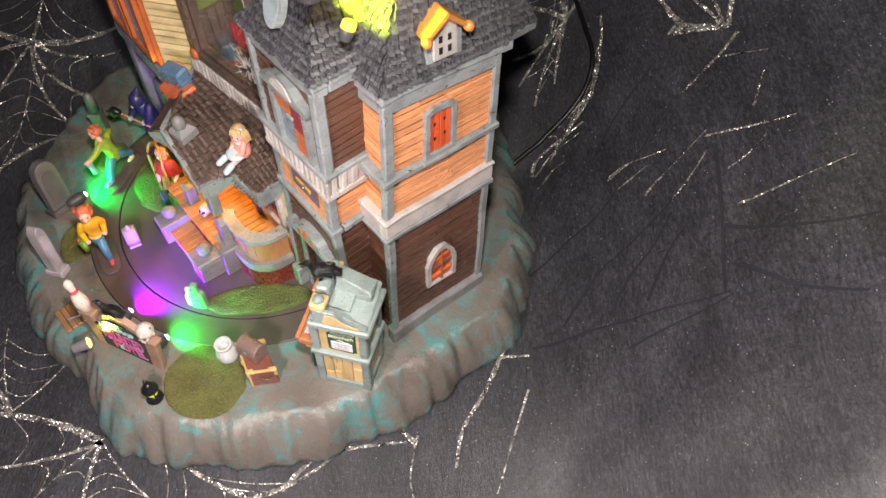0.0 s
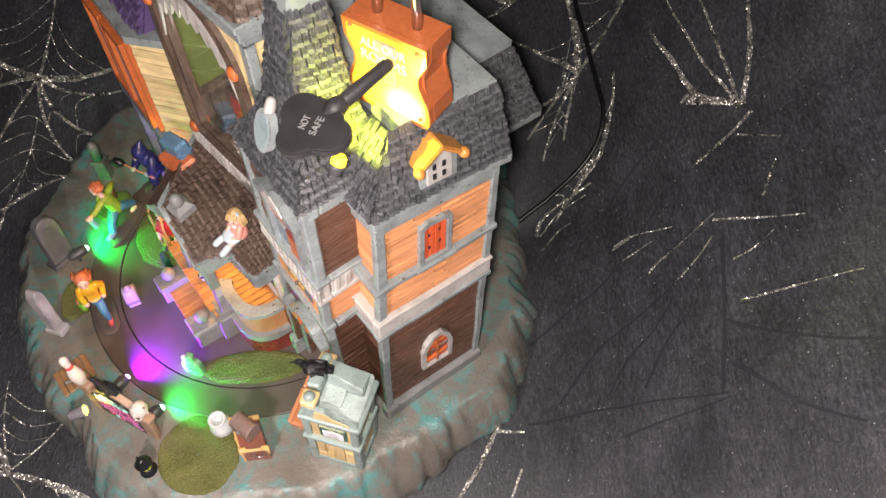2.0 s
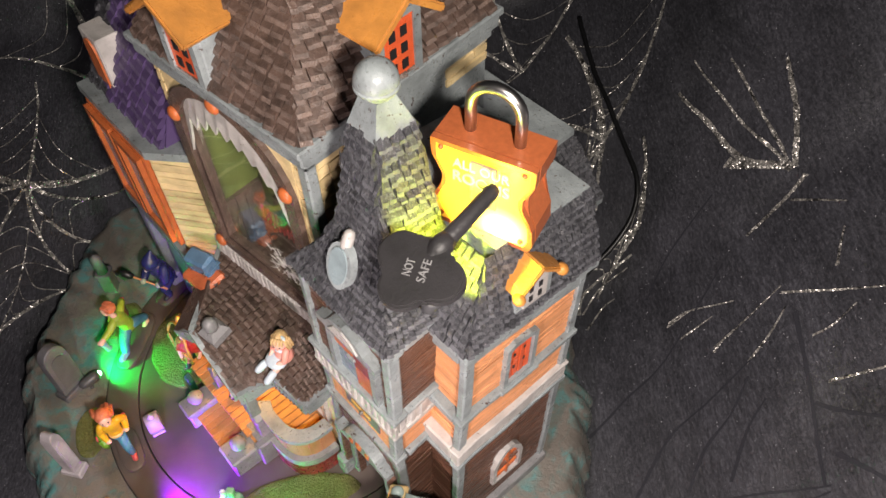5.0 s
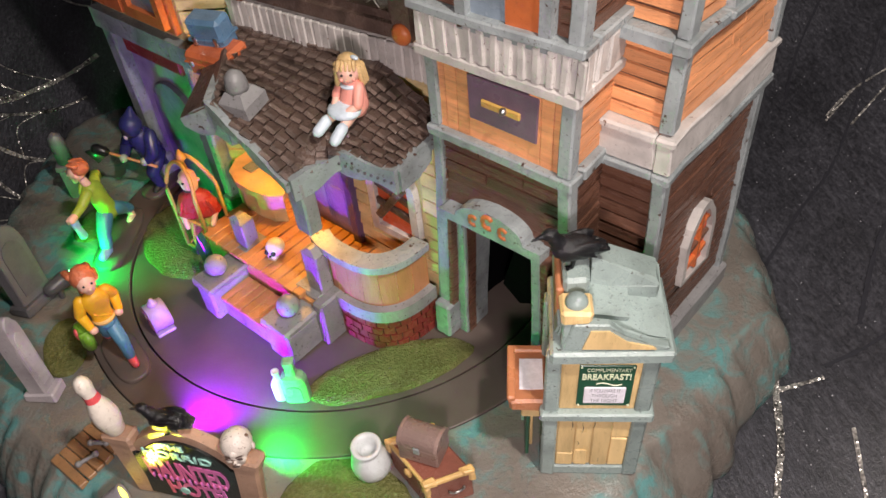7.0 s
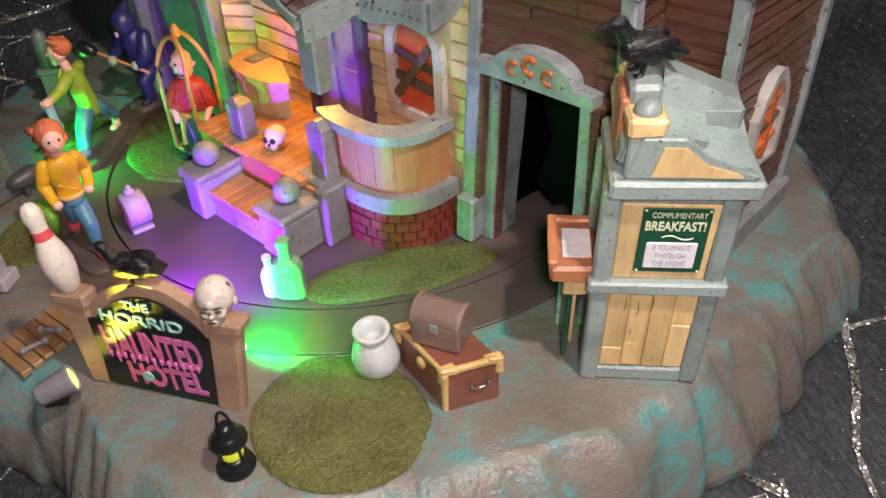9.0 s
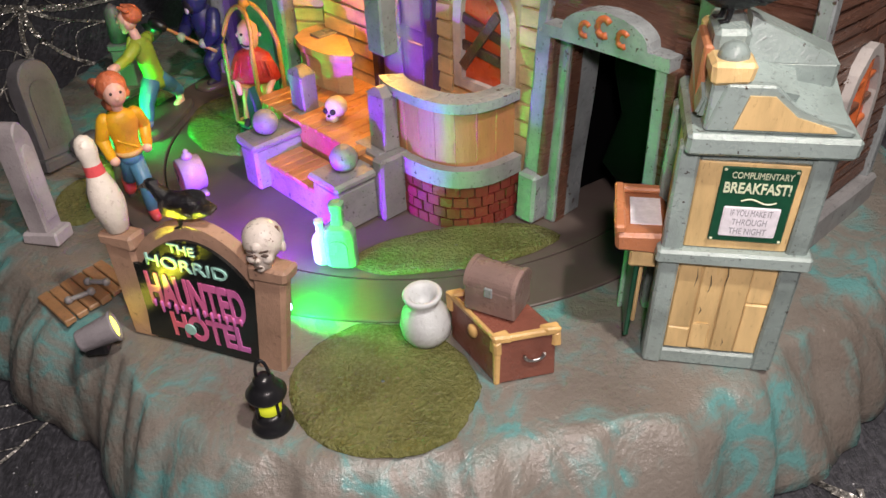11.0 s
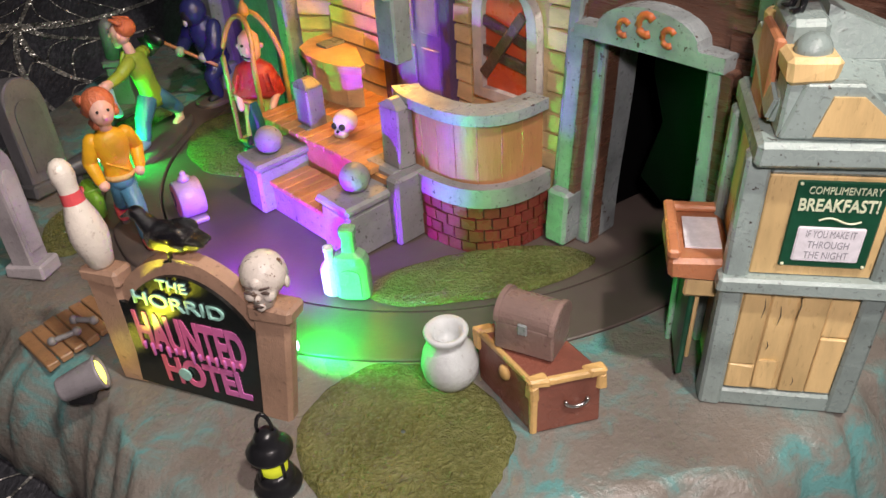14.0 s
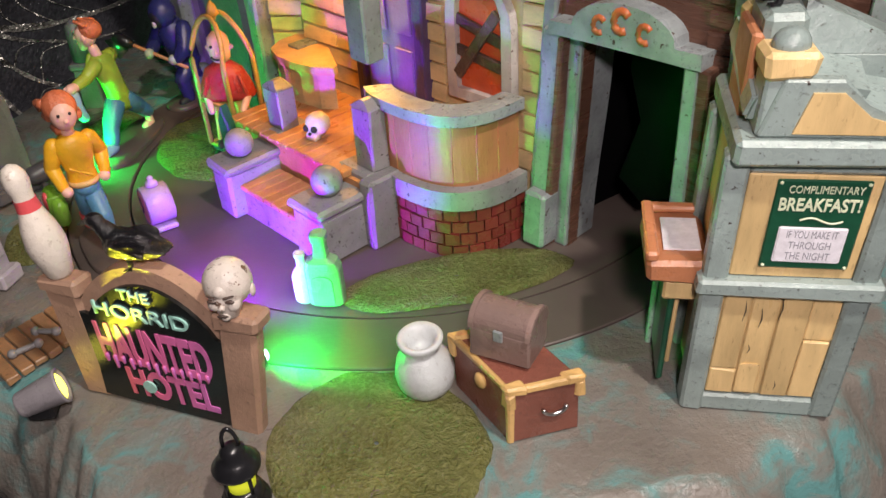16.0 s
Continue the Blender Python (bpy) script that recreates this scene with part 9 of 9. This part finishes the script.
    return single("running_man_figurine", bm, mats, on_ring(167) @ Matrix.Scale(1.08, 4), "painted figurine in a lime shirt running with a suitcase", "figurine", "figurines on the turntable", smooth=True)


def running_woman():
    mats = [M["skin"], M["mustard"], M["jeans"], M["hair"], M["bag"], M["coral"], M["ring"], M["dark"], M["trunk_trim"]]
    bm = B()
    puck(bm, 6, 0.017)
    loft(bm, [(-0.0002, 0, 0.0268, 0.0036, 0.0046), (0.0, 0, 0.0285, 0.0036, 0.0045), (0.0004, 0, 0.0310, 0.0033, 0.0042), (0.0012, 0, 0.0350, 0.0036, 0.0050), (0.0018, 0, 0.0390, 0.0038, 0.0058), (0.0020, 0, 0.0418, 0.0032, 0.0052), (0.0021, 0, 0.0436, 0.0020, 0.0024)], mat=1)
    for k in range(5):
        limb(bm, (0.0034, -0.0030 + 0.0012 * k, 0.0330 - 0.0008 * k), (0.0038, -0.0020 + 0.0012 * k, 0.0322 - 0.0008 * k), 0.0005, 0.0003, mat=1, seg=6)
    ball(bm, (0.0, 0, 0.0250), 0.0048, mat=2, squash=(1, 0.85, 0.7))
    lathe(bm, [(0.0046, 0.0262), (0.0049, 0.0270), (0.0046, 0.0278)], 18, mat=8)
    limb(bm, (0.002, 0, 0.0430), (0.0025, 0, 0.0455), 0.0019, 0.0019, mat=0)
    ball(bm, (0.0042, 0, 0.0505), 0.0042, mat=0, seg=18, squash=(0.98, 0.9, 1.15))
    ball(bm, (0.0020, 0, 0.0522), 0.0050, mat=3, seg=18, squash=(1, 1, 1.02))
    for k in range(9):
        y = -0.0040 + 0.0010 * k
        z = 0.0548 - 0.0011 * ((k * 4) % 9)
        mid = (-0.0040 - 0.0006 * (k % 3), y * 1.2, z - 0.0022)
        limb(bm, (0.0010, y, z - 0.0010), mid, 0.0017, 0.0015, mat=3, seg=8)
        limb(bm, mid, (-0.0062 - 0.0008 * (k % 3), y * 1.2, z - 0.0052 + 0.0008 * (k % 2)), 0.0014, 0.0005, mat=3, seg=8)
    ball(bm, (0.0085, 0, 0.0497), 0.0008, mat=0, seg=8)
    for s in (-1, 1):
        ball(bm, (0.0078, s * 0.0016, 0.0516), 0.0005, mat=7, seg=8)
    for s, dz, dx in ((-1, 0.0, 0.001), (1, 0.001, -0.001)):
        limb(bm, (0.001, s * 0.0052, 0.0405), (-0.0010 + dx, s * 0.0076, 0.0335 + dz), 0.0026, 0.0023, mat=1)
        limb(bm, (-0.0010 + dx, s * 0.0076, 0.0335 + dz), (0.0020 + dx, s * 0.0066, 0.0275 + dz), 0.0023, 0.0018, mat=1)
        ball(bm, (-0.0030 + dx, s * 0.0080, 0.0330 + dz), 0.0016, mat=5, seg=10)
        ball(bm, (0.0030 + dx, s * 0.0060, 0.0262 + dz), 0.0018, mat=0, seg=10)
    # backpack, and a soft travel bag at the side
    box(bm, -0.0020, 0.0020, -0.0036, 0.0036, -0.0050, 0.0050, bevel=0.0012, mat=4, m=Matrix.Translation((-0.0042, 0, 0.0365)) @ pose(0, 0, 0, 0, 6, 0))
    box(bm, -0.0012, 0.0012, -0.0026, 0.0026, -0.0022, 0.0022, bevel=0.0007, mat=4, m=Matrix.Translation((-0.0066, 0, 0.0345)))
    box(bm, -0.0058, 0.0058, -0.0022, 0.0022, -0.0058, 0.0048, bevel=0.0014, mat=4, m=Matrix.Translation((-0.0030, -0.0098, 0.0200)) @ pose(0, 0, 0, 0, 20, 6))
    ball(bm, (-0.0040, -0.0120, 0.0215), 0.0024, mat=5, squash=(1, 0.5, 1.3))
    box(bm, -0.0006, 0.0006, -0.0026, 0.0026, -0.0060, 0.0050, bevel=0.0003, mat=4, m=Matrix.Translation((-0.0010, -0.0098, 0.0200)) @ pose(0, 0, 0, 0, 20, 6))
    limb(bm, (-0.0010, 0.001, 0.0240), (0.0068, 0.0015, 0.0165), 0.0034, 0.0028, mat=2)
    limb(bm, (0.0068, 0.0015, 0.0165), (0.0060, 0.0015, 0.0060), 0.0027, 0.0022, mat=2)
    limb(bm, (0.0060, 0.0015, 0.0040), (0.0100, 0.0015, 0.0035), 0.0020, 0.0017, mat=5)
    limb(bm, (0.0, -0.001, 0.0240), (-0.0040, -0.0015, 0.0150), 0.0034, 0.0027, mat=2)
    limb(bm, (-0.0040, -0.0015, 0.0150), (-0.0118, -0.0015, 0.0110), 0.0026, 0.0021, mat=2)
    limb(bm, (-0.0135, -0.0015, 0.0095), (-0.0138, -0.0015, 0.0050), 0.0024, 0.0022, mat=5)
    limb(bm, (-0.0138, -0.0015, 0.0018), (-0.0138, -0.0015, 0.0044), 0.0016, 0.0014, mat=6)
    return single("running_woman_figurine", bm, mats, on_ring(-152), "painted figurine in a mustard top running with a green bag", "figurine", "figurines on the turntable", smooth=True)


def hooded_figure():
    mats = [M["navy"], M["dark"], M["hide"], M["wood"], M["black"], M["silver"], M["ring"], M["bone"]]
    bm = B()
    puck(bm, 6, 0.015)
    limb(bm, (0.0, 0, 0.0215), (0.0035, 0, 0.0340), 0.0066, 0.0066, mat=0)
    ball(bm, (0.0, 0, 0.0195), 0.0070, mat=0, squash=(1, 0.9, 0.7))
    ball(bm, (0.0065, 0, 0.0425), 0.0060, mat=0, seg=20, squash=(1, 0.95, 1.1))
    limb(bm, (0.0060, 0, 0.0450), (0.0030, 0, 0.0505), 0.0050, 0.0014, mat=0)
    ball(bm, (0.0098, 0, 0.0415), 0.0040, mat=1, seg=16, squash=(0.75, 0.85, 1.15))
    ball(bm, (0.0122, 0, 0.0390), 0.0014, mat=7, seg=10, squash=(0.5, 0.9, 1.2))
    for s, hx, hz in ((-1, 0.0150, 0.0265), (1, 0.0105, 0.0235)):
        limb(bm, (0.0030, s * 0.0066, 0.0355), (0.0070, s * 0.0090, 0.0280), 0.0036, 0.0034, mat=0)
        limb(bm, (0.0070, s * 0.0090, 0.0280), (hx - 0.0015, s * 0.0055, hz), 0.0034, 0.0026, mat=0)
        ball(bm, (hx, s * 0.0045, hz), 0.0023, mat=2, seg=12)
    limb(bm, (0.0085, 0.0095, 0.0200), (0.0190, -0.0130, 0.0320), 0.0008, 0.0008, mat=3)
    limb(bm, (0.0185, -0.0120, 0.0315), (0.0200, -0.0155, 0.0335), 0.0026, 0.0028, mat=4)
    plate(bm, [(-0.0010, -0.0035), (0.0050, -0.0055), (0.0050, 0.0045), (-0.0010, 0.0030)], 0.0010, Matrix.Translation((0.0205, -0.0145, 0.0310)) @ pose(0, 0, 0, 80, 20, -60), mat=5)
    limb(bm, (0.0, 0.002, 0.0180), (0.0068, 0.0025, 0.0130), 0.0044, 0.0036, mat=0)
    limb(bm, (0.0068, 0.0025, 0.0130), (0.0052, 0.0025, 0.0040), 0.0034, 0.0028, mat=0)
    limb(bm, (0.0050, 0.0025, 0.0032), (0.0095, 0.0025, 0.0028), 0.0022, 0.0018, mat=1)
    limb(bm, (-0.001, -0.002, 0.0180), (-0.0055, -0.0025, 0.0115), 0.0044, 0.0034, mat=0)
    limb(bm, (-0.0055, -0.0025, 0.0115), (-0.0110, -0.0025, 0.0062), 0.0032, 0.0026, mat=0)
    limb(bm, (-0.0115, -0.0025, 0.0048), (-0.0120, -0.0025, 0.0026), 0.0020, 0.0017, mat=1)
    return single("hooded_figurine", bm, mats, on_ring(144), "glossy navy hooded figurine carrying an axe", "figurine", "figurines on the turntable", smooth=True)


running_man()
running_woman()
hooded_figure()
